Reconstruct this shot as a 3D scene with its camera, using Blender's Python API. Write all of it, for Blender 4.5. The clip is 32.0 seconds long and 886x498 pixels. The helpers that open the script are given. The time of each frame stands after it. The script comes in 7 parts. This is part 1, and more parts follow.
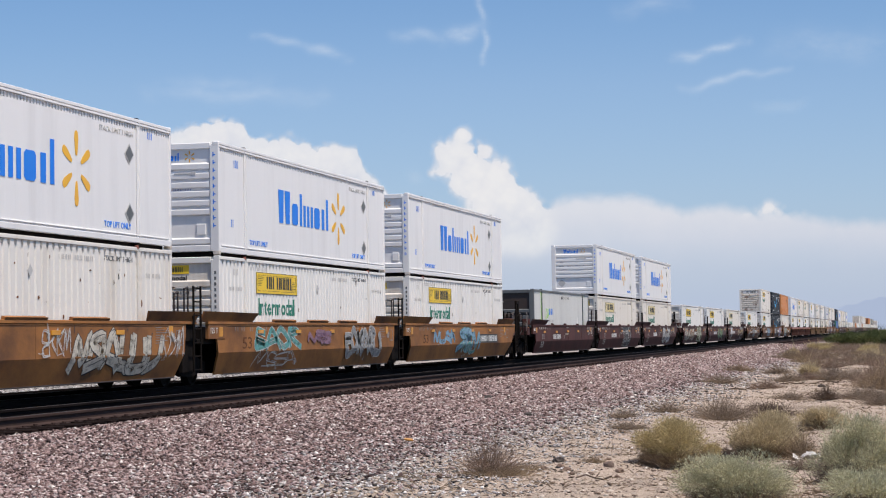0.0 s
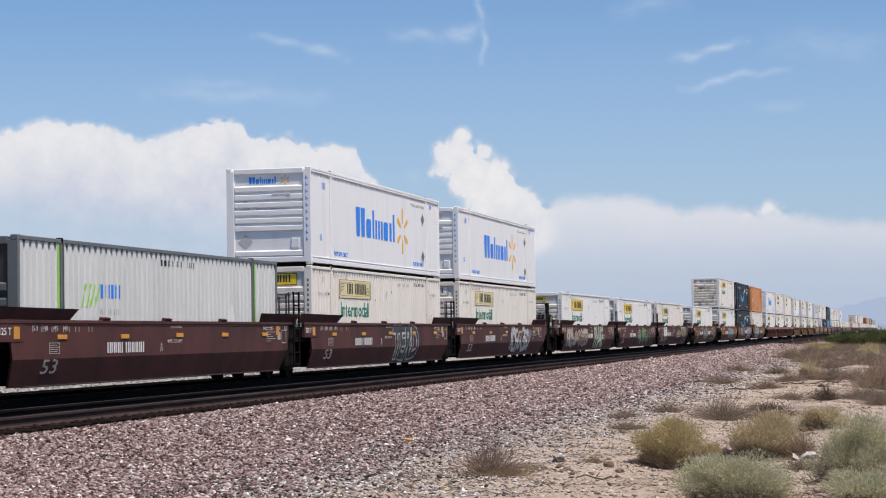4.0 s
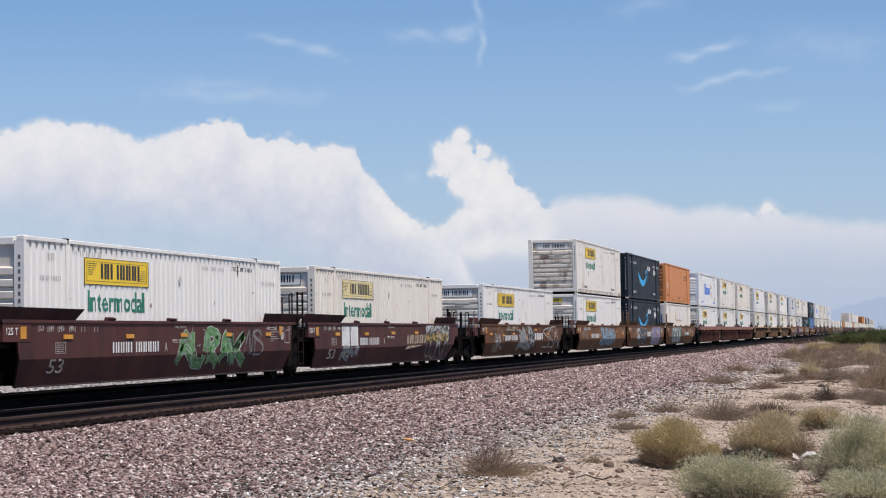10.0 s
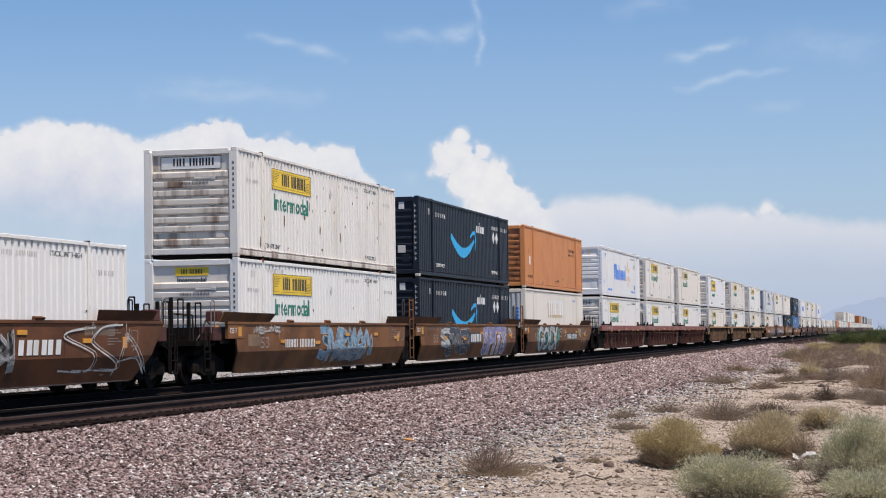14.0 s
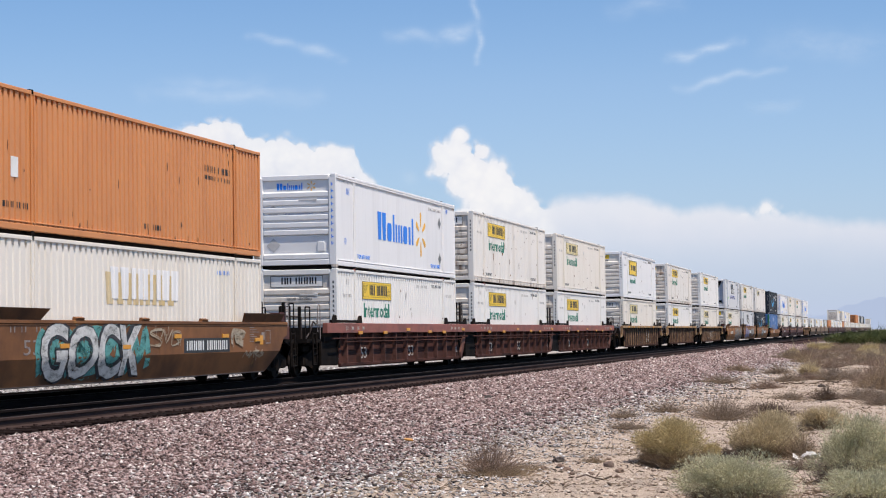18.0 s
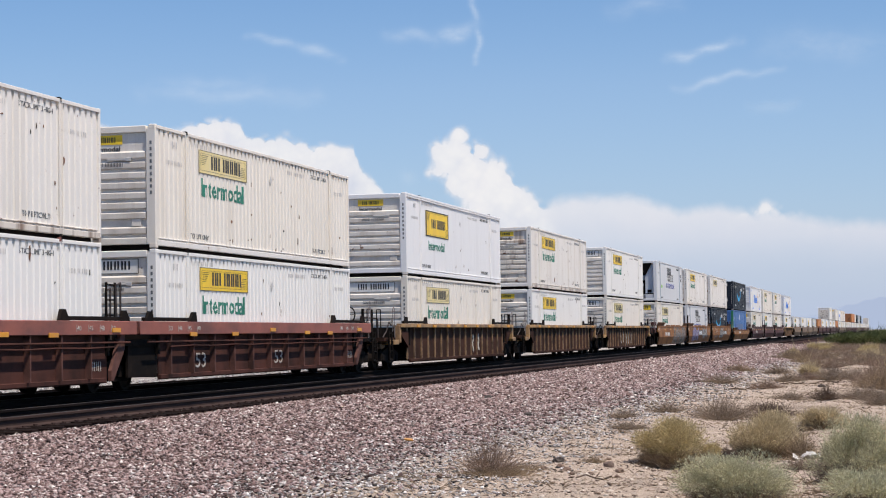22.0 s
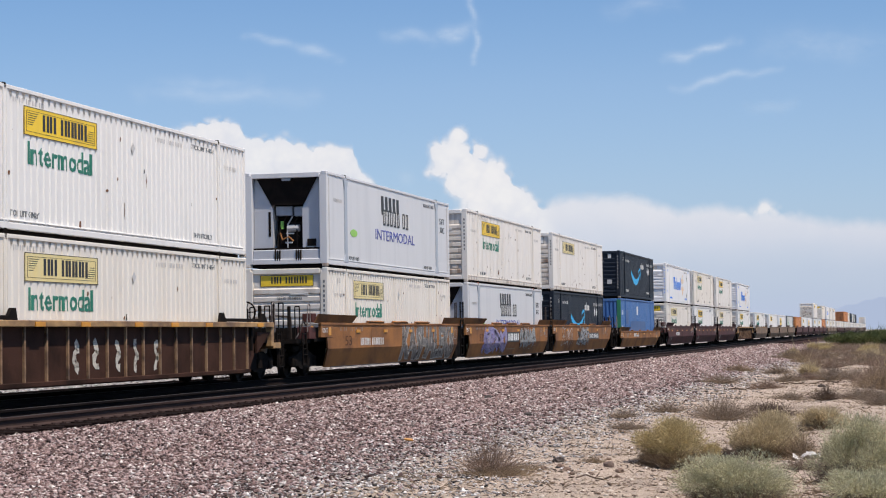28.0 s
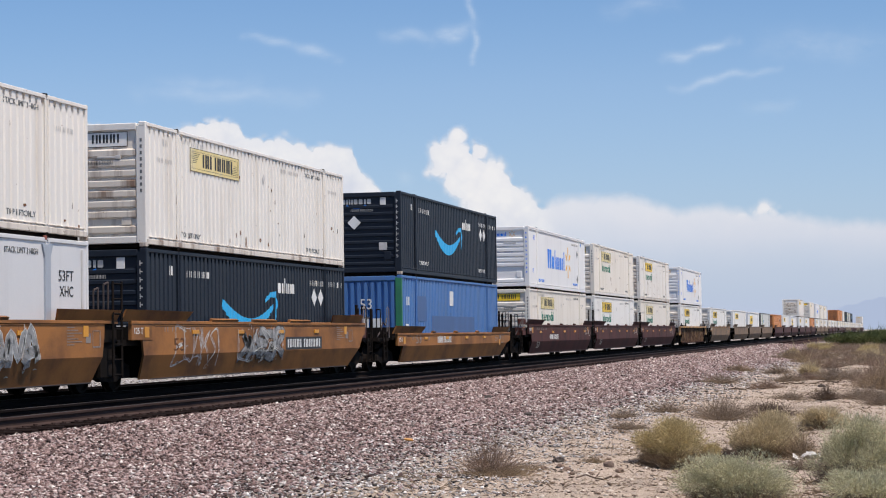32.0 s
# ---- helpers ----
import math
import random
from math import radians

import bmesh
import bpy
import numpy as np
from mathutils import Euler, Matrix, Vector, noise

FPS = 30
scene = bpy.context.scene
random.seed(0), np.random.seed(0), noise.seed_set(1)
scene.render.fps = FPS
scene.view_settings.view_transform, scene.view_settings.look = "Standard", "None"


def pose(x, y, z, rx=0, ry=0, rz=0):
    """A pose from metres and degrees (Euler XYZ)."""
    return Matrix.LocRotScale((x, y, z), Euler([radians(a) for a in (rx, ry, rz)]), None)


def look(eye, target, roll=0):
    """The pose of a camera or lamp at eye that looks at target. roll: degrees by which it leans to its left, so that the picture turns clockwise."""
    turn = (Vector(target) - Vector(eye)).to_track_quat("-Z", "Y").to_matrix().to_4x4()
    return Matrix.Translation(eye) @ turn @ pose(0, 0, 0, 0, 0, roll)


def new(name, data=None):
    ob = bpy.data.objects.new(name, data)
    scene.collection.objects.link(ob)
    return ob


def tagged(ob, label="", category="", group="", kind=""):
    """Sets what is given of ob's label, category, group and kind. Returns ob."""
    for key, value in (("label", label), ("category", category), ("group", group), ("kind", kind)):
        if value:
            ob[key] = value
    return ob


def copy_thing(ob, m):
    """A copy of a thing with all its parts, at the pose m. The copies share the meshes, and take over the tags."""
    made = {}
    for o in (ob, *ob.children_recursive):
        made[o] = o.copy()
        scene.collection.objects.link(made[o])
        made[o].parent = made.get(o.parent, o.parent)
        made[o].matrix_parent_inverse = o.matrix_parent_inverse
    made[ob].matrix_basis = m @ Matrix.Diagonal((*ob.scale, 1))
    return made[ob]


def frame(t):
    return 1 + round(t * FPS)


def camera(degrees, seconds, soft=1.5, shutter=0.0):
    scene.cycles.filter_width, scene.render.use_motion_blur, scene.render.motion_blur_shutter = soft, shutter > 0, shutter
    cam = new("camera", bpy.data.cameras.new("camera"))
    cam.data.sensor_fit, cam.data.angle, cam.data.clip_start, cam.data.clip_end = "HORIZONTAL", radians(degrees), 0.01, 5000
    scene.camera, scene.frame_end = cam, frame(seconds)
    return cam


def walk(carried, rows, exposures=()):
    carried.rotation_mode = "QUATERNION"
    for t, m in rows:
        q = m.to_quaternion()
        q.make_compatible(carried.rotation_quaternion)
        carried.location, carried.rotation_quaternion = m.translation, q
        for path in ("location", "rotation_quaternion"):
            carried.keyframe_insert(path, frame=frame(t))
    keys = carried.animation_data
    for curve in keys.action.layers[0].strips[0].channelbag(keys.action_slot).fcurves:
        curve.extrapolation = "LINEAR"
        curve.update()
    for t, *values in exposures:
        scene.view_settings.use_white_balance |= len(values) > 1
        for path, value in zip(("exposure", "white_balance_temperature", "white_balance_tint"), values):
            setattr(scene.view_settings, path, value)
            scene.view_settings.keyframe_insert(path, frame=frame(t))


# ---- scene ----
# The train runs on the far track (x = 0) towards -y; rail tops lie at z = 0.
cam = camera(25.55, 32.0, soft=1.1)
EYE = Vector((18.08, 0.0, 1.16))
YAW, PITCH, ROLL = radians(13.27), radians(2.519), -0.842
AHEAD = Vector((-math.sin(YAW) * math.cos(PITCH), math.cos(YAW) * math.cos(PITCH), math.sin(PITCH)))
STAND = look(EYE, EYE + AHEAD * 50, ROLL)
walk(cam, [(0.0, STAND), (32.0, STAND)], [(0, -0.04), (13, -0.03), (16, 0.03), (18, 0.11), (19, 0.03), (20, 0.05), (25, 0.01), (32, 0.01)])

# ---- world, sun ----
SUN_DIR = Vector((0.38, -0.19, 0.90)).normalized()
world = bpy.data.worlds.new("desert_sky")
scene.world = world
world.use_nodes = True
wt = world.node_tree
sky = wt.nodes.new("ShaderNodeTexSky")
sky.sky_type, sky.sun_disc = "NISHITA", False
sky.sun_elevation = math.asin(SUN_DIR.z)
sky.sun_rotation = math.atan2(SUN_DIR.x, SUN_DIR.y)
sky.altitude, sky.air_density, sky.dust_density, sky.ozone_density = 300, 1.0, 0.7, 1.5
tint = wt.nodes.new("ShaderNodeVectorMath")
tint.operation = "MULTIPLY"
tint.inputs[1].default_value = (0.80, 0.985, 1.215)
wt.links.new(sky.outputs[0], tint.inputs[0])
wt.links.new(tint.outputs[0], wt.nodes["Background"].inputs[0])
wt.nodes["Background"].inputs[1].default_value = 0.10
sun = new("sun", bpy.data.lights.new("sun", "SUN"))
sun.data.energy, sun.data.angle, sun.data.color = 5.0, radians(0.53), (1.0, 0.895, 0.785)
sun.matrix_world = look((0, 0, 60), Vector((0, 0, 60)) - SUN_DIR)


# ---- mesh helpers ----
class Shape:
    """Collects vertices and faces of one mesh."""

    def __init__(self):
        self.v, self.f = [], []

    def add(self, vs, fs):
        n = len(self.v)
        self.v += [tuple(p) for p in vs]
        self.f += [tuple(i + n for i in f) for f in fs]
        return self

    def box(self, x0, x1, y0, y1, z0, z1):
        vs = [(x, y, z) for z in (z0, z1) for y in (y0, y1) for x in (x0, x1)]
        return self.add(vs, [(0, 2, 3, 1), (4, 5, 7, 6), (0, 1, 5, 4), (2, 6, 7, 3), (0, 4, 6, 2), (1, 3, 7, 5)])

    def cbox(self, x0, x1, y0, y1, z0, z1, c=0.012):
        """A box with chamfered edges."""
        vs, cen = [], ((x0 + x1) / 2, (y0 + y1) / 2, (z0 + z1) / 2)
        half = ((x1 - x0) / 2, (y1 - y0) / 2, (z1 - z0) / 2)
        c = min(c, min(half) * 0.6)
        idx = {}
        for sx in (-1, 1):
            for sy in (-1, 1):
                for sz in (-1, 1):
                    s = (sx, sy, sz)
                    for a in range(3):
                        idx[(s, a)] = len(vs)
                        vs.append(tuple(cen[k] + s[k] * (half[k] - (0 if k == a else c)) for k in range(3)))
        fs = []
        for a in range(3):
            b, d = (a + 1) % 3, (a + 2) % 3
            for s in (-1, 1):
                quad = []
                for p, q in ((-1, -1), (1, -1), (1, 1), (-1, 1)):
                    k = [0, 0, 0]
                    k[a], k[b], k[d] = s, p, q
                    quad.append(idx[(tuple(k), a)])
                fs.append(tuple(quad if s > 0 else quad[::-1]))
        for a in range(3):
            b, d = (a + 1) % 3, (a + 2) % 3
            for p in (-1, 1):
                for q in (-1, 1):
                    k0, k1 = [0, 0, 0], [0, 0, 0]
                    k0[a], k0[b], k0[d] = -1, p, q
                    k1[a], k1[b], k1[d] = 1, p, q
                    quad = [idx[(tuple(k0), b)], idx[(tuple(k1), b)], idx[(tuple(k1), d)], idx[(tuple(k0), d)]]
                    fs.append(tuple(quad if p * q > 0 else quad[::-1]))
        for s in [(x, y, z) for x in (-1, 1) for y in (-1, 1) for z in (-1, 1)]:
            tri = [idx[(s, a)] for a in range(3)]
            fs.append(tuple(tri if s[0] * s[1] * s[2] > 0 else tri[::-1]))
        return self.add(vs, fs)

    def sweep(self, profile, y0, y1, cap=True):
        """A closed x-z profile drawn out along y."""
        n = len(profile)
        vs = [(x, y0, z) for x, z in profile] + [(x, y1, z) for x, z in profile]
        fs = [(i, (i + 1) % n, n + (i + 1) % n, n + i) for i in range(n)]
        if cap:
            fs += [tuple(range(n))[::-1], tuple(range(n, 2 * n))]
        return self.add(vs, fs)

    def slab(self, outline, x0, x1):
        """A closed y-z outline with thickness along x."""
        n = len(outline)
        vs = [(x0, y, z) for y, z in outline] + [(x1, y, z) for y, z in outline]
        fs = [(i, (i + 1) % n, n + (i + 1) % n, n + i) for i in range(n)]
        return self.add(vs, fs + [tuple(range(n))[::-1], tuple(range(n, 2 * n))])

    def rod(self, a, b, r, n=6, r2=None):
        a, b = Vector(a), Vector(b)
        d = (b - a).normalized()
        u = d.cross((0.3, 0.5, 0.81)).normalized()
        w = d.cross(u)
        r2 = r if r2 is None else r2
        ring = [(math.cos(2 * math.pi * i / n), math.sin(2 * math.pi * i / n)) for i in range(n)]
        vs = [a + (u * c + w * s) * r for c, s in ring] + [b + (u * c + w * s) * r2 for c, s in ring]
        fs = [(i, (i + 1) % n, n + (i + 1) % n, n + i) for i in range(n)]
        return self.add(vs, fs + [tuple(range(n))[::-1], tuple(range(n, 2 * n))])

    def path(self, pts, r, n=6):
        for a, b in zip(pts, pts[1:]):
            self.rod(a, b, r, n)
        return self

    def mesh(self, name, material, smooth=False):
        me = bpy.data.meshes.new(name)
        me.from_pydata(self.v, [], self.f)
        me.materials.append(material)
        if smooth:
            me.polygons.foreach_set("use_smooth", [True] * len(me.polygons))
        me.update()
        return me


SMALL = {"stencil", "graffiti_fill", "wordmark", "number_stencil", "graffiti_line", "scar", "sign_ornament", "sign_wordmark", "end_wordmark", "end_stencil", "lettering", "end_starburst", "rust_stain"}
FAR_SKIP = SMALL - {"sign_wordmark", "wordmark"} | {"lift_casting", "corner_casting", "sign_border", "end_board_line", "vent_handle", "lock_box", "end_placard", "placard", "end_lettering", "rear_door", "end_label", "label_plate"}
LIGHT = [False]


def part(name, shape, material, parent, label="", at=None):
    """Links a shape, or a mesh that is shared, as one part under its thing; containers far down the train go without small marks."""
    if LIGHT[0] and name in FAR_SKIP:
        return None
    me = shape.mesh(name, material) if isinstance(shape, Shape) else shape
    ob = new(name, me)
    ob.parent = parent
    if at is not None:
        ob.matrix_basis = at
    return tagged(ob, label, kind="stuff" if name in SMALL else "")


def quick_mesh(name, verts, faces, material):
    """A mesh of many alike small faces, from arrays."""
    me = bpy.data.meshes.new(name)
    k = faces.shape[1]
    me.vertices.add(len(verts))
    me.vertices.foreach_set("co", np.ascontiguousarray(verts, dtype=np.float32).ravel())
    me.loops.add(faces.size)
    me.loops.foreach_set("vertex_index", np.ascontiguousarray(faces, dtype=np.int32).ravel())
    me.polygons.add(len(faces))
    me.polygons.foreach_set("loop_start", np.arange(0, faces.size, k, dtype=np.int32))
    me.materials.append(material)
    me.update(calc_edges=True)
    return me


# ---- materials ----
def surf(name, a, b, scale=(1, 1, 1), lo=0.45, hi=0.7, rough=0.5, metal=0.0, grain=40.0, bump=0.1, spot=None, spot_at=0.66, spot_size=6.0, vary=0.0, grey=0.08, island=False, gloss=0.5):
    m = bpy.data.materials.new(name)
    m.use_nodes = True
    nt = m.node_tree
    N, K = nt.nodes, nt.links.new
    bs = N["Principled BSDF"]
    tc, oi = N.new("ShaderNodeTexCoord"), N.new("ShaderNodeObjectInfo")
    mul = N.new("ShaderNodeMath")
    mul.operation = "MULTIPLY"
    mul.inputs[1].default_value = 37.0
    K(oi.outputs["Random"], mul.inputs[0])
    off = N.new("ShaderNodeVectorMath")
    K(tc.outputs["Object"], off.inputs[0])
    K(mul.outputs[0], off.inputs[1])
    mp = N.new("ShaderNodeMapping")
    mp.inputs["Scale"].default_value = scale
    K(off.outputs[0], mp.inputs[0])
    n1 = N.new("ShaderNodeTexNoise")
    n1.inputs["Scale"].default_value, n1.inputs["Detail"].default_value, n1.inputs["Roughness"].default_value = 1.0, 6.0, 0.62
    K(mp.outputs[0], n1.inputs["Vector"])
    r1 = N.new("ShaderNodeMapRange")
    r1.inputs[1].default_value, r1.inputs[2].default_value = lo, hi
    K(n1.outputs[0], r1.inputs[0])
    mix = N.new("ShaderNodeMix")
    mix.data_type = "RGBA"
    mix.inputs[6].default_value, mix.inputs[7].default_value = (*a, 1), (*b, 1)
    K(r1.outputs[0], mix.inputs[0])
    col = mix.outputs[2]
    n2 = N.new("ShaderNodeTexNoise")
    n2.inputs["Scale"].default_value, n2.inputs["Detail"].default_value = grain, 3.0
    K(off.outputs[0], n2.inputs["Vector"])
    if spot:
        n3 = N.new("ShaderNodeTexNoise")
        n3.inputs["Scale"].default_value, n3.inputs["Detail"].default_value, n3.inputs["Roughness"].default_value = spot_size, 5.0, 0.65
        K(off.outputs[0], n3.inputs["Vector"])
        r3 = N.new("ShaderNodeMapRange")
        r3.inputs[1].default_value, r3.inputs[2].default_value = spot_at, spot_at + 0.05
        K(n3.outputs[0], r3.inputs[0])
        mx = N.new("ShaderNodeMix")
        mx.data_type = "RGBA"
        mx.inputs[7].default_value = (*spot, 1)
        K(r3.outputs[0], mx.inputs[0])
        K(col, mx.inputs[6])
        col = mx.outputs[2]
    hs = N.new("ShaderNodeHueSaturation")
    K(col, hs.inputs["Color"])
    r2 = N.new("ShaderNodeMapRange")
    r2.inputs[1].default_value, r2.inputs[2].default_value = 0.25, 0.75
    r2.inputs[3].default_value, r2.inputs[4].default_value = 1 - grey, 1 + grey
    K(n2.outputs[0], r2.inputs[0])
    value = r2.outputs[0]
    if vary:
        rv = N.new("ShaderNodeMapRange")
        rv.inputs[3].default_value, rv.inputs[4].default_value = 1 - vary, 1 + vary
        src = oi.outputs["Random"]
        if island:
            src = N.new("ShaderNodeNewGeometry").outputs["Random Per Island"]
        K(src, rv.inputs[0])
        mm = N.new("ShaderNodeMath")
        mm.operation = "MULTIPLY"
        K(value, mm.inputs[0])
        K(rv.outputs[0], mm.inputs[1])
        value = mm.outputs[0]
    K(value, hs.inputs["Value"])
    K(hs.outputs[0], bs.inputs["Base Color"])
    bs.inputs["Roughness"].default_value, bs.inputs["Metallic"].default_value = rough, metal
    bs.inputs["Specular IOR Level"].default_value = gloss
    if bump:
        bp = N.new("ShaderNodeBump")
        bp.inputs["Strength"].default_value, bp.inputs["Distance"].default_value = bump, 0.01
        K(n2.outputs[0], bp.inputs["Height"])
        K(bp.outputs[0], bs.inputs["Normal"])
    return m


RUST = (0.16, 0.07, 0.035)
STREAK = (1.6, 1.6, 0.16)
M = {
    "white": surf("white_paint", (0.81, 0.805, 0.80), (0.70, 0.69, 0.685), STREAK, 0.5, 0.85, 0.42, bump=0.03, grey=0.03),
    "clean": surf("clean_white_paint", (0.80, 0.785, 0.75), (0.66, 0.63, 0.58), STREAK, 0.52, 0.85, 0.45, bump=0.04, grey=0.03, spot=(0.32, 0.22, 0.14), spot_at=0.74),
    "cream": surf("cream_paint", (0.78, 0.735, 0.66), (0.67, 0.61, 0.52), STREAK, 0.45, 0.8, 0.5, bump=0.05, grey=0.04, spot=(0.30, 0.19, 0.11), spot_at=0.71),
    "worn": surf("worn_white_paint", (0.77, 0.74, 0.69), (0.60, 0.54, 0.46), STREAK, 0.5, 0.82, 0.5, bump=0.06, grey=0.05, spot=(0.22, 0.12, 0.07), spot_at=0.68),
    "end": surf("end_wall_paint", (0.74, 0.69, 0.62), (0.46, 0.39, 0.32), STREAK, 0.46, 0.8, 0.55, bump=0.05, grey=0.06, spot=RUST, spot_at=0.68, spot_size=3.0),
    "end_worn": surf("stained_end_paint", (0.70, 0.64, 0.56), (0.22, 0.145, 0.10), (2.2, 2.2, 0.14), 0.48, 0.66, 0.5, bump=0.05, grey=0.06, spot=RUST, spot_at=0.66, spot_size=3.0),
    "navy": surf("navy_paint", (0.013, 0.019, 0.031), (0.021, 0.027, 0.037), STREAK, 0.45, 0.8, 0.5, bump=0.04, gloss=0.2),
    "orange": surf("orange_paint", (0.62, 0.25, 0.082), (0.50, 0.19, 0.065), (1.2, 1.2, 0.3), 0.42, 0.8, 0.5, bump=0.04, grey=0.05, spot=(0.30, 0.11, 0.045), spot_at=0.735),
    "orange_end": surf("rusty_orange_end", (0.50, 0.19, 0.065), (0.13, 0.055, 0.028), (2.0, 2.0, 0.25), 0.42, 0.66, 0.6, bump=0.08, spot=(0.09, 0.04, 0.025), spot_at=0.62, spot_size=3.0),
    "grey": surf("grey_paint", (0.64, 0.645, 0.62), (0.52, 0.52, 0.50), STREAK, 0.45, 0.8, 0.5, bump=0.05),
    "slate": surf("slate_grey_paint", (0.13, 0.14, 0.145), (0.09, 0.095, 0.095), STREAK, 0.45, 0.8, 0.5, bump=0.05),
    "blue": surf("blue_paint", (0.06, 0.17, 0.42), (0.09, 0.16, 0.30), STREAK, 0.45, 0.8, 0.5, bump=0.05, spot=(0.05, 0.07, 0.12), spot_at=0.66, spot_size=2.0),
    "reefer": surf("silver_grey_paint", (0.655, 0.658, 0.665), (0.56, 0.562, 0.57), STREAK, 0.5, 0.85, 0.38, bump=0.02, grey=0.03),
    # silver-grey paint darkened: shade inside the open bay is put into it
    "bay_shade": surf("shaded_bay_paint", (0.50, 0.515, 0.55), (0.40, 0.41, 0.44), STREAK, 0.5, 0.85, 0.4, bump=0.02, grey=0.04),
    "green": surf("green_paint", (0.03, 0.20, 0.10), (0.03, 0.15, 0.08)),
    "lime": surf("lime_paint", (0.30, 0.62, 0.10), (0.26, 0.5, 0.1)),
    "word_green": surf("green_lettering", (0.02, 0.17, 0.115), (0.035, 0.22, 0.15), grey=0.04, bump=0),
    "word_blue": surf("blue_lettering", (0.006, 0.20, 0.80), (0.012, 0.23, 0.80), grey=0.03, bump=0),
    "word_navy": surf("dark_blue_lettering", (0.05, 0.06, 0.32), (0.06, 0.08, 0.35), grey=0.03, bump=0),
    "spark": surf("golden_paint", (0.85, 0.46, 0.03), (0.80, 0.42, 0.04), grey=0.03, bump=0),
    "sign": surf("yellow_sign", (0.90, 0.61, 0.03), (0.78, 0.51, 0.05), STREAK, grey=0.04, bump=0),
    "sign_pale": surf("faded_yellow_sign", (0.80, 0.66, 0.29), (0.76, 0.67, 0.42), STREAK, grey=0.05, bump=0),
    "black": surf("black_lettering", (0.02, 0.02, 0.022), (0.03, 0.03, 0.03), grey=0.05, bump=0),
    "faint": surf("grey_stencil", (0.50, 0.49, 0.48), (0.62, 0.605, 0.58), grey=0.05, bump=0),
    "pale": surf("white_lettering", (0.78, 0.78, 0.76), (0.60, 0.59, 0.56), grey=0.05, bump=0),
    "sky_blue": surf("light_blue_arrow", (0.03, 0.42, 0.78), (0.03, 0.38, 0.72), grey=0.03, bump=0),
    "steel": surf("dark_steel", (0.011, 0.009, 0.008), (0.022, 0.016, 0.013), (2, 2, 2), rough=0.8, bump=0.2, gloss=0.06),
    "wheel": surf("wheel_steel", (0.018, 0.014, 0.012), (0.036, 0.024, 0.018), (3, 3, 3), rough=0.75, bump=0.15, gloss=0.08),
    "w_orange": surf("weathered_orange_brown", (0.36, 0.152, 0.045), (0.14, 0.064, 0.030), (0.55, 0.55, 0.75), 0.40, 0.68, 0.65, bump=0.1, gloss=0.3, spot=(0.32, 0.21, 0.13), spot_at=0.74, spot_size=2.2, grey=0.1),
    "w_umber": surf("weathered_umber_car_paint", (0.150, 0.060, 0.026), (0.072, 0.032, 0.018), (0.5, 0.5, 0.9), 0.42, 0.66, 0.65, bump=0.1, spot=(0.25, 0.13, 0.05), spot_at=0.70, spot_size=2.2, grey=0.04, gloss=0.2),
    "w_ochre": surf("weathered_ochre_car_paint", (0.230, 0.102, 0.042), (0.105, 0.050, 0.027), (0.6, 0.6, 0.8), 0.40, 0.66, 0.65, bump=0.1, spot=(0.33, 0.16, 0.05), spot_at=0.67, spot_size=1.6, grey=0.06, gloss=0.2),
    "w_brown": surf("dark_brown_car_paint", (0.102, 0.035, 0.029), (0.052, 0.022, 0.019), (0.9, 0.9, 0.5), 0.40, 0.66, 0.62, bump=0.08, spot=(0.13, 0.085, 0.07), spot_at=0.70, spot_size=3.2, grey=0.14, gloss=0.25),
    "w_red": surf("red_brown_car_paint", (0.30, 0.098, 0.070), (0.16, 0.062, 0.049), (0.6, 0.6, 1.2), 0.42, 0.66, 0.6, bump=0.1, grey=0.1, spot=(0.08, 0.05, 0.04), spot_at=0.66),
    # w_rib and w_rust: rust colour darkened, with the top chord's shade put in
    "w_rib": surf("shaded_rusty_side", (0.088, 0.037, 0.029), (0.036, 0.020, 0.017), (0.7, 0.7, 0.7), 0.42, 0.66, 0.8, bump=0.12, grey=0.12, gloss=0.08),
    "rib_rust": surf("rusty_rib", (0.33, 0.20, 0.11), (0.085, 0.05, 0.032), (1.5, 1.5, 2.5), 0.42, 0.66, 0.65, bump=0.12, grey=0.12),
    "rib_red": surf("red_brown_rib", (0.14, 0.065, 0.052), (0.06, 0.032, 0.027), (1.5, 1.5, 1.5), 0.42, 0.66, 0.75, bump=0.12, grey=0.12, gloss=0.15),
    "w_rust": surf("shaded_rust_brown_side", (0.064, 0.032, 0.023), (0.028, 0.016, 0.012), (0.7, 0.7, 0.7), 0.42, 0.66, 0.8, bump=0.12, grey=0.12, gloss=0.05, spot=(0.115, 0.06, 0.032), spot_at=0.68),
    "w_tan": surf("ochre_brown_car_paint", (0.25, 0.155, 0.085), (0.13, 0.082, 0.055), (0.9, 0.9, 1.6), 0.42, 0.66, 0.6, bump=0.1, grey=0.1),
    "stencil_white": surf("worn_white_stencil", (0.48, 0.44, 0.40), (0.25, 0.20, 0.17), (5, 5, 5), grey=0.1, bump=0),
    "ghost": surf("worn_stencil", (0.27, 0.23, 0.21), (0.13, 0.09, 0.08), (6, 6, 6), grey=0.1, bump=0),
    "tan_chord": surf("ochre_chord_paint", (0.46, 0.275, 0.115), (0.13, 0.075, 0.045), (0.9, 0.9, 1.6), 0.40, 0.64, 0.6, bump=0.1, grey=0.1),
    "reflector": surf("yellow_reflector", (0.68, 0.30, 0.02), (0.52, 0.21, 0.02), rough=0.4, grey=0.04, bump=0),
    "rail_dark": surf("black_rail_steel", (0.014, 0.010, 0.009), (0.007, 0.005, 0.005), (3, 0.6, 3), rough=0.8, bump=0.1, gloss=0.05),
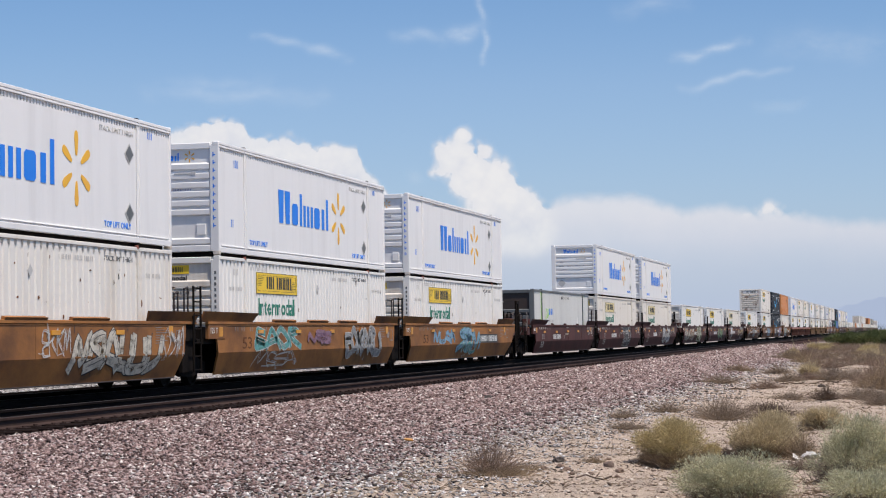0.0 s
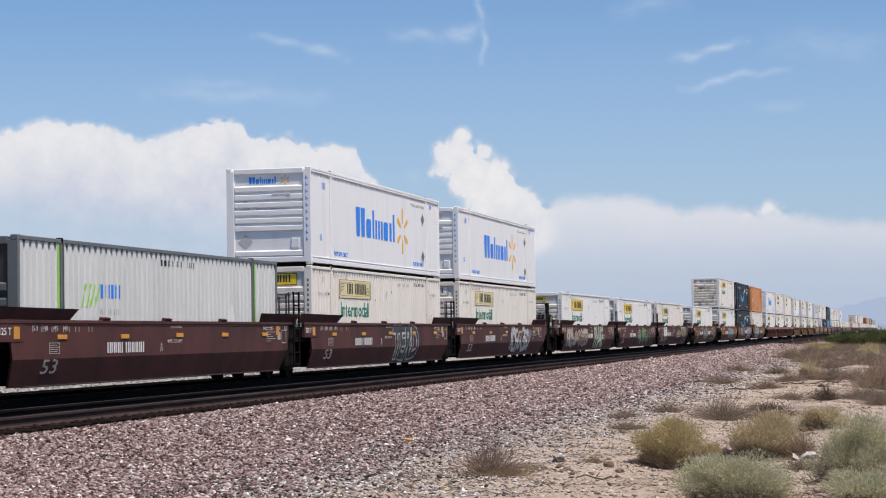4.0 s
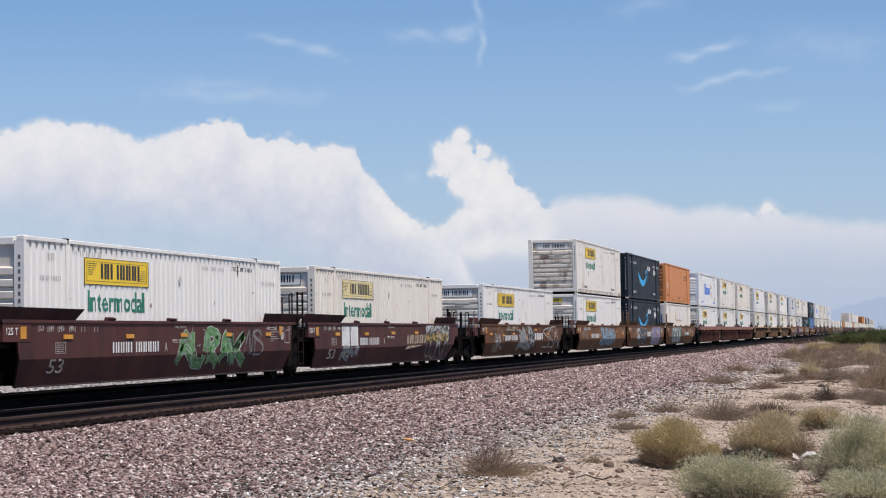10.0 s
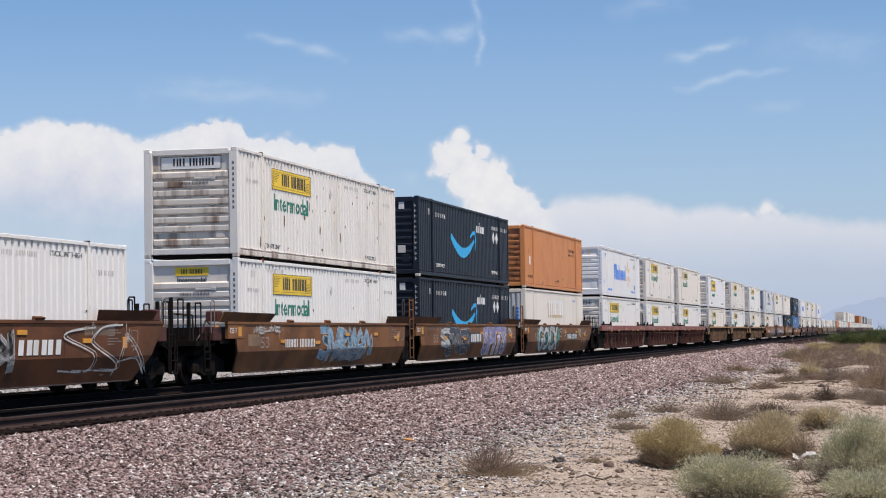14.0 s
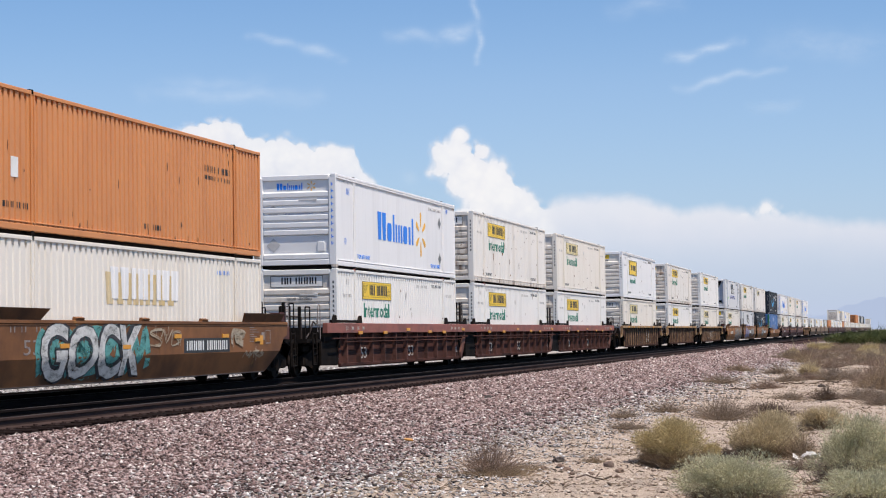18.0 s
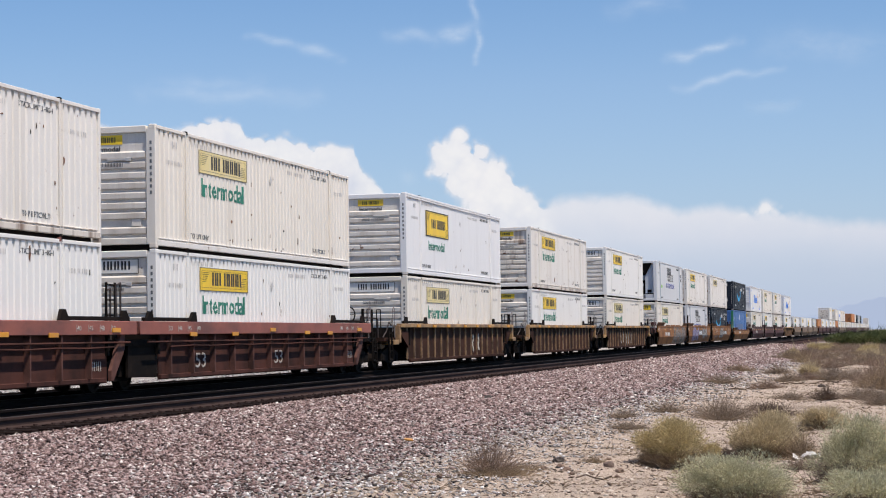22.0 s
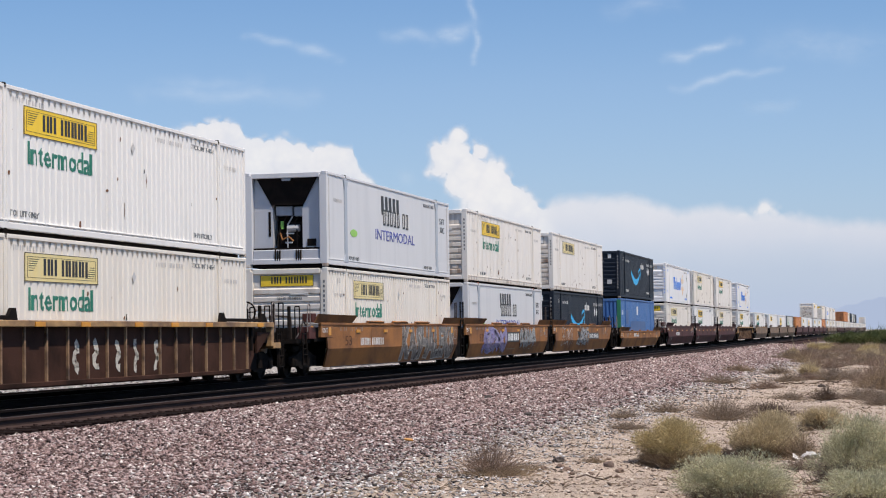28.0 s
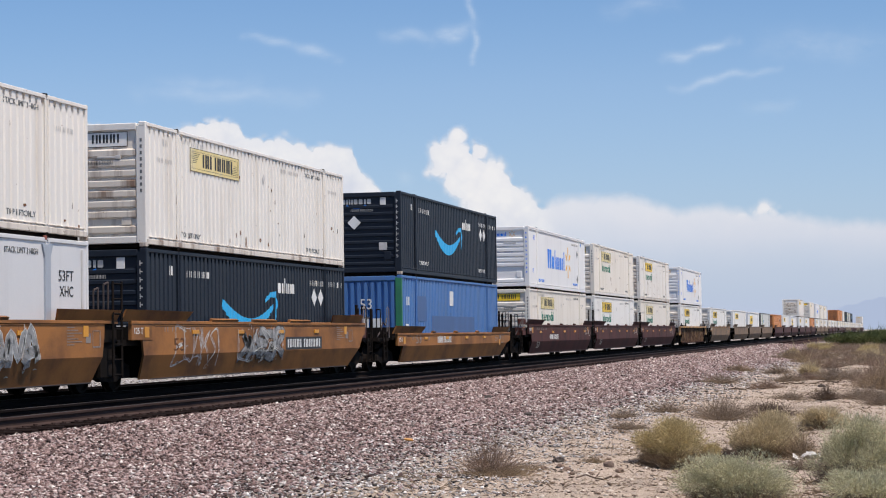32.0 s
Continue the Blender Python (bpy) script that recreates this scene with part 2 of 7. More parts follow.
    "rail": surf("rail_steel", (0.062, 0.041, 0.036), (0.033, 0.022, 0.020), (3, 0.6, 3), rough=0.8, bump=0.1, gloss=0.05),
    "rail_head": surf("polished_rail_head", (0.055, 0.050, 0.050), (0.035, 0.032, 0.032), (8, 0.6, 8), rough=0.6, bump=0.02, gloss=0.15),
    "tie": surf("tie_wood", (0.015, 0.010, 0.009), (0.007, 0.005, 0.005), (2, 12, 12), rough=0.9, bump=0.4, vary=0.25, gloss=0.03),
}


# ---- lettering ----
WORDS = {}


def word(text, material, width, height):
    """A flat lettered word in the y-z plane, reading along +y, facing +x; its lower left corner is the origin."""
    key = (text, material.name, width, height)
    if key not in WORDS:
        cu = bpy.data.curves.new("word", "FONT")
        cu.body, cu.extrude, cu.resolution_u, cu.offset = text, 0.004, 2, 0.013 if text == "Intermodal" else 0.0
        ob = bpy.data.objects.new("word", cu)
        scene.collection.objects.link(ob)
        me = bpy.data.meshes.new_from_object(ob.evaluated_get(bpy.context.evaluated_depsgraph_get()))
        bpy.data.objects.remove(ob)
        co = np.empty(len(me.vertices) * 3, dtype=np.float32)
        me.vertices.foreach_get("co", co)
        co = co.reshape(-1, 3)
        lo, hi = co.min(0), co.max(0)
        out = np.stack([co[:, 2], (co[:, 0] - lo[0]) / (hi[0] - lo[0]) * width, (co[:, 1] - lo[1]) / (hi[1] - lo[1]) * height], 1)
        me.vertices.foreach_set("co", out.astype(np.float32).ravel())
        me.materials.clear()
        me.materials.append(material)
        me.update()
        WORDS[key] = me
    return WORDS[key]


CELL = {"V": 1.75, "o": 1.0, "l": 0.52, "r": 0.66, "m": 1.45, " ": 0.6}


def bars(pattern, width, height, x=0.0, thick=0.004, strokes=2, slant=0.0, weight=0.15):
    """A row of plain shapes in place of writing: upright and slanted bars of its size; blanks stay open."""
    sh = Shape()
    total = sum(CELL.get(c, 1.0) for c in pattern)
    y = 0.0

    def bar(a, w, tall, lean=0.0, up=0.0):
        sh.slab([(a, 0), (a + w, 0), (a + w + lean, tall), (a + lean, tall)], x + up, x + thick + up)

    for c in pattern:
        step = width * CELL.get(c, 1.0) / total
        if c == "o":
            a, b, c, d, e = y + step * 0.08, y + step * 0.84, height * 0.66, step * 0.12, height * 0.08
            sh.slab([(a + d, 0), (b - d, 0), (b, e), (b, c - e), (b - d, c), (a + d, c), (a, c - e), (a, e)], x, x + thick)
        elif c in "lr":
            bar(y + step * 0.2, step * 0.55, height if c == "l" else height * 0.66)
        elif c == "m":
            for k in range(3):
                bar(y + step * (0.05 + 0.34 * k), step * 0.2, height * 0.66)
        elif c == "V":
            for k in (0.0, 0.46):
                sh.slab([(y + step * (0.12 + k), 0), (y + step * (0.40 + k), 0), (y + step * (0.44 + k), height), (y + step * (0.06 + k), height)], x, x + thick)
        elif c != " ":
            for k in range(strokes):
                bar(y + step * (0.06 + 0.56 * k), step * (weight if strokes == 2 else 0.62), height, slant)
        y += step
    return sh


def ribbon(sh, pts, w, depth=0.004, lift=0.0):
    """A flat painted stroke along points (x, y, z) on a side that faces +x."""
    n = len(pts)
    left, right = [], []
    for i in range(n):
        a, b = pts[max(0, i - 1)], pts[min(n - 1, i + 1)]
        ty, tz = b[1] - a[1], b[2] - a[2]
        k = math.hypot(ty, tz) or 1.0
        wi = w[i] if isinstance(w, (list, tuple)) else w
        x, y, z = pts[i]
        left.append((x + depth + lift, y - tz / k * wi / 2, z + ty / k * wi / 2))
        right.append((x + depth + lift, y + tz / k * wi / 2, z - ty / k * wi / 2))
    return sh.add(left + right, [(i, n + i, n + i + 1, i + 1) for i in range(n - 1)])


# ---- ground ----
def level(x, y):
    """Height of the ground: track bed, ballast shoulder, desert flat."""
    z = np.interp(x, [-4000, -30, -9.0, -5.4, 5.7, 8.0, 12.5, 60, 4000], [-0.75, -0.7, -0.62, -0.215, -0.215, -0.32, -0.64, -0.66, -0.7])
    near = np.clip((x - 10.5) / 3.0, 0, 1) * np.clip(1 - (np.hypot(x - 16, y - 40) - 60) / 100, 0, 1)
    return z + near * (0.05 * np.sin(0.9 * x + 0.37 * y) * np.cos(0.31 * y - 0.5 * x) + 0.035 * np.sin(2.1 * x - 0.8 * y) + 0.02 * np.sin(3.7 * y + 1.3 * x))


def ground_material():
    m = bpy.data.materials.new("desert_ground")
    m.use_nodes = True
    nt = m.node_tree
    N, K = nt.nodes, nt.links.new
    bs = N["Principled BSDF"]
    bs.inputs["Roughness"].default_value = 1.0
    bs.inputs["Specular IOR Level"].default_value = 0.0
    tc = N.new("ShaderNodeTexCoord")
    sep = N.new("ShaderNodeSeparateXYZ")
    K(tc.outputs["Object"], sep.inputs[0])

    def noise_tex(scale, detail=5.0, rough=0.6):
        n = N.new("ShaderNodeTexNoise")
        n.inputs["Scale"].default_value, n.inputs["Detail"].default_value, n.inputs["Roughness"].default_value = scale, detail, rough
        K(tc.outputs["Object"], n.inputs["Vector"])
        return n.outputs[0]

    def ramp(src, lo, hi, a=0.0, b=1.0):
        r = N.new("ShaderNodeMapRange")
        r.inputs[1].default_value, r.inputs[2].default_value, r.inputs[3].default_value, r.inputs[4].default_value = lo, hi, a, b
        K(src, r.inputs[0])
        return r.outputs[0]

    def blend(fac, a, b):
        mx = N.new("ShaderNodeMix")
        mx.data_type = "RGBA"
        K(fac, mx.inputs[0])
        for k, c in ((6, a), (7, b)):
            if isinstance(c, tuple):
                mx.inputs[k].default_value = (*c, 1)
            else:
                K(c, mx.inputs[k])
        return mx.outputs[2]

    def plus(a, b, k):
        mm = N.new("ShaderNodeMath")
        mm.operation = "MULTIPLY_ADD"
        K(b, mm.inputs[0])
        mm.inputs[1].default_value = k
        K(a, mm.inputs[2])
        return mm.outputs[0]

    edge = plus(sep.outputs[0], noise_tex(0.35), 3.2)
    edge = plus(edge, noise_tex(2.0), 1.2)
    sand = blend(ramp(noise_tex(0.6), 0.35, 0.7), (0.61, 0.495, 0.40), (0.50, 0.41, 0.33))
    sand = blend(ramp(noise_tex(9.0, 6.0, 0.7), 0.45, 0.75), sand, (0.40, 0.32, 0.255))
    sand = blend(ramp(noise_tex(1.7, 6.0, 0.65), 0.50, 0.68), sand, (0.37, 0.30, 0.245))
    sand = blend(ramp(noise_tex(28.0, 5.0, 0.75), 0.52, 0.70), sand, (0.20, 0.15, 0.115))
    gravel = blend(ramp(noise_tex(14.0, 4.0, 0.7), 0.35, 0.68), (0.40, 0.345, 0.31), (0.19, 0.16, 0.145))
    # ground between the ballast stones: shade in the gaps is painted dark
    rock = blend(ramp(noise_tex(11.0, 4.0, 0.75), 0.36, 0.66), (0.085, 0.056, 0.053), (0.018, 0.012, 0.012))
    # near-black bed tone; the train's shadow on it is put into this colour
    bed_shadow = blend(ramp(noise_tex(11.0, 4.0, 0.75), 0.36, 0.66), (0.009, 0.007, 0.007), (0.004, 0.0035, 0.0035))
    rock = blend(ramp(sep.outputs[0], 5.15, 5.7), bed_shadow, rock)
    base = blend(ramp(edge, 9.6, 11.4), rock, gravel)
    base = blend(ramp(edge, 12.6, 14.6), base, sand)
    # the painted dark bed, train shadow included, stops at this edge
    far_side = ramp(sep.outputs[0], -6.1, -5.3)
    pale = blend(ramp(noise_tex(7.0, 5.0, 0.8), 0.42, 0.62), (0.50, 0.46, 0.42), (0.20, 0.175, 0.155))
    base = blend(far_side, blend(ramp(sep.outputs[0], -45.0, -25.0), sand, pale), base)
    K(base, bs.inputs["Base Color"])
    bp = N.new("ShaderNodeBump")
    bp.inputs["Strength"].default_value, bp.inputs["Distance"].default_value = 0.9, 0.06
    K(plus(noise_tex(16.0, 6.0, 0.7), noise_tex(4.0, 5.0, 0.65), 1.6), bp.inputs["Height"])
    K(bp.outputs[0], bs.inputs["Normal"])
    return m


gx = np.concatenate([-np.geomspace(4200, 8, 24), np.arange(-7.5, 30, 0.3), np.geomspace(30.5, 4200, 24)])
gy = np.concatenate([[-600, -200, -60, -20], np.arange(0, 130, 0.35), np.geomspace(131, 4850, 40)])
GX, GY = np.meshgrid(gx, gy)
gv = np.stack([GX, GY, level(GX, GY)], -1).reshape(-1, 3)
nx, ny = len(gx), len(gy)
ii = (np.arange(ny - 1)[:, None] * nx + np.arange(nx - 1)[None, :]).ravel()
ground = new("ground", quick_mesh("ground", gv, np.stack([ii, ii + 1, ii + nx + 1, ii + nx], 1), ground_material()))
tagged(ground, "tan desert ground with purple-brown ballast along the tracks", "ground", kind="structure")

# ---- tracks ----
HALF = 0.752
RAIL = [(-0.076, -0.17), (0.076, -0.17), (0.076, -0.158), (0.022, -0.143), (0.010, -0.132), (0.009, -0.06), (0.016, -0.046), (0.037, -0.040), (0.037, -0.008), (0.029, 0.0), (-0.029, 0.0), (-0.037, -0.008), (-0.037, -0.040), (-0.016, -0.046), (-0.009, -0.06), (-0.010, -0.132), (-0.022, -0.143), (-0.076, -0.158)]
for name, cx in (("track_far", 0.0), ("track_near", 3.95)):
    tr = tagged(new(name), "steel rails spiked to dark wooden ties", "railway track", kind="structure")
    for s in (-1, 1):
        x = cx + s * HALF
        # only the rail nearest the camera is brown; the others are near black
        part("rail", Shape().sweep([(x + a, b) for a, b in RAIL], -40, 1600), M["rail"] if x > 4.5 else M["rail_dark"], tr, "rust-brown steel rail" if x > 4.5 else "near-black steel rail")
        part("rail_head", Shape().box(x - 0.028, x + 0.030, -40, 1600, 0.0005, 0.003), M["rail_head"], tr, "polished running surface")
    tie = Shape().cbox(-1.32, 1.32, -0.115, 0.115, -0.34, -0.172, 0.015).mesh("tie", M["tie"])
    plate = Shape()
    for s in (-1, 1):
        plate.box(s * HALF - 0.19, s * HALF + 0.19, -0.09, 0.09, -0.172, -0.160)
        for k in (-0.12, 0.12):
            plate.cbox(s * HALF + k - 0.02, s * HALF + k + 0.02, -0.05, 0.05, -0.160, -0.135, 0.006)
    plates = plate.mesh("tie_plate", M["rail"])
    count = 300 if name == "track_near" else 40
    rng = random.Random(5)
    for i in range(count):
        y = 22 + 0.53 * i
        t = part("tie", tie, None, tr, "", pose(cx + rng.uniform(-0.04, 0.04), y, rng.uniform(-0.006, 0.0), 0, 0, rng.uniform(-0.6, 0.6)))
        if name == "track_near" and i < 150:
            part("tie_plate", plates, None, t)
    rest = Shape()
    for i in range(count, 900):
        y = 22 + 0.53 * i
        rest.box(cx - 1.32, cx + 1.32, y - 0.115, y + 0.115, -0.34, -0.175)
    tagged(part("far_ties", rest, M["tie"], tr), "dark wooden ties", kind="stuff")


# ---- loose stones ----
def stones(name, label, pts, sizes, material, seed):
    """Many small angular stones joined as one mesh."""
    rng = np.random.default_rng(seed)
    n = len(pts)
    base = np.array([(1, 0, 0), (-1, 0, 0), (0, 1, 0), (0, -1, 0), (0, 0, 1), (0, 0, -0.6)], dtype=float)
    tri = np.array([(0, 2, 4), (2, 1, 4), (1, 3, 4), (3, 0, 4), (2, 0, 5), (1, 2, 5), (3, 1, 5), (0, 3, 5)])
    v = base[None] * rng.uniform(0.6, 1.25, (n, 6, 1)) + rng.normal(0, 0.16, (n, 6, 3))
    v *= (sizes[:, None] * rng.uniform([0.55, 0.55, 0.26], [1.5, 1.5, 0.62], (n, 3)))[:, None, :]
    a = rng.uniform(0, 6.283, n)
    b = rng.normal(0, 0.42, n)
    ca, sa, cb, sb = np.cos(a), np.sin(a), np.cos(b), np.sin(b)
    y2 = v[..., 1] * cb[:, None] - v[..., 2] * sb[:, None]
    z2 = v[..., 1] * sb[:, None] + v[..., 2] * cb[:, None]
    x3 = v[..., 0] * ca[:, None] - y2 * sa[:, None]
    y3 = v[..., 0] * sa[:, None] + y2 * ca[:, None]
    v = np.stack([x3, y3, z2], -1) + pts[:, None, :]
    f = tri[None] + (np.arange(n) * 6)[:, None, None]
    ob = new(name, quick_mesh(name, v.reshape(-1, 3), f.reshape(-1, 3), material))
    return tagged(ob, label, "stones", kind="stuff")


def stone_material(name, ramp_cols):
    m = bpy.data.materials.new(name)
    m.use_nodes = True
    N, K = m.node_tree.nodes, m.node_tree.links.new
    bs = N["Principled BSDF"]
    bs.inputs["Roughness"].default_value = 0.95
    bs.inputs["Specular IOR Level"].default_value = 0.1
    g = N.new("ShaderNodeNewGeometry")
    cr = N.new("ShaderNodeValToRGB")
    el = cr.color_ramp.elements
    el[0].position, el[0].color = ramp_cols[0][0], (*ramp_cols[0][1], 1)
    el[1].position, el[1].color = ramp_cols[-1][0], (*ramp_cols[-1][1], 1)
    for p, c in ramp_cols[1:-1]:
        e = el.new(p)
        e.color = (*c, 1)
    K(g.outputs["Random Per Island"], cr.inputs[0])
    tc = N.new("ShaderNodeTexCoord")
    nz = N.new("ShaderNodeTexNoise")
    nz.inputs["Scale"].default_value = 45.0
    K(tc.outputs["Object"], nz.inputs["Vector"])
    hs = N.new("ShaderNodeHueSaturation")
    K(cr.outputs[0], hs.inputs["Color"])
    r = N.new("ShaderNodeMapRange")
    r.inputs[1].default_value, r.inputs[2].default_value, r.inputs[3].default_value, r.inputs[4].default_value = 0.3, 0.7, 0.8, 1.2
    K(nz.outputs[0], r.inputs[0])
    K(r.outputs[0], hs.inputs["Value"])
    K(hs.outputs[0], bs.inputs["Base Color"])
    return m


def scatter(n, x0, x1, y0, y1, seed, power=1.6):
    """Random places on the ground, denser towards the near end."""
    rng = np.random.default_rng(seed)
    y = y0 + (y1 - y0) * rng.random(n) ** power
    x = rng.uniform(x0, x1, n)
    return x, y, rng


PURPLE = stone_material("ballast_stone", [(0.0, (0.026, 0.019, 0.018)), (0.22, (0.105, 0.070, 0.065)), (0.52, (0.255, 0.172, 0.160)), (0.80, (0.395, 0.297, 0.280)), (0.94, (0.48, 0.41, 0.385)), (1.0, (0.80, 0.75, 0.70))])
PALE = stone_material("grey_gravel", [(0.0, (0.016, 0.015, 0.015)), (0.25, (0.15, 0.14, 0.137)), (0.6, (0.46, 0.43, 0.415)), (0.85, (0.63, 0.60, 0.58)), (1.0, (0.80, 0.78, 0.76))])
# stones of the track bed, blackened to carry the train's shade
SHADED = stone_material("shaded_ballast", [(0.0, (0.004, 0.0035, 0.0035)), (0.7, (0.010, 0.008, 0.007)), (0.965, (0.03, 0.025, 0.023)), (1.0, (0.5, 0.47, 0.44))])
TAN = stone_material("desert_pebble", [(0.0, (0.09, 0.065, 0.05)), (0.35, (0.24, 0.18, 0.14)), (0.75, (0.46, 0.375, 0.30)), (1.0, (0.64, 0.56, 0.48))])
x, y, rng = scatter(190000, 5.5, 12.6, 17, 190, 11, 2.2)
keep = rng.random(len(x)) < np.clip((11.9 - x) / 2.4, 0.04, 1)
x, y = x[keep], y[keep]
stones("ballast_stones", "purple-brown crushed ballast stones beside the track", np.stack([x, y, level(x, y) + 0.015], 1), 0.0115 + 0.023 * np.random.default_rng(3).random(len(x)) ** 2 + 0.0006 * y, PURPLE, 21)
x, y, rng = scatter(60000, 8.8, 14.6, 17, 170, 12, 2.0)
keep = rng.random(len(x)) < np.clip(1.25 - np.abs(x - 11.3) / 2.3, 0, 1)
x, y = x[keep], y[keep]
stones("gravel_stones", "pale grey gravel at the foot of the ballast", np.stack([x, y, level(x, y) + 0.006], 1), 0.014 + 0.020 * np.random.default_rng(4).random(len(x)) + 0.0002 * y, PALE, 22)
x, y, rng = scatter(44000, 11.5, 20.0, 17, 120, 13, 2.0)
stones("pebbles", "scattered tan pebbles on the desert flat", np.stack([x, y, level(x, y) + 0.003], 1), 0.008 + 0.034 * rng.random(len(x)) ** 4 + 0.0001 * y, TAN, 23)
x, y, rng = scatter(15000, -15.0, -5.4, 20, 120, 15, 1.2)
stones("far_gravel", "pale gravel beyond the far track", np.stack([x, y, level(x, y) + 0.01], 1), 0.03 + 0.035 * rng.random(len(x)), PALE, 25)
x, y, rng = scatter(9000, -2.4, 5.2, 24, 110, 14)
keep = (np.abs(np.abs(x - 3.95) - HALF) > 0.1) & (np.abs(np.abs(x) - HALF) > 0.1)
x, y = x[keep], y[keep]
stones("track_bed_stones", "dark ballast stones between the rails", np.stack([x, y, level(x, y) + 0.012], 1), 0.03 + 0.02 * rng.random(len(x)), SHADED, 24)


# ---- containers ----
LONG, WIDE, HIGH = 16.15, 1.295, 2.896
POSTS = (2.05, 14.1)


def corrugated(side, depth, pitch, z0, z1, y0=0.09, y1=LONG - 0.09):
    """A wall sheet with upright corrugations, facing +x or -x."""
    n = max(1, round((y1 - y0) / pitch))
    p = (y1 - y0) / n
    plan = []
    for i in range(n):
        y = y0 + i * p
        plan += [(WIDE - 0.022, y), (WIDE - 0.022, y + 0.64 * p), (WIDE - 0.022 - depth, y + 0.74 * p), (WIDE - 0.022 - depth, y + 0.90 * p)]
    plan.append((WIDE - 0.022, y1))
    k = len(plan)
    vs = [(side * x, y, z) for z in (z0, z1) for x, y in plan]
    fs = [(i, i + 1, k + i + 1, k + i) for i in range(k - 1)]
    return Shape().add(vs, fs if side > 0 else [f[::-1] for f in fs])


def pockets(side, pitch, y0=0.09, y1=LONG - 0.09, z0=2.69, z1=2.80, deep=0.066):
    """The strip under the top rail, where every hollow of the wall ends in a deeper pocket."""
    n = round((y1 - y0) / pitch)
    p = (y1 - y0) / n
    out, back = WIDE - 0.022, WIDE - 0.022 - deep
    sh = Shape()
    for i in range(n):
        a, b, c, d = (y0 + (i + k) * p for k in (0.0, 0.56, 0.98, 1.0))
        quads = [((out, a, z0), (out, b, z0), (out, b, z1), (out, a, z1)), ((out, c, z0), (out, d, z0), (out, d, z1), (out, c, z1)),
                 ((back, b, z0), (back, c, z0), (back, c, z1), (back, b, z1)), ((out, b, z0), (back, b, z0), (back, b, z1), (out, b, z1)),
                 ((back, c, z0), (out, c, z0), (out, c, z1), (back, c, z1)), ((back, b, z0), (out, b, z0), (out, c, z0), (back, c, z0))]
        for q in quads:
            sh.add([(side * x, y, z) for x, y, z in q], [(0, 1, 2, 3) if side > 0 else (3, 2, 1, 0)])
    return sh


def ridges(levels, thick, x0=-1.04, x1=1.04, y=0.045, out=0.05):
    """Level ridges on an end wall, one shape each."""
    made = []
    for z in levels:
        prof = [(y, z - thick * 0.5), (y - out, z - thick * 0.3), (y - out, z + thick * 0.3), (y, z + thick * 0.5)]
        sh = Shape()
        vs = [(x0, a, b) for a, b in prof] + [(x1, a, b) for a, b in prof]
        sh.add(vs, [(0, 1, 5, 4), (1, 2, 6, 5), (2, 3, 7, 6), (3, 0, 4, 7), (3, 2, 1, 0), (4, 5, 6, 7)])
        made.append(sh)
    return made


KINDS = {
    # side paint, end paint, frame paint, rib depth, rib pitch
    "blue_word": ("white", "white", "white", 0.003, 0.62),
    "cream_sign": ("cream", "end", "cream", 0.026, 0.29),
    "white_sign": ("clean", "end", "clean", 0.026, 0.29),
    "worn_sign": ("worn", "end_worn", "worn", 0.030, 0.29),
    "faded_sign": ("cream", "end", "cream", 0.026, 0.29),
    "board_sign": ("clean", "end", "clean", 0.026, 0.29),
    "streaked_sign": ("worn", "end_worn", "worn", 0.030, 0.29),
    "mellow_sign": ("cream", "end", "cream", 0.026, 0.29),
    "smooth_sign": ("white", "end", "white", 0.008, 0.60),
    "plain_sign": ("worn", "end_worn", "worn", 0.030, 0.29),
    "navy": ("navy", "navy", "navy", 0.036, 0.27),
    "orange": ("orange", "orange_end", "orange", 0.046, 0.25),
    "relief_word": ("cream", "reefer", "cream", 0.028, 0.29),
    "reefer": ("reefer", "reefer", "reefer", 0.004, 1.2),
    "grey": ("grey", "slate", "slate", 0.03, 0.29),
    "blue": ("blue", "blue", "blue", 0.036, 0.24),
}
LABELS = {
    "blue_word": "smooth white freight container with blue wordmark and golden starburst",
    "cream_sign": "cream corrugated freight container with yellow sign and green lettering",
    "white_sign": "white corrugated freight container with yellow sign and green lettering",
    "worn_sign": "rust-streaked cream freight container with yellow sign and green lettering",
    "faded_sign": "cream corrugated freight container with faded sign and white end board",
    "board_sign": "white corrugated freight container with yellow sign and white end board",
    "streaked_sign": "rust-streaked cream freight container with small yellow end board",
    "mellow_sign": "cream corrugated freight container with faded sign and yellow end board",
    "smooth_sign": "clean white freight container with dark yellow sign",
    "plain_sign": "worn off-white freight container with yellow sign alone",
    "navy": "dark navy corrugated freight container with light blue arrow",
    "orange": "orange corrugated steel freight container with rusty end",
    "relief_word": "smooth white freight container with large raised pale wordmark",
    "reefer": "silver-grey refrigerated container with open cooling unit bay",
    "grey": "grey corrugated freight container with lime stripes",
    "blue": "blue corrugated freight container with a green corner post",
}


def starburst(y, z, r, x):
    """Six rays, one shape each."""
    made = []
    for k in range(6):
        a = math.pi / 2 + k * math.pi / 3
        d, n = (math.cos(a), math.sin(a)), (-math.sin(a), math.cos(a))
        prof = [(0.34, 0.045), (0.5, 0.085), (0.8, 0.125), (0.95, 0.10), (1.0, 0.0), (0.95, -0.10), (0.8, -0.125), (0.5, -0.085), (0.34, -0.045)]
        out = [(y + r * (d[0] * u + n[0] * w), z + r * (d[1] * u + n[1] * w)) for u, w in prof]
        made.append(Shape().slab(out, x, x + 0.004))
    return made


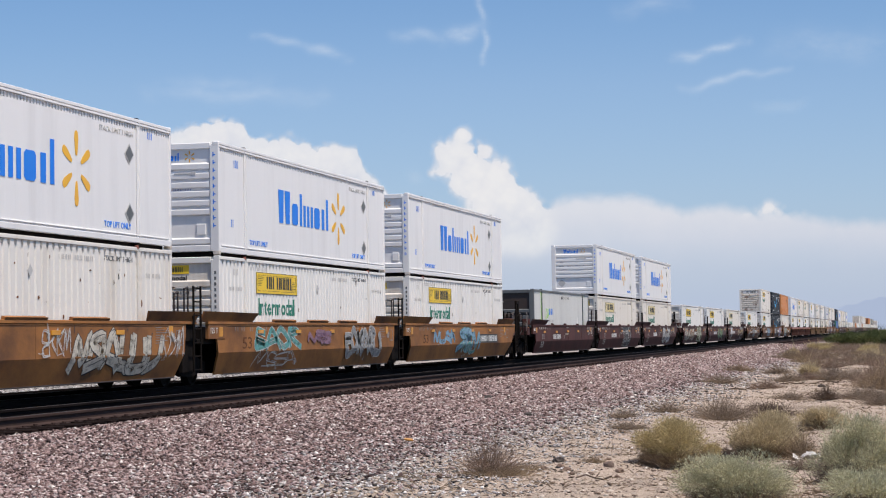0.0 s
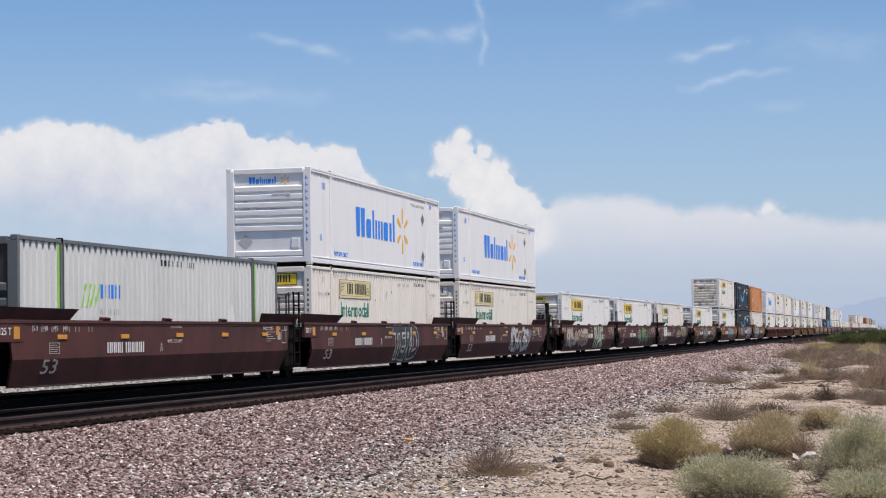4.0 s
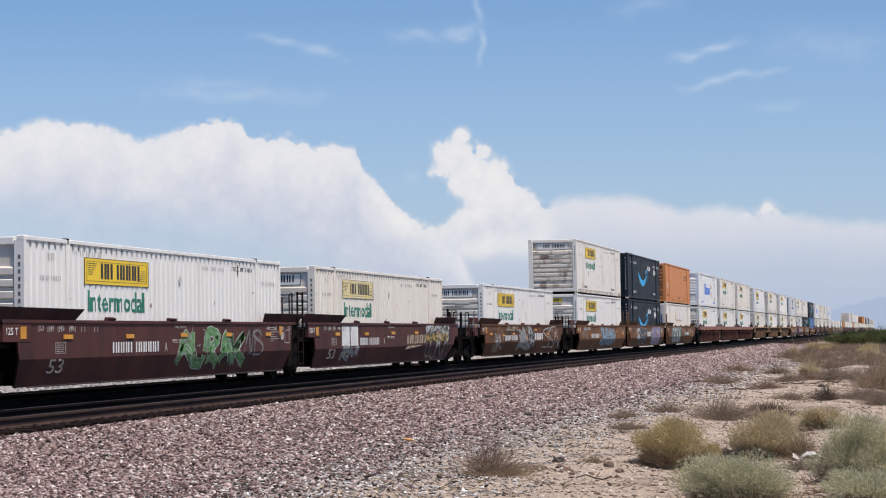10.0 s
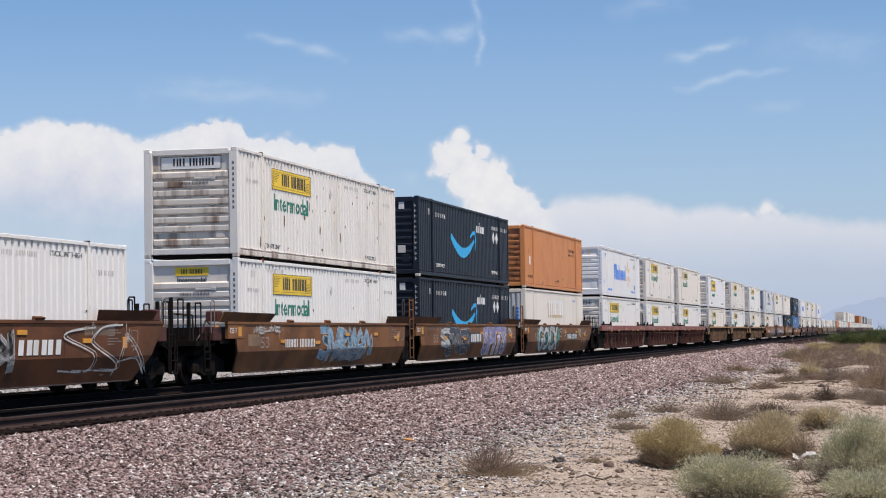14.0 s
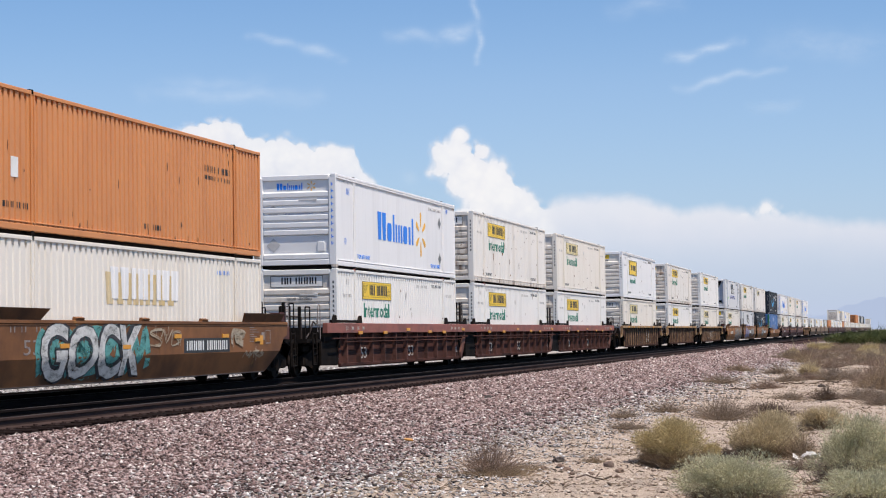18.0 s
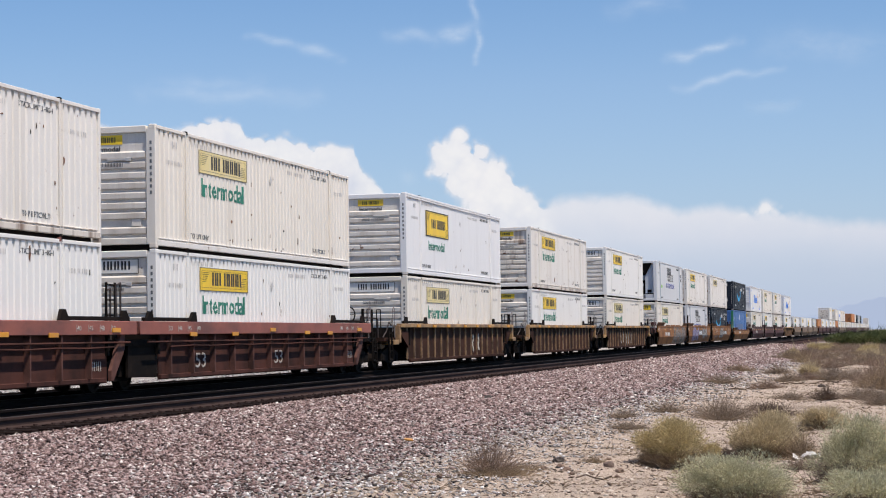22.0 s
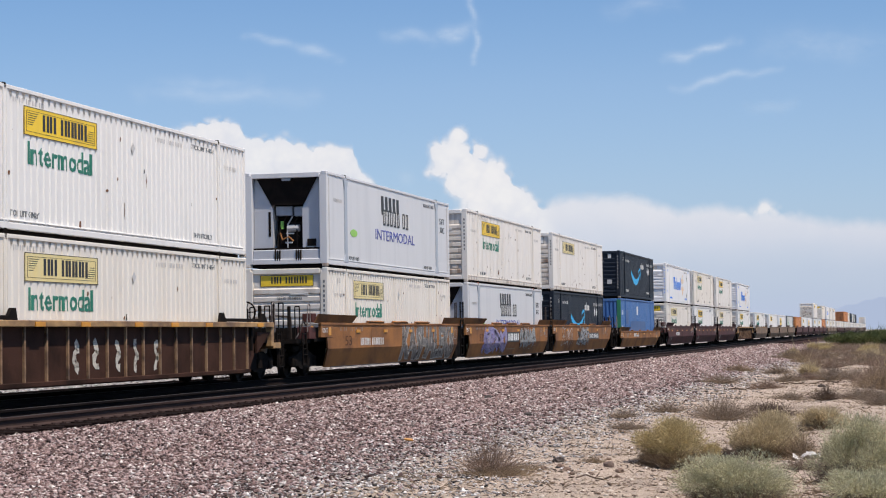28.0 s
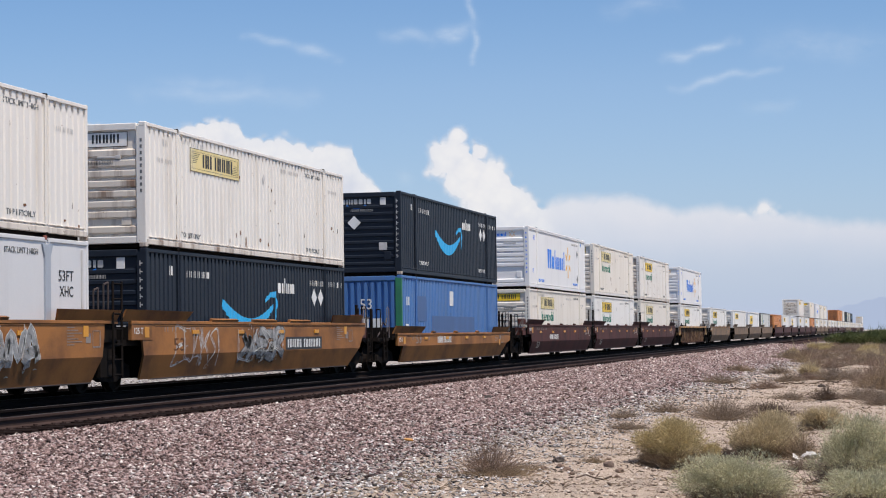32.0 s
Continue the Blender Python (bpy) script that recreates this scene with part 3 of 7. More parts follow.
def container(kind):
    side, end, frame_m, depth, pitch = KINDS[kind]
    side, end, frame_m = M[side], M[end], M[frame_m]
    root = new("freight_container")
    tagged(root, LABELS[kind], "container", "containers on the train")
    X, flat = WIDE, depth < 0.02 and kind != "reefer"
    # shell
    body = Shape().box(-1.215, 1.215, 0.12 if kind != "reefer" else 0.75, LONG - 0.1, 0.14, 2.80)
    part("inner_shell", body, frame_m, root)
    for s in (1, -1):
        if kind == "reefer":
            part("side_wall", corrugated(s, depth, pitch, 0.20, 2.80), side, root)
        else:
            top = 2.63 if flat else 2.69
            part("side_wall", corrugated(s, depth, pitch, 0.20, top), side, root)
            part("vent_strip", pockets(s, 0.147 if flat else pitch, z0=top, z1=top + 0.11), side, root)
        rail = Shape().cbox(*sorted((s * (X - 0.07), s * (X + 0.014 if flat else X + 0.004))), 0.05, LONG - 0.05, 2.80 if flat else 2.79, 2.875, 0.01)
        if flat:
            rail.cbox(*sorted((s * (X - 0.07), s * (X + 0.012))), 0.05, LONG - 0.05, 2.735, 2.782, 0.008).box(*sorted((s * (X - 0.07), s * (X - 0.012))), 0.05, LONG - 0.05, 2.775, 2.805)
        part("top_rail", rail, frame_m, root)
        sill = Shape().cbox(*sorted((s * (X - 0.09), s * X)), 0.05, LONG - 0.05, 0.075, 0.205, 0.012)
        sill.cbox(*sorted((s * (X - 0.05), s * (X + 0.004))), 0.2, LONG - 0.2, 0.235, 0.262, 0.006)
        part("bottom_rail", sill, M["end_worn"] if kind in ("worn_sign", "plain_sign", "streaked_sign") else M["worn"] if kind in ("cream_sign", "faded_sign", "mellow_sign") else frame_m, root)
        for y in POSTS if s > 0 else ():
            part("lift_post", Shape().cbox(X - 0.06, X - 0.010, y - 0.075, y + 0.075, 0.19, 2.8, 0.01).cbox(X - 0.02, X + 0.012, y - 0.085, y - 0.06, 0.19, 2.8, 0.006).cbox(X - 0.02, X + 0.012, y + 0.06, y + 0.085, 0.19, 2.8, 0.006), frame_m, root)
            if kind == "reefer":
                part("post_cover", Shape().slab([(y - 0.24, 0.2), (y + 0.24, 0.2), (y + 0.13, 0.42), (y + 0.13, 2.5), (y + 0.24, 2.74), (y - 0.24, 2.74), (y - 0.13, 2.5), (y - 0.13, 0.42)], X - 0.03, X + 0.016), M["post_grey"], root, "blue-grey lift post cover")
            if kind in ("blue_word", "worn_sign", "streaked_sign"):
                part("twist_lock", Shape().cbox(X - 0.05, X + 0.012, y - 0.12, y - 0.02, -0.07, 0.02, 0.01), M["w_red"], root, "red-brown twist lock")
            part("lift_casting", Shape().cbox(*sorted((s * (X - 0.12), s * (X + 0.004))), y - 0.06, y + 0.06, 2.79, 2.905, 0.015), M["steel"] if kind != "blue_word" else M["wheel"], root, "dark steel lift casting")
            part("foot_casting", Shape().cbox(*sorted((s * (X - 0.12), s * (X + 0.003))), y - 0.07, y + 0.07, 0.0, 0.10, 0.015), M["steel"], root, "dark steel foot casting")
    part("underframe", Shape().box(-1.12, 1.12, 0.16, LONG - 0.16, 0.004, 0.14), M["steel"], root, "black underframe")
    part("roof", Shape().cbox(-1.24, 1.24, 0.06, LONG - 0.06, 2.80, 2.85, 0.01), frame_m, root)
    for s in (1, -1):
        for y in (0.0, LONG - 0.1):
            mat = M["green"] if kind == "blue" and s > 0 and y == 0 else frame_m
            part("corner_post", Shape().cbox(*sorted((s * (X - 0.235), s * X)), y, y + 0.1, 0.1, 2.80, 0.015), mat, root)
            for z in (0.012, 2.775):
                part("corner_casting", Shape().cbox(*sorted((s * (X - 0.17), s * (X + 0.003))), y - 0.003, y + 0.15 if y < 1 else y + 0.103, z, z + 0.115, 0.018), frame_m if z > 1 else M["end_worn"], root)
    part("header_beam", Shape().cbox(-1.06, 1.06, 0.005, 0.09, 2.70, 2.86, 0.015), frame_m, root)
    part("sill_beam", Shape().cbox(-1.06, 1.06, 0.005, 0.09, 0.10, 0.26, 0.015), frame_m if kind != "blue_word" else end, root)
    for s in (-1, 1):
        part("rear_door", Shape().cbox(*sorted((s * 0.01, s * 1.06)), LONG - 0.07, LONG - 0.02, 0.14, 2.78, 0.012), end, root)
    # near end
    if kind == "reefer":
        reefer_end(root)
    elif kind == "blue" or kind == "relief_word":
        part("end_wall", Shape().box(-1.06, 1.06, 0.09, 0.12, 0.2, 2.75), end, root)
        for i in range(9):
            x = -0.96 + i * 0.24
            part("end_rib", Shape().slab([(0.095, 0.26), (0.02, 0.32), (0.02, 2.64), (0.095, 2.70)], x - 0.06, x + 0.06), end, root)
    else:
        part("end_wall", Shape().box(-1.06, 1.06, 0.06, 0.12, 0.2, 2.75), end if kind != "grey" else M["w_dark"], root)
        if kind == "blue_word":
            levels = [2.26, 2.02, 1.79, 1.56, 1.33, 1.10, 0.36]
        elif kind == "grey":
            levels = [1.86 - 0.30 * i for i in range(6)]
        elif kind == "orange" or kind == "navy":
            levels = [2.36 - 0.245 * i for i in range(9)]
        else:
            levels = [2.18 - 0.235 * i for i in range(7)] + [0.42]
        for sh in ridges(levels, 0.12 if kind == "navy" else 0.15 if kind == "orange" else 0.20, y=0.06, out=0.052 if kind != "navy" else 0.03):
            part("end_ridge", sh, end if kind in ("orange", "navy") else M["white"] if kind == "blue_word" else end, root)
        part("lock_box", Shape().cbox(0.68, 0.92, 0.025, 0.06, 0.52, 0.80, 0.015), end, root)
        if kind not in ("navy", "orange", "grey"):
            part("vent_handle", Shape().cbox(0.1, 0.55, 0.0, 0.03, 2.06, 2.11, 0.008).cbox(0.55, 0.68, -0.005, 0.03, 2.04, 2.13, 0.008), M["faint"], root)
    marks(kind, root)
    return root


def end_word(sh):
    """Turns a shape made for the +x side so that it faces the near end."""
    out = Shape()
    out.v = [(y, -x, z) for x, y, z in sh.v]
    out.f = list(sh.f)
    return out


plain_part = part
FLAT_MARKS = {"sign_panel", "sign_border", "sign_wordmark", "sign_ornament", "label_plate", "placard", "faded_patch", "edge_strip"}


def drape(me, depth, pitch):
    """Lays a flat mark on a corrugated side: cuts it at the folds and sinks it into the hollows."""
    n = max(1, round((LONG - 0.18) / pitch))
    p = (LONG - 0.18) / n
    bm = bmesh.new()
    bm.from_mesh(me)
    ys = [v.co.y for v in bm.verts]
    for i in range(n):
        for k in (0.0, 0.64, 0.74, 0.90):
            y = 0.09 + (i + k) * p
            if min(ys) < y < max(ys):
                bmesh.ops.bisect_plane(bm, geom=bm.verts[:] + bm.edges[:] + bm.faces[:], plane_co=(0, y, 0), plane_no=(0, 1, 0))
    for v in bm.verts:
        u = ((v.co.y - 0.09) / p) % 1.0
        v.co.x -= depth * np.interp(u, [0, 0.64, 0.74, 0.90, 1.0], [0, 0, 1, 1, 0])
    out = bpy.data.meshes.new(me.name)
    bm.to_mesh(out)
    bm.free()
    out.materials.append(me.materials[0])
    return out


def marks(kind, root):
    X = WIDE - 0.017
    depth, pitch = KINDS[kind][3], KINDS[kind][4]

    def part(name, shape, material, parent, label="", at=None):
        me = shape.mesh(name, material) if isinstance(shape, Shape) else shape
        shift = at.translation if at is not None else Vector()
        if depth > 0.02 and not LIGHT[0] and name not in FLAT_MARKS and min(v.co.x for v in me.vertices) + shift.x > 1.25:
            me = me.copy()
            me.transform(Matrix.Translation(shift))
            me, at = drape(me, depth, pitch), None
        return plain_part(name, me, None, parent, label, at)

    at = lambda y, z, x=X: pose(x, y, z)
    if kind == "blue_word":
        part("wordmark", bars("Volmorl", 4.95, 0.92), M["word_blue"], root, "blue wordmark", at(4.8, 1.08))
        for ray in starburst(10.75, 1.5, 0.80, X):
            part("starburst_ray", ray, M["spark"], root, "golden ray")
        part("lettering", word("TOP LIFT ONLY", M["word_blue"], 1.5, 0.13), None, root, "blue lettering", at(2.4, 0.36))
        part("lettering", word("TOP LIFT ONLY", M["word_blue"], 1.5, 0.13), None, root, "blue lettering", at(12.2, 0.36))
        part("lettering", word("STACK LIMIT 3 HIGH", M["faint"], 1.9, 0.12), None, root, "grey lettering", at(11.95, 2.44))
        part("stencil", bars("HA", 0.35, 0.20), M["word_blue"], root, "", at(1.2, 2.3))
        part("stencil", bars("H", 0.22, 0.20), M["word_blue"], root, "", at(0.95, 0.75))
        part("stencil", bars("HH", 0.3, 0.16), M["word_blue"], root, "", at(14.7, 2.48))
        for z in (0.72, 2.05):
            part("placard", Shape().slab([(13.35, z), (13.62, z - 0.24), (13.89, z), (13.62, z + 0.24)], X, X + 0.005), M["faint"], root, "grey diamond placard")
            part("placard", Shape().slab([(13.40, z), (13.62, z - 0.19), (13.84, z), (13.62, z + 0.19)], X + 0.005, X + 0.007), M["slate"], root, "dark grey placard centre")
        part("end_wordmark", end_word(bars("Volmorl", 0.85, 0.20)), M["word_blue"], root, "blue wordmark", pose(-0.62, 0.055, 2.42))
        small = Shape()
        for ray in starburst(0, 0, 0.15, 0):
            small.add(ray.v, ray.f)
        part("end_starburst", end_word(small), M["spark"], root, "", pose(0.50, 0.055, 2.52))
        part("stencil", end_word(bars("HHHH HHHHHH", 0.95, 0.10)), M["word_navy"], root, "", pose(-0.4, 0.055, 1.66))
        col = Shape()
        for i in range(10):
            col.box(1.14, 1.165, -0.004, 0.0, 2.50 - 0.2 * i, 2.61 - 0.2 * i).box(1.165, 1.21, -0.004, 0.0, 2.535 - 0.2 * i, 2.56 - 0.2 * i)
        part("stencil", col, M["word_blue"], root)
        for z in (0.72, 1.75):
            part("placard", Shape().add([(-0.95 + a, 0.05, z + b) for a, b in ((0, 0), (0.22, -0.22), (0.44, 0), (0.22, 0.22))], [(0, 1, 2, 3)]), M["faint"], root, "grey diamond placard")
    if kind.endswith("_sign"):
        plate = M["sign"] if kind in ("white_sign", "smooth_sign") else M["sign_pale"] if kind in ("plain_sign", "cream_sign", "faded_sign", "mellow_sign") else M["sign"]
        y0, y1, z0, z1 = (2.9, 6.48, 1.50, 2.44) if kind == "smooth_sign" else (2.9, 6.48, 1.98, 2.55)
        part("sign_panel", Shape().cbox(X - 0.004, X + 0.004, y0, y1, z0, z1, 0.003), plate, root, "yellow sign panel")
        rim = Shape()
        for a, b in ((0.0, 0.06 if kind == "smooth_sign" else 0.016), (0.075, 0.008)):
            ya, yb, za, zb = y0 + a * 1.6, y1 - a * 1.6, z0 + a, z1 - a
            t = b
            rim.box(X + 0.004, X + 0.008, ya, yb, za, za + t * 0.7).box(X + 0.004, X + 0.008, ya, yb, zb - t * 0.7, zb)
            rim.box(X + 0.004, X + 0.008, ya, ya + t * 1.6, za, zb).box(X + 0.004, X + 0.008, yb - t * 1.6, yb, za, zb)
        part("sign_border", rim, M["black"], root)
        part("sign_wordmark", bars("HH HHHH", 2.2, 0.33, weight=0.34), M["black"], root, "black wordmark", at(y0 + 0.85, (z0 + z1) / 2 - 0.15, X + 0.005))
        scroll = Shape()
        for k in range(6):
            scroll.box(X + 0.004, X + 0.007, y0 + 0.18, y0 + 0.66 - 0.05 * k, z1 - 0.13 - 0.045 * k, z1 - 0.118 - 0.045 * k)
            scroll.box(X + 0.004, X + 0.007, y1 - 0.66 + 0.05 * k, y1 - 0.18, z0 + 0.118 + 0.045 * k, z0 + 0.13 + 0.045 * k)
        part("sign_ornament", scroll, M["black"], root)
        if kind not in ("plain_sign", "smooth_sign"):
            part("lettering", word("Intermodal", M["word_green"], 3.15, 0.46), None, root, "green lettering", at(3.08, 1.40))
        elif kind == "smooth_sign":
            part("lettering", word("Intermodal", M["word_green"], 2.5, 0.34), None, root, "green lettering", at(3.3, 1.0))
        part("stencil", bars("HHHHHHHH", 1.6, 0.10), M["faint"], root, "", at(2.3, 2.58))
        part("lettering", word("STACK LIMIT 3 HIGH", M["slate"], 1.55, 0.11), None, root, "dark lettering", at(12.2, 2.52))
        part("stencil", bars("HHHH HHHHHH", 1.7, 0.10), M["faint"], root, "", at(9.9, 2.48))
        part("stencil", bars("HA", 0.35, 0.16), M["faint"], root, "", at(1.1, 2.42))
        part("stencil", bars("HHHHHH", 1.0, 0.10), M["faint"], root, "", at(0.75, 2.02))
        part("stencil", bars("HHHHHH", 1.0, 0.10), M["faint"], root, "", at(14.5, 2.2))
        part("lettering", word("TOP LIFT ONLY", M["slate"], 1.3, 0.12), None, root, "dark lettering", at(2.3, 0.34))
        part("lettering", word("TOP LIFT ONLY", M["slate"], 1.3, 0.12), None, root, "dark lettering", at(12.3, 0.36))
        rng = random.Random(kind)
        dark, rusty = Shape(), Shape()
        for k in range(2):
            y, z, h = rng.uniform(6.8, 15.6), rng.uniform(0.4, 2.2), rng.uniform(0.05, 0.16)
            dark.slab([(y, z), (y + 0.05, z + 0.02), (y + 0.04, z + h), (y + 0.01, z + h * 0.9)], X, X + 0.003)
        for k in range({"worn_sign": 46, "streaked_sign": 46, "plain_sign": 34, "cream_sign": 40, "faded_sign": 26, "mellow_sign": 26}.get(kind, 8)):
            y, z = rng.choice((rng.uniform(0.4, 15.8), rng.gauss(8.0, 1.6), rng.choice(POSTS) + rng.gauss(0, 0.12))), 0.24 + rng.random() ** 2 * 2.3
            w, h = rng.uniform(0.015, 0.065), rng.uniform(0.03, 0.13) * (3 if rng.random() < 0.2 else 1)
            rusty.slab([(y, z + h * 0.2), (y + w, z), (y + w * 1.6, z + h * 0.5), (y + w * 1.2, z + h), (y + w * 0.3, z + h * 0.9)], X, X + 0.003)
        part("scar", dark, M["steel"], root, "dark scrapes")
        part("rust_stain", rusty, M["rust_spot"], root, "brown rust spots")
        part("placard", Shape().slab([(8.38, 2.2), (8.5, 2.07), (8.62, 2.2), (8.5, 2.33)], X, X + 0.003), M["faint"], root, "pale diamond placard")
        # near end board
        if kind in ("worn_sign", "plain_sign", "cream_sign", "faded_sign", "board_sign"):
            part("end_board", Shape().cbox(-0.82, 0.82, 0.05, 0.064, 2.33, 2.66, 0.004), M["sign"] if kind == "cream_sign" else M["clean"], root, "yellow end board" if kind == "cream_sign" else "")
            part("end_wordmark", end_word(bars("HH HHHH", 1.15, 0.20, weight=0.27)), M["black"], root, "black wordmark", pose(-0.5, 0.05, 2.42))
            frame_line = Shape().box(-0.84, 0.84, 0.046, 0.05, 2.325, 2.34).box(-0.84, 0.84, 0.046, 0.05, 2.655, 2.67).box(-0.84, -0.825, 0.046, 0.05, 2.325, 2.67).box(0.825, 0.84, 0.046, 0.05, 2.325, 2.67)
            part("end_board_line", frame_line, M["black"], root)
        else:
            part("end_board", Shape().cbox(-0.46, 0.46, 0.05, 0.064, 2.44, 2.66, 0.004), M["sign"], root, "yellow end board")
            part("end_wordmark", end_word(bars("HH HHHH", 0.6, 0.12, weight=0.26)), M["black"], root, "black wordmark", pose(-0.3, 0.05, 2.49))
            w = word("Intermodal", M["black"], 0.8, 0.12)
            part("end_lettering", w, None, root, "dark lettering", pose(-0.4, 0.052, 2.28, 0, 0, -90))
        part("stencil", end_word(bars("HHHH HHHHHH", 0.8, 0.09)), M["black"], root, "", pose(-0.3, 0.0, 1.92))
        col = Shape()
        for i in range(9):
            col.box(1.155, 1.205, -0.004, 0.0, 2.42 - 0.145 * i, 2.50 - 0.145 * i)
        part("stencil", col, M["slate"], root)
        part("end_placard", Shape().add([(-0.98 + a, 0.05, 0.70 + b) for a, b in ((0, 0), (0.2, -0.2), (0.4, 0), (0.2, 0.2))], [(0, 1, 2, 3)]), M["faint"], root, "grey diamond placard")
    if kind == "navy":
        arc = [(X, 5.1 + (9.25 - 5.1) * u, 1.92 - 0.84 * math.sin(math.pi * (0.08 + 0.80 * u)) + 0.06 * u) for u in np.linspace(0, 1, 19)]
        wid = [0.10 + 0.30 * math.sin(math.pi * min(1, 0.12 + u * 0.86)) for u in np.linspace(0, 1, 19)]
        sh = ribbon(Shape(), arc, wid)
        ribbon(sh, [(X, 8.5, 1.78), (X, 9.0, 1.96), (X, 9.45, 1.98), (X, 9.5, 1.7), (X, 9.38, 1.25)], [0.10, 0.14, 0.20, 0.20, 0.05], lift=0.001)
        part("arrow", sh, M["sky_blue"], root, "light blue curved arrow")
        part("wordmark", bars("orlmo", 1.6, 0.42), M["pale"], root, "white wordmark", at(9.6, 2.02))
        part("stencil", bars("HHHHH HHH", 1.35, 0.16), M["pale"], root, "", at(12.6, 2.28))
        part("stencil", bars("HA H H H", 1.4, 0.16), M["pale"], root, "", at(14.5, 2.28))
        part("stencil", bars("HHHHH HHH", 1.6, 0.16), M["pale"], root, "", at(2.6, 2.28))
        part("stencil", bars("HA", 0.4, 0.22), M["pale"], root, "", at(1.35, 2.3))
        part("lettering", word("TOP LIFT ONLY", M["pale"], 1.4, 0.14), None, root, "white lettering", at(12.5, 0.42))
        part("lettering", word("TOP LIFT ONLY", M["pale"], 1.4, 0.14), None, root, "white lettering", at(2.6, 0.42))
        for y in (12.75, 13.4):
            part("placard", Shape().slab([(y, 1.95), (y + 0.26, 1.7), (y + 0.52, 1.95), (y + 0.26, 2.2)], X, X + 0.005), M["pale"], root, "pale diamond placard")
        part("end_wordmark", end_word(bars("omooro", 1.1, 0.26)), M["faint"], root, "grey wordmark", pose(-0.85, 0.05, 2.46))
        arrow = Shape()
        ribbon(arrow, [(0, -0.35 + 0.7 * u, 2.42 - 0.10 * math.sin(math.pi * u)) for u in np.linspace(0, 1, 9)], 0.05)
        part("end_arrow", end_word(arrow), M["word_blue"], root, "blue arrow", pose(-0.3, 0.044, 0))
        part("end_label", Shape().cbox(0.55, 0.75, 0.03, 0.06, 2.42, 2.68, 0.004), M["pale"], root, "white label")
        part("end_label", Shape().cbox(0.5, 0.78, 0.02, 0.06, 0.86, 1.12, 0.004), M["faint"], root, "grey label")
        part("stencil", end_word(bars("HHHH HHHHHH", 0.8, 0.09)), M["faint"], root, "", pose(-0.5, 0.03, 2.2))
        part("end_placard", Shape().add([(-0.62 + a, 0.02, 1.82 + b) for a, b in ((0, 0), (0.24, -0.24), (0.48, 0), (0.24, 0.24))], [(0, 1, 2, 3)]), M["pale"], root, "pale diamond placard")
        col = Shape()
        for i in range(11):
            col.box(1.13, 1.15, -0.004, 0.0, 2.48 - 0.19 * i, 2.60 - 0.19 * i).box(1.15, 1.20, -0.004, 0.0, 2.525 - 0.19 * i, 2.55 - 0.19 * i)
        part("stencil", col, M["faint"], root)
    if kind == "orange":
        rng, rusty = random.Random(3), Shape()
        for k in range(26):
            y, z, w, h = rng.uniform(0.3, 15.8), 0.24 + 2.4 * rng.random() ** 4, rng.uniform(0.012, 0.04), rng.uniform(0.03, 0.22)
            rusty.slab([(y, z + h * 0.2), (y + w, z), (y + w * 1.6, z + h * 0.5), (y + w * 1.2, z + h), (y + w * 0.3, z + h * 0.9)], X, X + 0.003)
        part("rust_stain", rusty, M["rust_spot"], root, "brown rust spots")
        part("wordmark", bars("HHHHHHH", 1.9, 0.16), M["black"], root, "black wordmark", at(11.9, 2.05))
        part("wordmark", bars("HHHHHHHH", 1.9, 0.10), M["black"], root, "", at(11.9, 1.86))
        part("label_plate", Shape().cbox(X - 0.002, X + 0.005, 1.1, 1.42, 1.1, 1.5, 0.003), M["pale"], root, "white label")
        part("stencil", bars("HHHHHH", 1.1, 0.12), M["black"], root, "", at(0.8, 0.5))
        part("stencil", bars("HH HHH", 1.2, 0.12), M["black"], root, "", at(7.9, 0.42))
        part("end_wordmark", end_word(bars("HHHH", 0.8, 0.2)), M["black"], root, "black wordmark", pose(-0.2, 0.04, 2.46))
        part("label_plate", Shape().cbox(-0.95, -0.75, 0.0, 0.05, 0.85, 1.15, 0.004), M["pale"], root, "white label")
        part("label_plate", Shape().cbox(-0.95, -0.55, 0.0, 0.05, 2.3, 2.5, 0.004), M["faint"], root, "grey label")
    if kind == "relief_word":
        part("wordmark", bars("VHlHV", 4.3, 0.70, thick=0.004, weight=0.34), M["cream_shade"], root, "faded cream wordmark shade", at(5.60, 1.58))
        part("wordmark", bars("VHlHV", 4.3, 0.70, thick=0.009, weight=0.34), M["white"], root, "white wordmark", at(5.86, 1.70))
        part("stencil", bars("HHHHH", 0.9, 0.10), M["word_blue"], root, "", at(12.8, 2.4))
        part("stencil", Shape().box(0.86, 0.96, -0.004, 0.016, 1.92, 2.02).box(0.86, 0.96, -0.004, 0.016, 1.76, 1.86).box(0.86, 0.96, -0.004, 0.016, 1.60, 1.70).box(0.86, 0.96, -0.004, 0.016, 1.44, 1.54), M["word_blue"], root)
    if kind == "reefer":
        part("wordmark", bars("HHHHH", 2.5, 0.62, strokes=1, slant=-0.06), M["black"], root, "dark wordmark shade", at(6.36, 1.92))
        part("wordmark", bars("HHHHH HH", 3.5, 0.52, thick=0.008, strokes=1), M["black"], root, "dark wordmark", at(6.55, 1.58))
        part("wordmark", bars("HHHHH HH", 3.5, 0.40, thick=0.012, weight=0.17), M["pale"], root, "white wordmark", at(6.60, 1.64))
        part("lettering", word("INTERMODAL", M["word_navy"], 5.2, 0.34), None, root, "dark blue lettering", at(5.6, 1.07))
        leaf = Shape()
        pts = [(2.55 + 0.40 * math.cos(a) + 0.45, 1.14 + 0.12 * math.sin(a)) for a in np.linspace(0, 2 * math.pi, 16)[:-1]]
        leaf.slab(pts, X, X + 0.004)
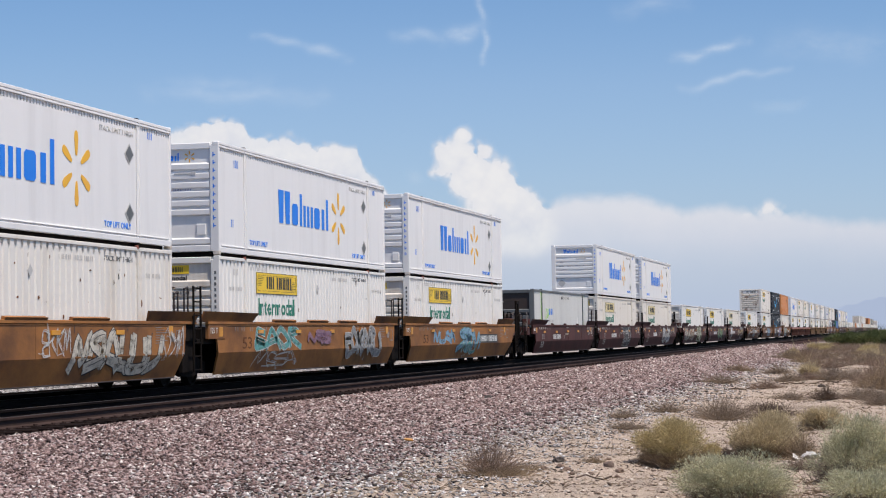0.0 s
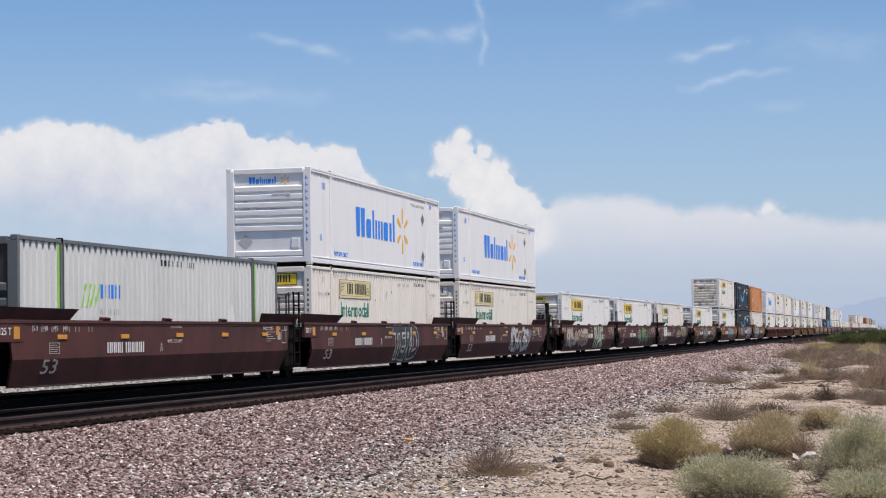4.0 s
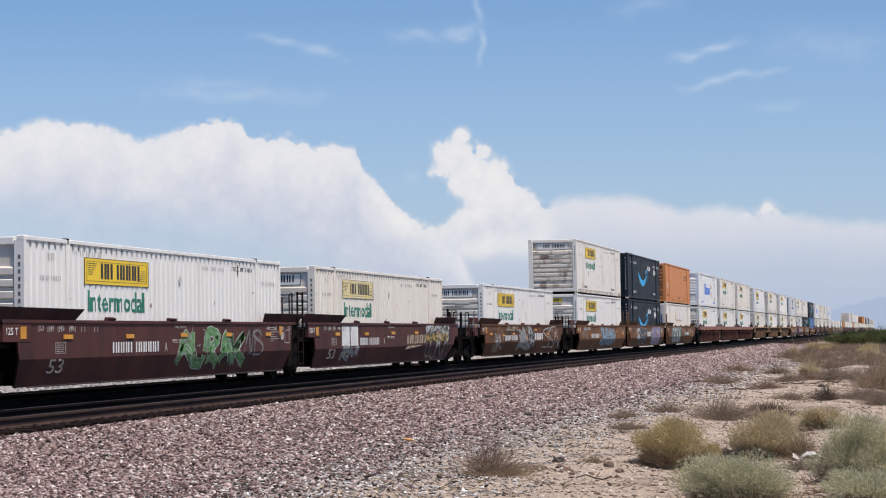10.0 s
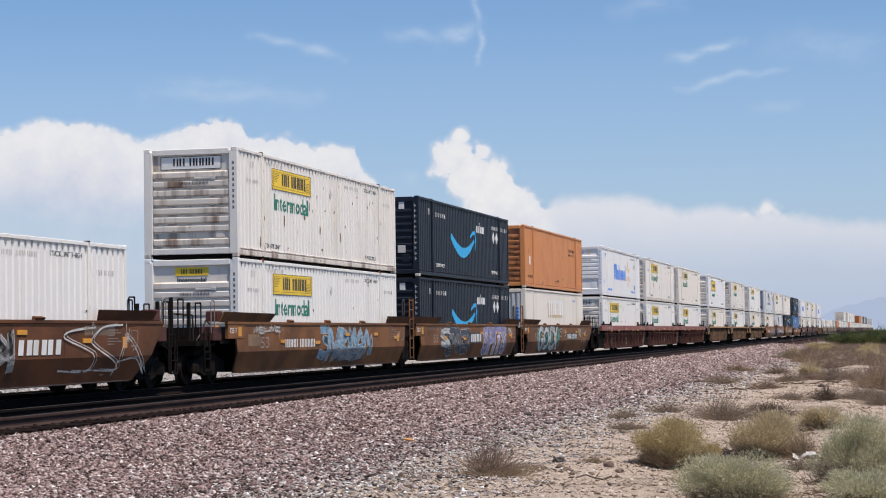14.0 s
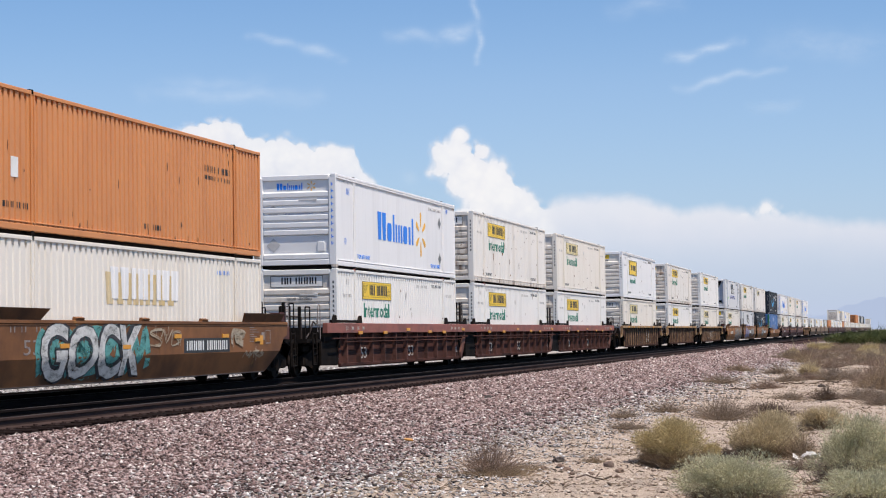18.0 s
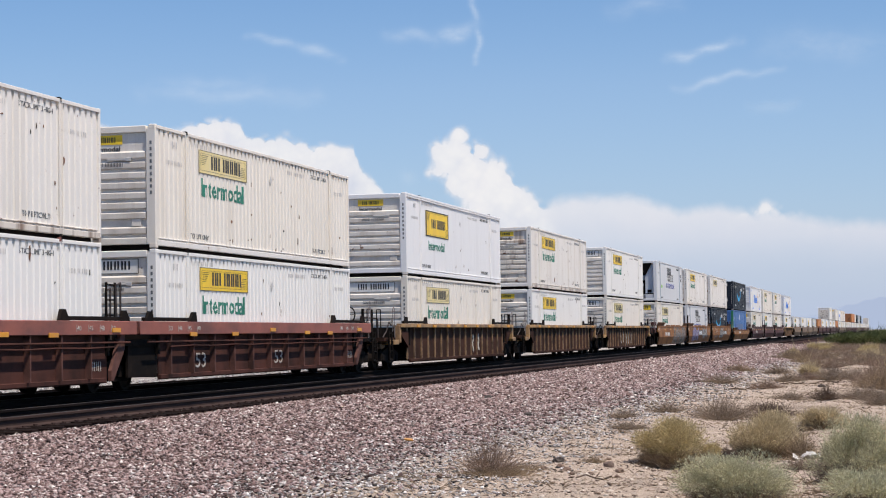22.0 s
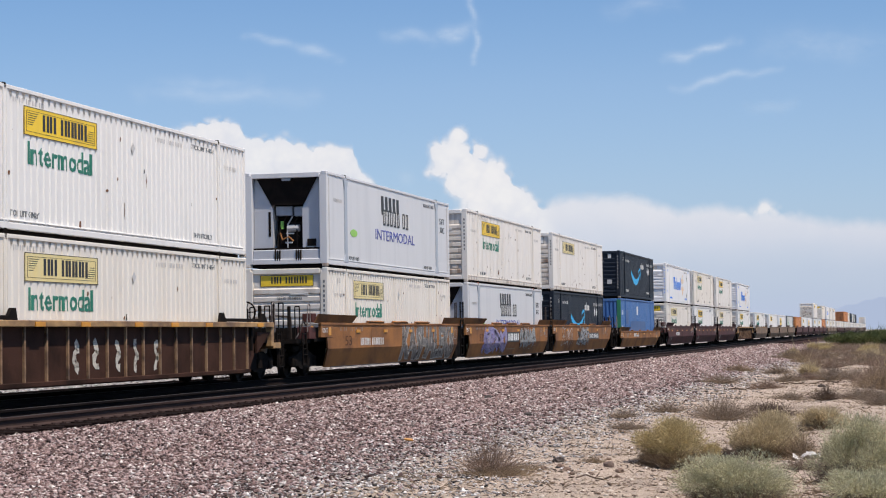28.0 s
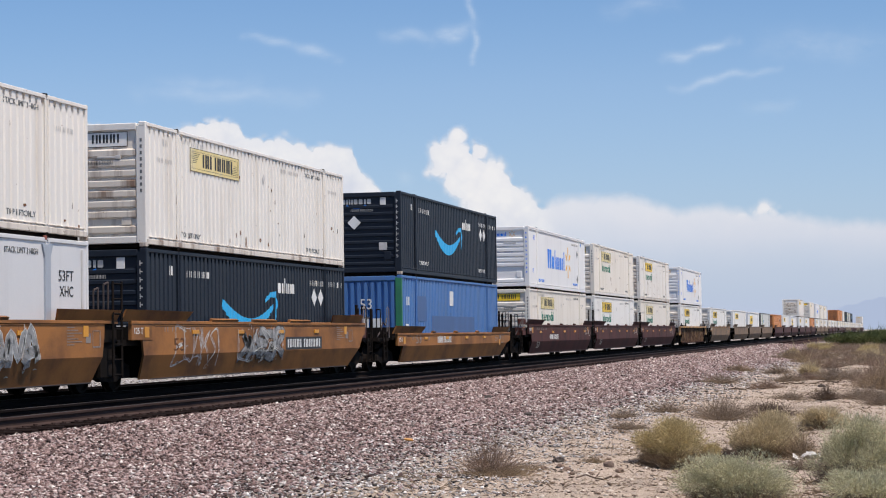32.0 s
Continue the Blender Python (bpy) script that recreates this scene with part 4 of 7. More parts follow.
        part("round_mark", leaf, M["lime"], root, "lime oval mark")
        part("lettering", word("TOP LIFT ONLY", M["slate"], 1.2, 0.12), None, root, "dark lettering", at(2.4, 0.28))
        part("lettering", word("TOP LIFT ONLY", M["slate"], 1.2, 0.12), None, root, "dark lettering", at(12.15, 0.28))
        part("stencil", bars("HHHHH", 0.9, 0.11), M["faint"], root, "", at(0.8, 2.0))
        part("lettering", word("STACK LIMIT 3 HIGH", M["slate"], 1.5, 0.12), None, root, "dark lettering", at(12.2, 2.52))
        part("lettering", word("53FT", M["black"], 0.72, 0.22), None, root, "black lettering", at(14.68, 2.02))
        part("lettering", word("XHC", M["black"], 0.66, 0.22), None, root, "black lettering", at(14.72, 1.70))
        for y in (0.3, LONG - 0.3):
            part("edge_strip", Shape().cbox(X - 0.004, X + 0.003, y - 0.05, y + 0.05, 0.3, 2.7, 0.002), M["faint"], root)
    if kind == "grey":
        for y in (1.9, 14.3):
            part("stripe", Shape().box(X - 0.003, X + 0.004, y - 0.05, y + 0.05, 0.2, 2.79), M["lime"], root, "lime stripe")
        part("wordmark", bars("HHH", 1.1, 0.30), M["word_blue"], root, "blue wordmark", at(4.1, 1.7))
        part("wordmark", bars("AA", 0.9, 0.5, slant=0.25), M["lime"], root, "lime emblem", at(3.0, 1.5))
        part("stencil", bars("HHHHH", 1.1, 0.12), M["faint"], root, "", at(4.0, 1.35))
        part("stencil", bars("HHH HH HH", 2.2, 0.14), M["black"], root, "", at(7.6, 2.5))
        part("placard", Shape().slab([(12.2, 1.2), (12.45, 0.85), (12.7, 1.2), (12.45, 1.65)], X, X + 0.004), M["pale"], root, "white drop-shaped mark")
    if kind == "blue":
        part("label_plate", Shape().cbox(X - 0.002, X + 0.005, 7.3, 7.9, 1.9, 2.45, 0.003), M["pale"], root, "white label")
        part("label_plate", Shape().cbox(X - 0.002, X + 0.005, 0.55, 1.0, 0.7, 1.2, 0.003), M["pale"], root, "white label")
        part("stencil", bars("H", 0.5, 0.3), M["pale"], root, "", at(0.7, 1.85))
        part("faded_patch", Shape().cbox(X - 0.002, X + 0.003, 4.4, 11.6, 0.75, 1.5, 0.002), M["w_blue_patch"], root, "darker painted-over patch")
        part("faded_patch", Shape().cbox(X - 0.002, X + 0.003, 2.2, 3.6, 1.3, 2.2, 0.002), M["w_blue_patch"], root, "darker painted-over patch")
        part("lettering", word("53", M["pale"], 0.42, 0.36), None, root, "white lettering", pose(-0.2, 0.01, 1.72, 0, 0, -90))
        part("end_label", Shape().cbox(-0.3, 0.1, 0.0, 0.03, 0.95, 1.4, 0.004), M["pale"], root, "white label")
        part("end_label", Shape().cbox(0.2, 0.55, 0.0, 0.03, 0.95, 1.4, 0.004), M["pale"], root, "white label")


def reefer_end(root):
    """The open bay of a cooling unit in the near end: pale cheek panels, a black funnel hood, the engine in a recess."""
    g, s = M["bay_shade"], M["steel"]
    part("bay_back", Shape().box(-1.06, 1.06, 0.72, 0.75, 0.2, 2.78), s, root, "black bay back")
    for k in (-1, 1):
        part("bay_side", Shape().box(*sorted((k * 1.06, k * 1.09)), 0.1, 0.75, 0.2, 2.78), g, root)
        cheek = [(1.05, 0.56), (0.47, 0.56), (0.47, 1.80), (0.53, 1.93), (0.96, 2.74), (1.05, 2.74)]
        n = len(cheek)
        vs = [(k * x, y, z) for y in (0.20, 0.30) for x, z in cheek]
        fs = [(i, (i + 1) % n, n + (i + 1) % n, n + i) for i in range(n)] + [tuple(range(n))[::-1], tuple(range(n, 2 * n))]
        part("cheek_panel", Shape().add(vs, fs if k < 0 else [f[::-1] for f in fs]), g, root, "pale grey side panel")
        part("recess_wall", Shape().box(*sorted((k * 0.47, k * 0.50)), 0.30, 0.72, 0.56, 1.9), g, root)
    hood = Shape().add([(-0.98, 0.10, 2.77), (0.98, 0.10, 2.77), (0.50, 0.17, 1.90), (-0.50, 0.17, 1.90), (-0.98, 0.60, 2.77), (0.98, 0.60, 2.77), (0.50, 0.60, 1.90), (-0.50, 0.60, 1.90)],
                       [(0, 3, 2, 1), (4, 5, 6, 7), (0, 1, 5, 4), (1, 2, 6, 5), (2, 3, 7, 6), (3, 0, 4, 7)])
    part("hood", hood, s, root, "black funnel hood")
    part("upper_box", Shape().cbox(-0.42, 0.1, 0.34, 0.6, 1.58, 1.88, 0.02).cbox(0.16, 0.44, 0.36, 0.6, 1.56, 1.86, 0.02), M["post_grey"], root, "grey housing above the engine")
    for i in range(3):
        part("pipe", Shape().path([(-0.34 + 0.3 * i, 0.33, 0.58), (-0.34 + 0.3 * i, 0.30, 0.95 + 0.12 * i), (-0.24 + 0.2 * i, 0.34, 1.25 + 0.06 * i), (-0.1 + 0.2 * i, 0.4, 1.56)], 0.022, 6), M["faint"] if i == 1 else M["wheel"], root)
    part("bay_floor", Shape().cbox(-1.06, 1.06, 0.04, 0.72, 0.20, 0.54, 0.02), g, root)
    # solid strip, black in place of the shade above the shelf
    part("shelf_gap", Shape().box(-1.05, 1.05, 0.10, 0.72, 0.54, 0.60), s, root, "solid black strip for the shade above the shelf")
    for x in (-0.36, 0.30):
        for k in range(3):
            part("step_slat", Shape().cbox(x + 0.07 * k, x + 0.04 + 0.07 * k, 0.0, 0.06, 0.20, 0.53, 0.008), M["wheel"], root)
    part("engine_block", Shape().cbox(-0.36, 0.38, 0.46, 0.7, 0.6, 1.4, 0.03).cbox(-0.3, 0.05, 0.38, 0.5, 0.72, 1.05, 0.02), M["wheel"], root)
    part("compressor", Shape().rod((-0.05, 0.38, 1.2), (0.32, 0.38, 1.2), 0.11, 10), M["faint"], root)
    part("fan_belt", Shape().rod((0.18, 0.36, 0.88), (0.18, 0.42, 0.88), 0.15, 12), M["wheel"], root)
    part("filter_can", Shape().rod((-0.22, 0.36, 1.18), (-0.22, 0.36, 1.42), 0.055, 10), M["lime"], root, "yellow-green filter can")
    part("hose", Shape().path([(-0.3, 0.35, 1.1), (-0.2, 0.3, 0.85), (0.0, 0.3, 0.95), (0.15, 0.3, 0.8)], 0.022), M["w_orange"], root, "orange hose")
    part("bracket", Shape().cbox(-0.1, 0.16, 0.32, 0.36, 1.02, 1.06, 0.008).cbox(-0.12, 0.1, 0.33, 0.37, 0.74, 0.79, 0.008), M["pale"], root, "pale metal brackets")
    part("door_slot", Shape().box(-0.60, -0.53, 0.19, 0.199, 0.95, 1.70), s, root)
    part("battery_box", Shape().cbox(0.62, 0.90, 0.17, 0.21, 0.64, 0.86, 0.01), s, root, "black vent grille")
    part("hood_badge", Shape().cbox(-0.14, 0.14, 0.06, 0.10, 2.62, 2.70, 0.01), M["post_grey"], root)


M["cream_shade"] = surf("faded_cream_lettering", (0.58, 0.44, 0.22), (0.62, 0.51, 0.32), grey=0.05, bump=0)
M["post_grey"] = surf("blue_grey_steel", (0.40, 0.44, 0.50), (0.30, 0.33, 0.38), STREAK, rough=0.4, bump=0.02)
M["rust_spot"] = surf("rust_patch", (0.17, 0.075, 0.035), (0.075, 0.04, 0.025), (9, 9, 9), rough=0.85, bump=0.1)
M["w_dark"] = surf("sooty_car_paint", (0.045, 0.03, 0.025), (0.025, 0.02, 0.018), (1, 1, 1), rough=0.6, bump=0.1)
M["w_blue_patch"] = surf("painted_over_blue", (0.05, 0.11, 0.26), (0.06, 0.14, 0.34), STREAK, grey=0.06)


# ---- well cars ----
KNEE = 0.80


def side_x(z):
    return 1.48 if z >= KNEE else 1.28 + 0.20 * (z - 0.21) / (KNEE - 0.21)


def smooth_side(s, top=1.55, last=True):
    """The folded side sheet of a well, with cut-back lower ends and real thickness."""
    ends = (17.85, 17.75, 17.5, 17.1, 16.35) if last else (16.54, 16.52, 16.50, 16.42, 16.2)
    rows = [(z, a, b) for z, a, b in zip((top, top - 0.33, min(1.16, top - 0.36), KNEE, 0.255), (-0.75, -0.73, -0.72, -0.64, -0.48), ends)]
    sh = Shape()
    outer = [[(s * side_x(z), y, z) for y in (a, b)] for z, a, b in rows]
    inner = [[(s * (side_x(z) - 0.05), y, z) for y in (a, b)] for z, a, b in rows]
    n = len(rows)
    vs = [p for r in outer for p in r] + [p for r in inner for p in r]
    fs = []
    for i in range(n - 1):
        a, b, c, d = 2 * i, 2 * i + 1, 2 * i + 3, 2 * i + 2
        fs.append((a, d, c, b))
        fs.append(tuple(2 * n + k for k in (a, b, c, d)))
        fs.append((a, 2 * n + a, 2 * n + d, d))
        fs.append((b, c, 2 * n + c, 2 * n + b))
    fs += [(0, 1, 2 * n + 1, 2 * n), (2 * n - 2, 4 * n - 2, 4 * n - 1, 2 * n - 1)]
    return sh.add(vs, fs if s > 0 else [f[::-1] for f in fs])


MESH = {}


def shared(key, make):
    if key not in MESH:
        MESH[key] = make()
    return MESH[key]


def tub():
    """Floor, bulkheads and end platforms of a well."""
    sh = Shape().box(-1.24, 1.24, 0.02, 16.13, 0.285, 0.352)
    for a, b in ((-0.16, -0.06), (16.21, 16.31)):
        sh.box(-1.40, 1.40, a, b, 0.82, 1.45).box(-1.22, 1.22, a, b, 0.36, 0.82)
    sh.box(-1.34, 1.34, -1.58, -0.16, 1.02, 1.16).box(-1.34, 1.34, 16.31, 17.70, 1.02, 1.16)
    sh.box(-0.30, 0.30, -1.62, -0.16, 0.62, 1.02).box(-0.30, 0.30, 16.31, 17.75, 0.62, 1.02)
    return sh


def guard(s, far):
    """The outward-leaning container guide at an end of the well."""
    low = [(14.15, 1.56), (17.2, 1.56), (17.2, 1.80), (13.95, 1.80)] if far else [(-1.9, 1.56), (1.98, 1.56), (2.2, 1.80), (-1.9, 1.82)]
    lean = {1.56: 1.47, 1.80: 1.60, 1.82: 1.60}
    vs = [(s * lean[z], y, z) for y, z in low] + [(s * (lean[z] - 0.04), y, z) for y, z in low]
    fs = [(0, 1, 2, 3), (7, 6, 5, 4)] + [(i, 4 + i, 4 + (i + 1) % 4, (i + 1) % 4) for i in range(4)]
    return Shape().add(vs, fs if s > 0 else [f[::-1] for f in fs])


def ladder(y, x, z0, z1, w=0.36, r=0.026):
    sh = Shape()
    for k in (0, w):
        sh.rod((x, y + k, z0), (x, y + k, z1), r, 6)
    n = int((z1 - z0) / 0.33)
    for i in range(n + 1):
        z = z0 + 0.05 + i * (z1 - z0 - 0.1) / n
        sh.rod((x, y, z), (x, y + w, z), r * 0.7, 5)
    return sh


def hoop(x, y, z0, z1, w=0.14):
    return Shape().path([(x, y, z0), (x, y, z1), (x + w, y, z1), (x + w, y, z0 + 0.15)], 0.02, 5)


def truck_frame():
    sh = Shape()
    for s in (-1, 1):
        sh.slab([(-1.15, 0.34), (-1.15, 0.58), (-0.75, 0.66), (-0.35, 0.78), (0.35, 0.78), (0.75, 0.66), (1.15, 0.58), (1.15, 0.34), (0.72, 0.34), (0.38, 0.24), (-0.38, 0.24), (-0.72, 0.34)],
                *sorted((s * 0.93, s * 1.07)))
        for k in (-0.89, 0.89):
            sh.cbox(*sorted((s * 0.91, s * 1.10)), k - 0.16, k + 0.16, 0.30, 0.54, 0.03)
        for k in (-0.16, 0.0, 0.16):
            sh.rod((s * 1.10, k, 0.34), (s * 1.10, k, 0.58), 0.06, 8)
    sh.cbox(-1.12, 1.12, -0.17, 0.17, 0.56, 0.76, 0.03).rod((0, 0, 0.7), (0, 0, 1.02), 0.2, 10)
    return sh


def wheelset():
    """Two flanged wheels on an axle, turning about the x axis through its centre."""
    sh = Shape()
    n = 24
    for s in (-1, 1):
        prof = [(0.66, 0.10), (0.665, 0.36), (0.655, 0.45), (0.69, 0.45), (0.70, 0.42), (0.82, 0.41), (0.82, 0.36), (0.77, 0.34), (0.76, 0.17), (0.84, 0.14), (0.84, 0.0)]
        vs = [(s * x, r * math.cos(2 * math.pi * i / n), r * math.sin(2 * math.pi * i / n)) for i in range(n) for x, r in prof]
        k = len(prof)
        fs = [(i * k + j, i * k + j + 1, ((i + 1) % n) * k + j + 1, ((i + 1) % n) * k + j) for i in range(n) for j in range(k - 1)]
        sh.add(vs, fs if s > 0 else [f[::-1] for f in fs])
        for i in range(3):
            a = 2 * math.pi * i / 3
            sh.rod((s * 0.84, 0.09 * math.cos(a), 0.09 * math.sin(a)), (s * 0.87, 0.09 * math.cos(a), 0.09 * math.sin(a)), 0.025, 6)
    return sh.rod((-0.9, 0, 0), (0.9, 0, 0), 0.085, 10)


WHEELS = []


def truck(car, y):
    tk = part("truck", shared("truck", lambda: truck_frame().mesh("truck", M["steel"])), None, car, "", pose(0, y, 0))
    for k in (-0.89, 0.89):
        w = part("wheelset", shared("wheelset", lambda: wheelset().mesh("wheelset", M["wheel"])), None, tk)
        w.matrix_parent_inverse = pose(0, k, 0.42)
        WHEELS.append(w)


STYLES = {
    # side paint, chord paint, ribbed
    "orange": ("w_orange", "w_orange", False),
    "umber": ("w_umber", "w_umber", False),
    "ochre": ("w_ochre", "w_ochre", False),
    "brown": ("w_brown", "w_brown", False),
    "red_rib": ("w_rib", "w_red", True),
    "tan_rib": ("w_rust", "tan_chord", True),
    "tan": ("w_tan", "w_tan", False),
    "low": ("w_orange", "w_orange", False),
}
CAR_LABELS = {
    "orange": "weathered orange-brown well car with graffiti and yellow reflectors",
    "ochre": "patchy ochre-brown well car with violet and white graffiti",
    "umber": "dirty umber-brown well car with pale graffiti outlines",
    "brown": "dark brown well car with yellow reflectors and white stencils",
    "red_rib": "rusty ribbed well car with a red-brown top chord",
    "tan_rib": "rusty ribbed well car with an ochre top chord",
    "tan": "ochre-brown well car with faded paint",
    "low": "low-sided weathered orange-brown well car with dark ends",
}


START = [0.0]


def unit(car, y, style, detail, first, last):
    """One well of a car, with its fittings; y is where its container begins."""
    side_m, chord_m, ribbed = (M[STYLES[style][0]], M[STYLES[style][1]], STYLES[style][2])
    place = pose(0, y, 0)
    body = part("well", shared("tub", lambda: tub().mesh("well", M["steel"])), None, car, "dark steel well floor and platforms", place)
    both = (1, -1) if detail else (1,)
    drop = -0.33 if style == "low" else 0.0
    sunk = pose(0, 0, drop)
    for s in both:
        if not ribbed:
            part("side_sheet", shared((style, "side", s, last), lambda: smooth_side(s, 1.55 + drop, last).mesh("side_sheet", side_m)), None, body)
            part("top_chord", shared((style, "chord", s, last), lambda: Shape().cbox(*sorted((s * 1.41, s * 1.505)), -1.40, 17.75 if last else 17.2, 1.50, 1.575, 0.01).mesh("top_chord", chord_m)), None, body, "", sunk)
            for far in (False, True):
                part("guide_plate", shared((style, "guard", s, far), lambda: guard(s, far).mesh("guide_plate", side_m)), None, body, "", sunk)
        else:
            deep = 0.30 if style == "red_rib" else 0.13
            part("top_chord", shared((style, "chord", s), lambda: Shape().cbox(*sorted((s * 1.34, s * 1.50)), -1.72, 17.80, 1.565 - deep, 1.565, 0.012).mesh("top_chord", chord_m)), None, body)
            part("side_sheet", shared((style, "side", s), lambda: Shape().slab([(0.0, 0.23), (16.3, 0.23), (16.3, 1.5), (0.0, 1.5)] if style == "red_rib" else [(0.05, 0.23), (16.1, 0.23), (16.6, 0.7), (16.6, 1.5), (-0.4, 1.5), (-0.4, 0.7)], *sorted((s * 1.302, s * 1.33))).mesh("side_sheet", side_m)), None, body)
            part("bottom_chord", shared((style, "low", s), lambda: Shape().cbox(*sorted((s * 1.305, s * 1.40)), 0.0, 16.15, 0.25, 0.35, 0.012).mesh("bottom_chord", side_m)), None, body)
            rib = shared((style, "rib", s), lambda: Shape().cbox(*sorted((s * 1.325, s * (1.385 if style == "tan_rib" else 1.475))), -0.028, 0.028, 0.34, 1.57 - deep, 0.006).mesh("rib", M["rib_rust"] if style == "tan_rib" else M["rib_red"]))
            first_rib, gap, n = (0.48, 1.47, 11) if style == "red_rib" else (-0.36, 1.02, 17)
            for i in range(n if s > 0 else 0):
                part("rib", rib, None, body, "", pose(0, first_rib + i * gap, 0))
            if style == "red_rib":
                # plate added in black where the gap at the well's end lies in shade
                part("end_plate", shared((style, "dark", s), lambda: Shape().slab([(-1.74, 0.32), (-0.02, 0.32), (-0.02, 1.02), (-1.74, 1.02)], *sorted((s * 1.24, s * 1.30))).mesh("end_plate", M["steel"])), None, body, "black plate filling the dark gap at the end")
                part("end_bracket", shared((style, "gusset", s), lambda: Shape().slab([(16.3, 0.28), (16.42, 0.28), (17.05, 0.95), (17.05, 1.28), (16.85, 1.28), (16.3, 0.5)], *sorted((s * 1.36, s * 1.44))).mesh("end_bracket", M["rib_red"])), None, body)
            else:
                part("end_bracket", shared((style, "br", s), lambda: Shape().slab([(-1.65, 1.3), (-0.4, 1.3), (-0.4, 0.75)], *sorted((s * 1.36, s * 1.42))).mesh("end_bracket", side_m)), None, body)
                part("end_bracket", shared((style, "br2", s), lambda: Shape().slab([(16.6, 1.3), (17.7, 1.3), (16.6, 0.75)], *sorted((s * 1.36, s * 1.42))).mesh("end_bracket", side_m)), None, body)
            for yy, far in ((-1.1, False), (1.7, False), (13.6, True), (16.8, True)):
                part("guide_lug", shared((style, "lug", s, far), lambda: Shape().slab([(0.0, 1.56), (0.5, 1.56), (0.30 if far else 0.42, 1.80), (0.12 if far else 0.25, 1.80)], *sorted((s * 1.40, s * 1.47))).mesh("guide_lug", M["steel"])), None, body, "", pose(0, yy, 0))
            part("guide_shelf", shared((style, "shelf", s), lambda: Shape().cbox(*sorted((s * 1.36, s * 1.46)), -1.1, 2.0, 1.575, 1.66, 0.01).mesh("guide_shelf", M["steel"])), None, body)
            part("guide_shelf", shared((style, "shelf2", s), lambda: Shape().cbox(*sorted((s * 1.36, s * 1.46)), 13.9, 17.3, 1.575, 1.66, 0.01).mesh("guide_shelf", M["steel"])), None, body)
    if not detail:
        return body
    lug = shared("reflector", lambda: Shape().cbox(0.0, 0.024, 0.0, 0.44, 0.0, 0.095, 0.004).mesh("reflector", M["reflector"]))
    x = 1.48 if not ribbed else 1.50
    spots = {
        "brown": ((1.38, 1.185), (4.64, 1.185), (7.95, 1.2), (11.1, 1.2), (14.23, 1.2)), "red_rib": ((1.6, 1.22), (4.6, 1.22), (7.65, 1.32), (10.75, 1.24), (13.0, 1.22), (16.2, 1.32)),
        "ochre": ((2.86, 1.0), (6.1, 0.95), (9.2, 1.17), (12.5, 1.17), (15.0, 1.06)), "umber": ((0.25, 1.12), (2.8, 1.06), (5.0, 1.12), (8.0, 0.92), (10.2, 1.28), (13.3, 1.1)),
        "orange": ((2.4, 1.27), (5.7, 1.27), (9.0, 1.27), (12.3, 1.27)), "low": ((2.4, 1.27), (5.7, 1.27), (9.0, 1.27), (12.3, 1.27)),
    }
    for yy, z in spots.get(style, [(v, 1.44) for v in (0.5, 2.9, 5.1, 8.0, 10.2, 12.5, 16.4)]):
        part("reflector", lug, None, body, "yellow reflector", pose(x, yy, z + drop * 0.8))
    if not ribbed:
        end_plate = shared((style, "plate"), lambda: Shape().cbox(1.40, 1.492, -1.36, -0.16, 1.14, 1.52, 0.01).mesh("end_plate", side_m))
        part("end_plate", end_plate, None, body, "", sunk)
        if not last:
            # black plate, with a second black sheet below it
            part("end_plate", shared((style, "far_plate"), lambda: Shape().cbox(1.36, 1.45, 16.56, 17.26, 1.10, 1.50, 0.01).cbox(1.30, 1.40, 16.5, 17.3, 0.35, 1.10, 0.01).mesh("end_plate", M["steel"])), None, body, "black end plate")
        part("reflector", shared("reflector_tall", lambda: Shape().cbox(0.0, 0.006, 0, 0.26, 0, 0.24, 0.002).mesh("reflector", M["reflector"])), None, body, "yellow reflector", pose(1.494, -0.62, 1.2 + drop))
        part("reflector", shared("reflector_tall", lambda: None), None, body, "yellow reflector", pose(1.482, 15.42, (1.23 if style in ("orange", "brown") else 0.98) + drop * 0.8))
        part("lettering", word("53", M["w_umber"] if style == "orange" else M["stencil_white"] if style == "brown" else M["ghost"], 0.72, 0.30), None, body, "stencilled lettering", pose(side_x(0.50) + 0.005, 0.75, 0.50, 0, 18.7, 0) if style == "brown" else pose(1.481, 1.2, 0.88))
        part("lettering", word("125 T", M["pale"], 0.5, 0.14), None, body, "white lettering", pose(1.494, -1.22, 1.28 + drop))
        seam = shared((style, "seam"), lambda: Shape().box(1.478, 1.484, -0.012, 0.012, KNEE + 0.01, 1.50 + drop).mesh("weld_seam", side_m))
        for yy in (4.2, 8.3, 12.4):
            part("weld_seam", seam, None, body, "", pose(0, yy, 0))
        part("rub_strip", shared((style, "strip"), lambda: Shape().cbox(1.476, 1.492, 0.0, 16.2, 1.465, 1.482, 0.004).mesh("rub_strip", side_m)), None, body, "", sunk)
        part("bottom_lip", shared((style, "lip"), lambda: Shape().cbox(1.24, 1.315, 0.15, 16.2, 0.24, 0.272, 0.008).mesh("bottom_lip", M["w_dark"])), None, body)
        wide = style == "orange"
        tabs = shared((style, "tabs"), lambda: Shape().sweep([(1.42, 1.57), (1.50, 1.57), (1.53, 1.62), (1.44, 1.65)], 0, 1.9 if wide else 0.42).mesh("sill_tab", side_m))
        for yy in (3.75, 6.9, 10.0) if wide else (3.6, 7.2, 11.0):
            part("sill_tab", tabs, None, body, "", pose(0, yy, drop))
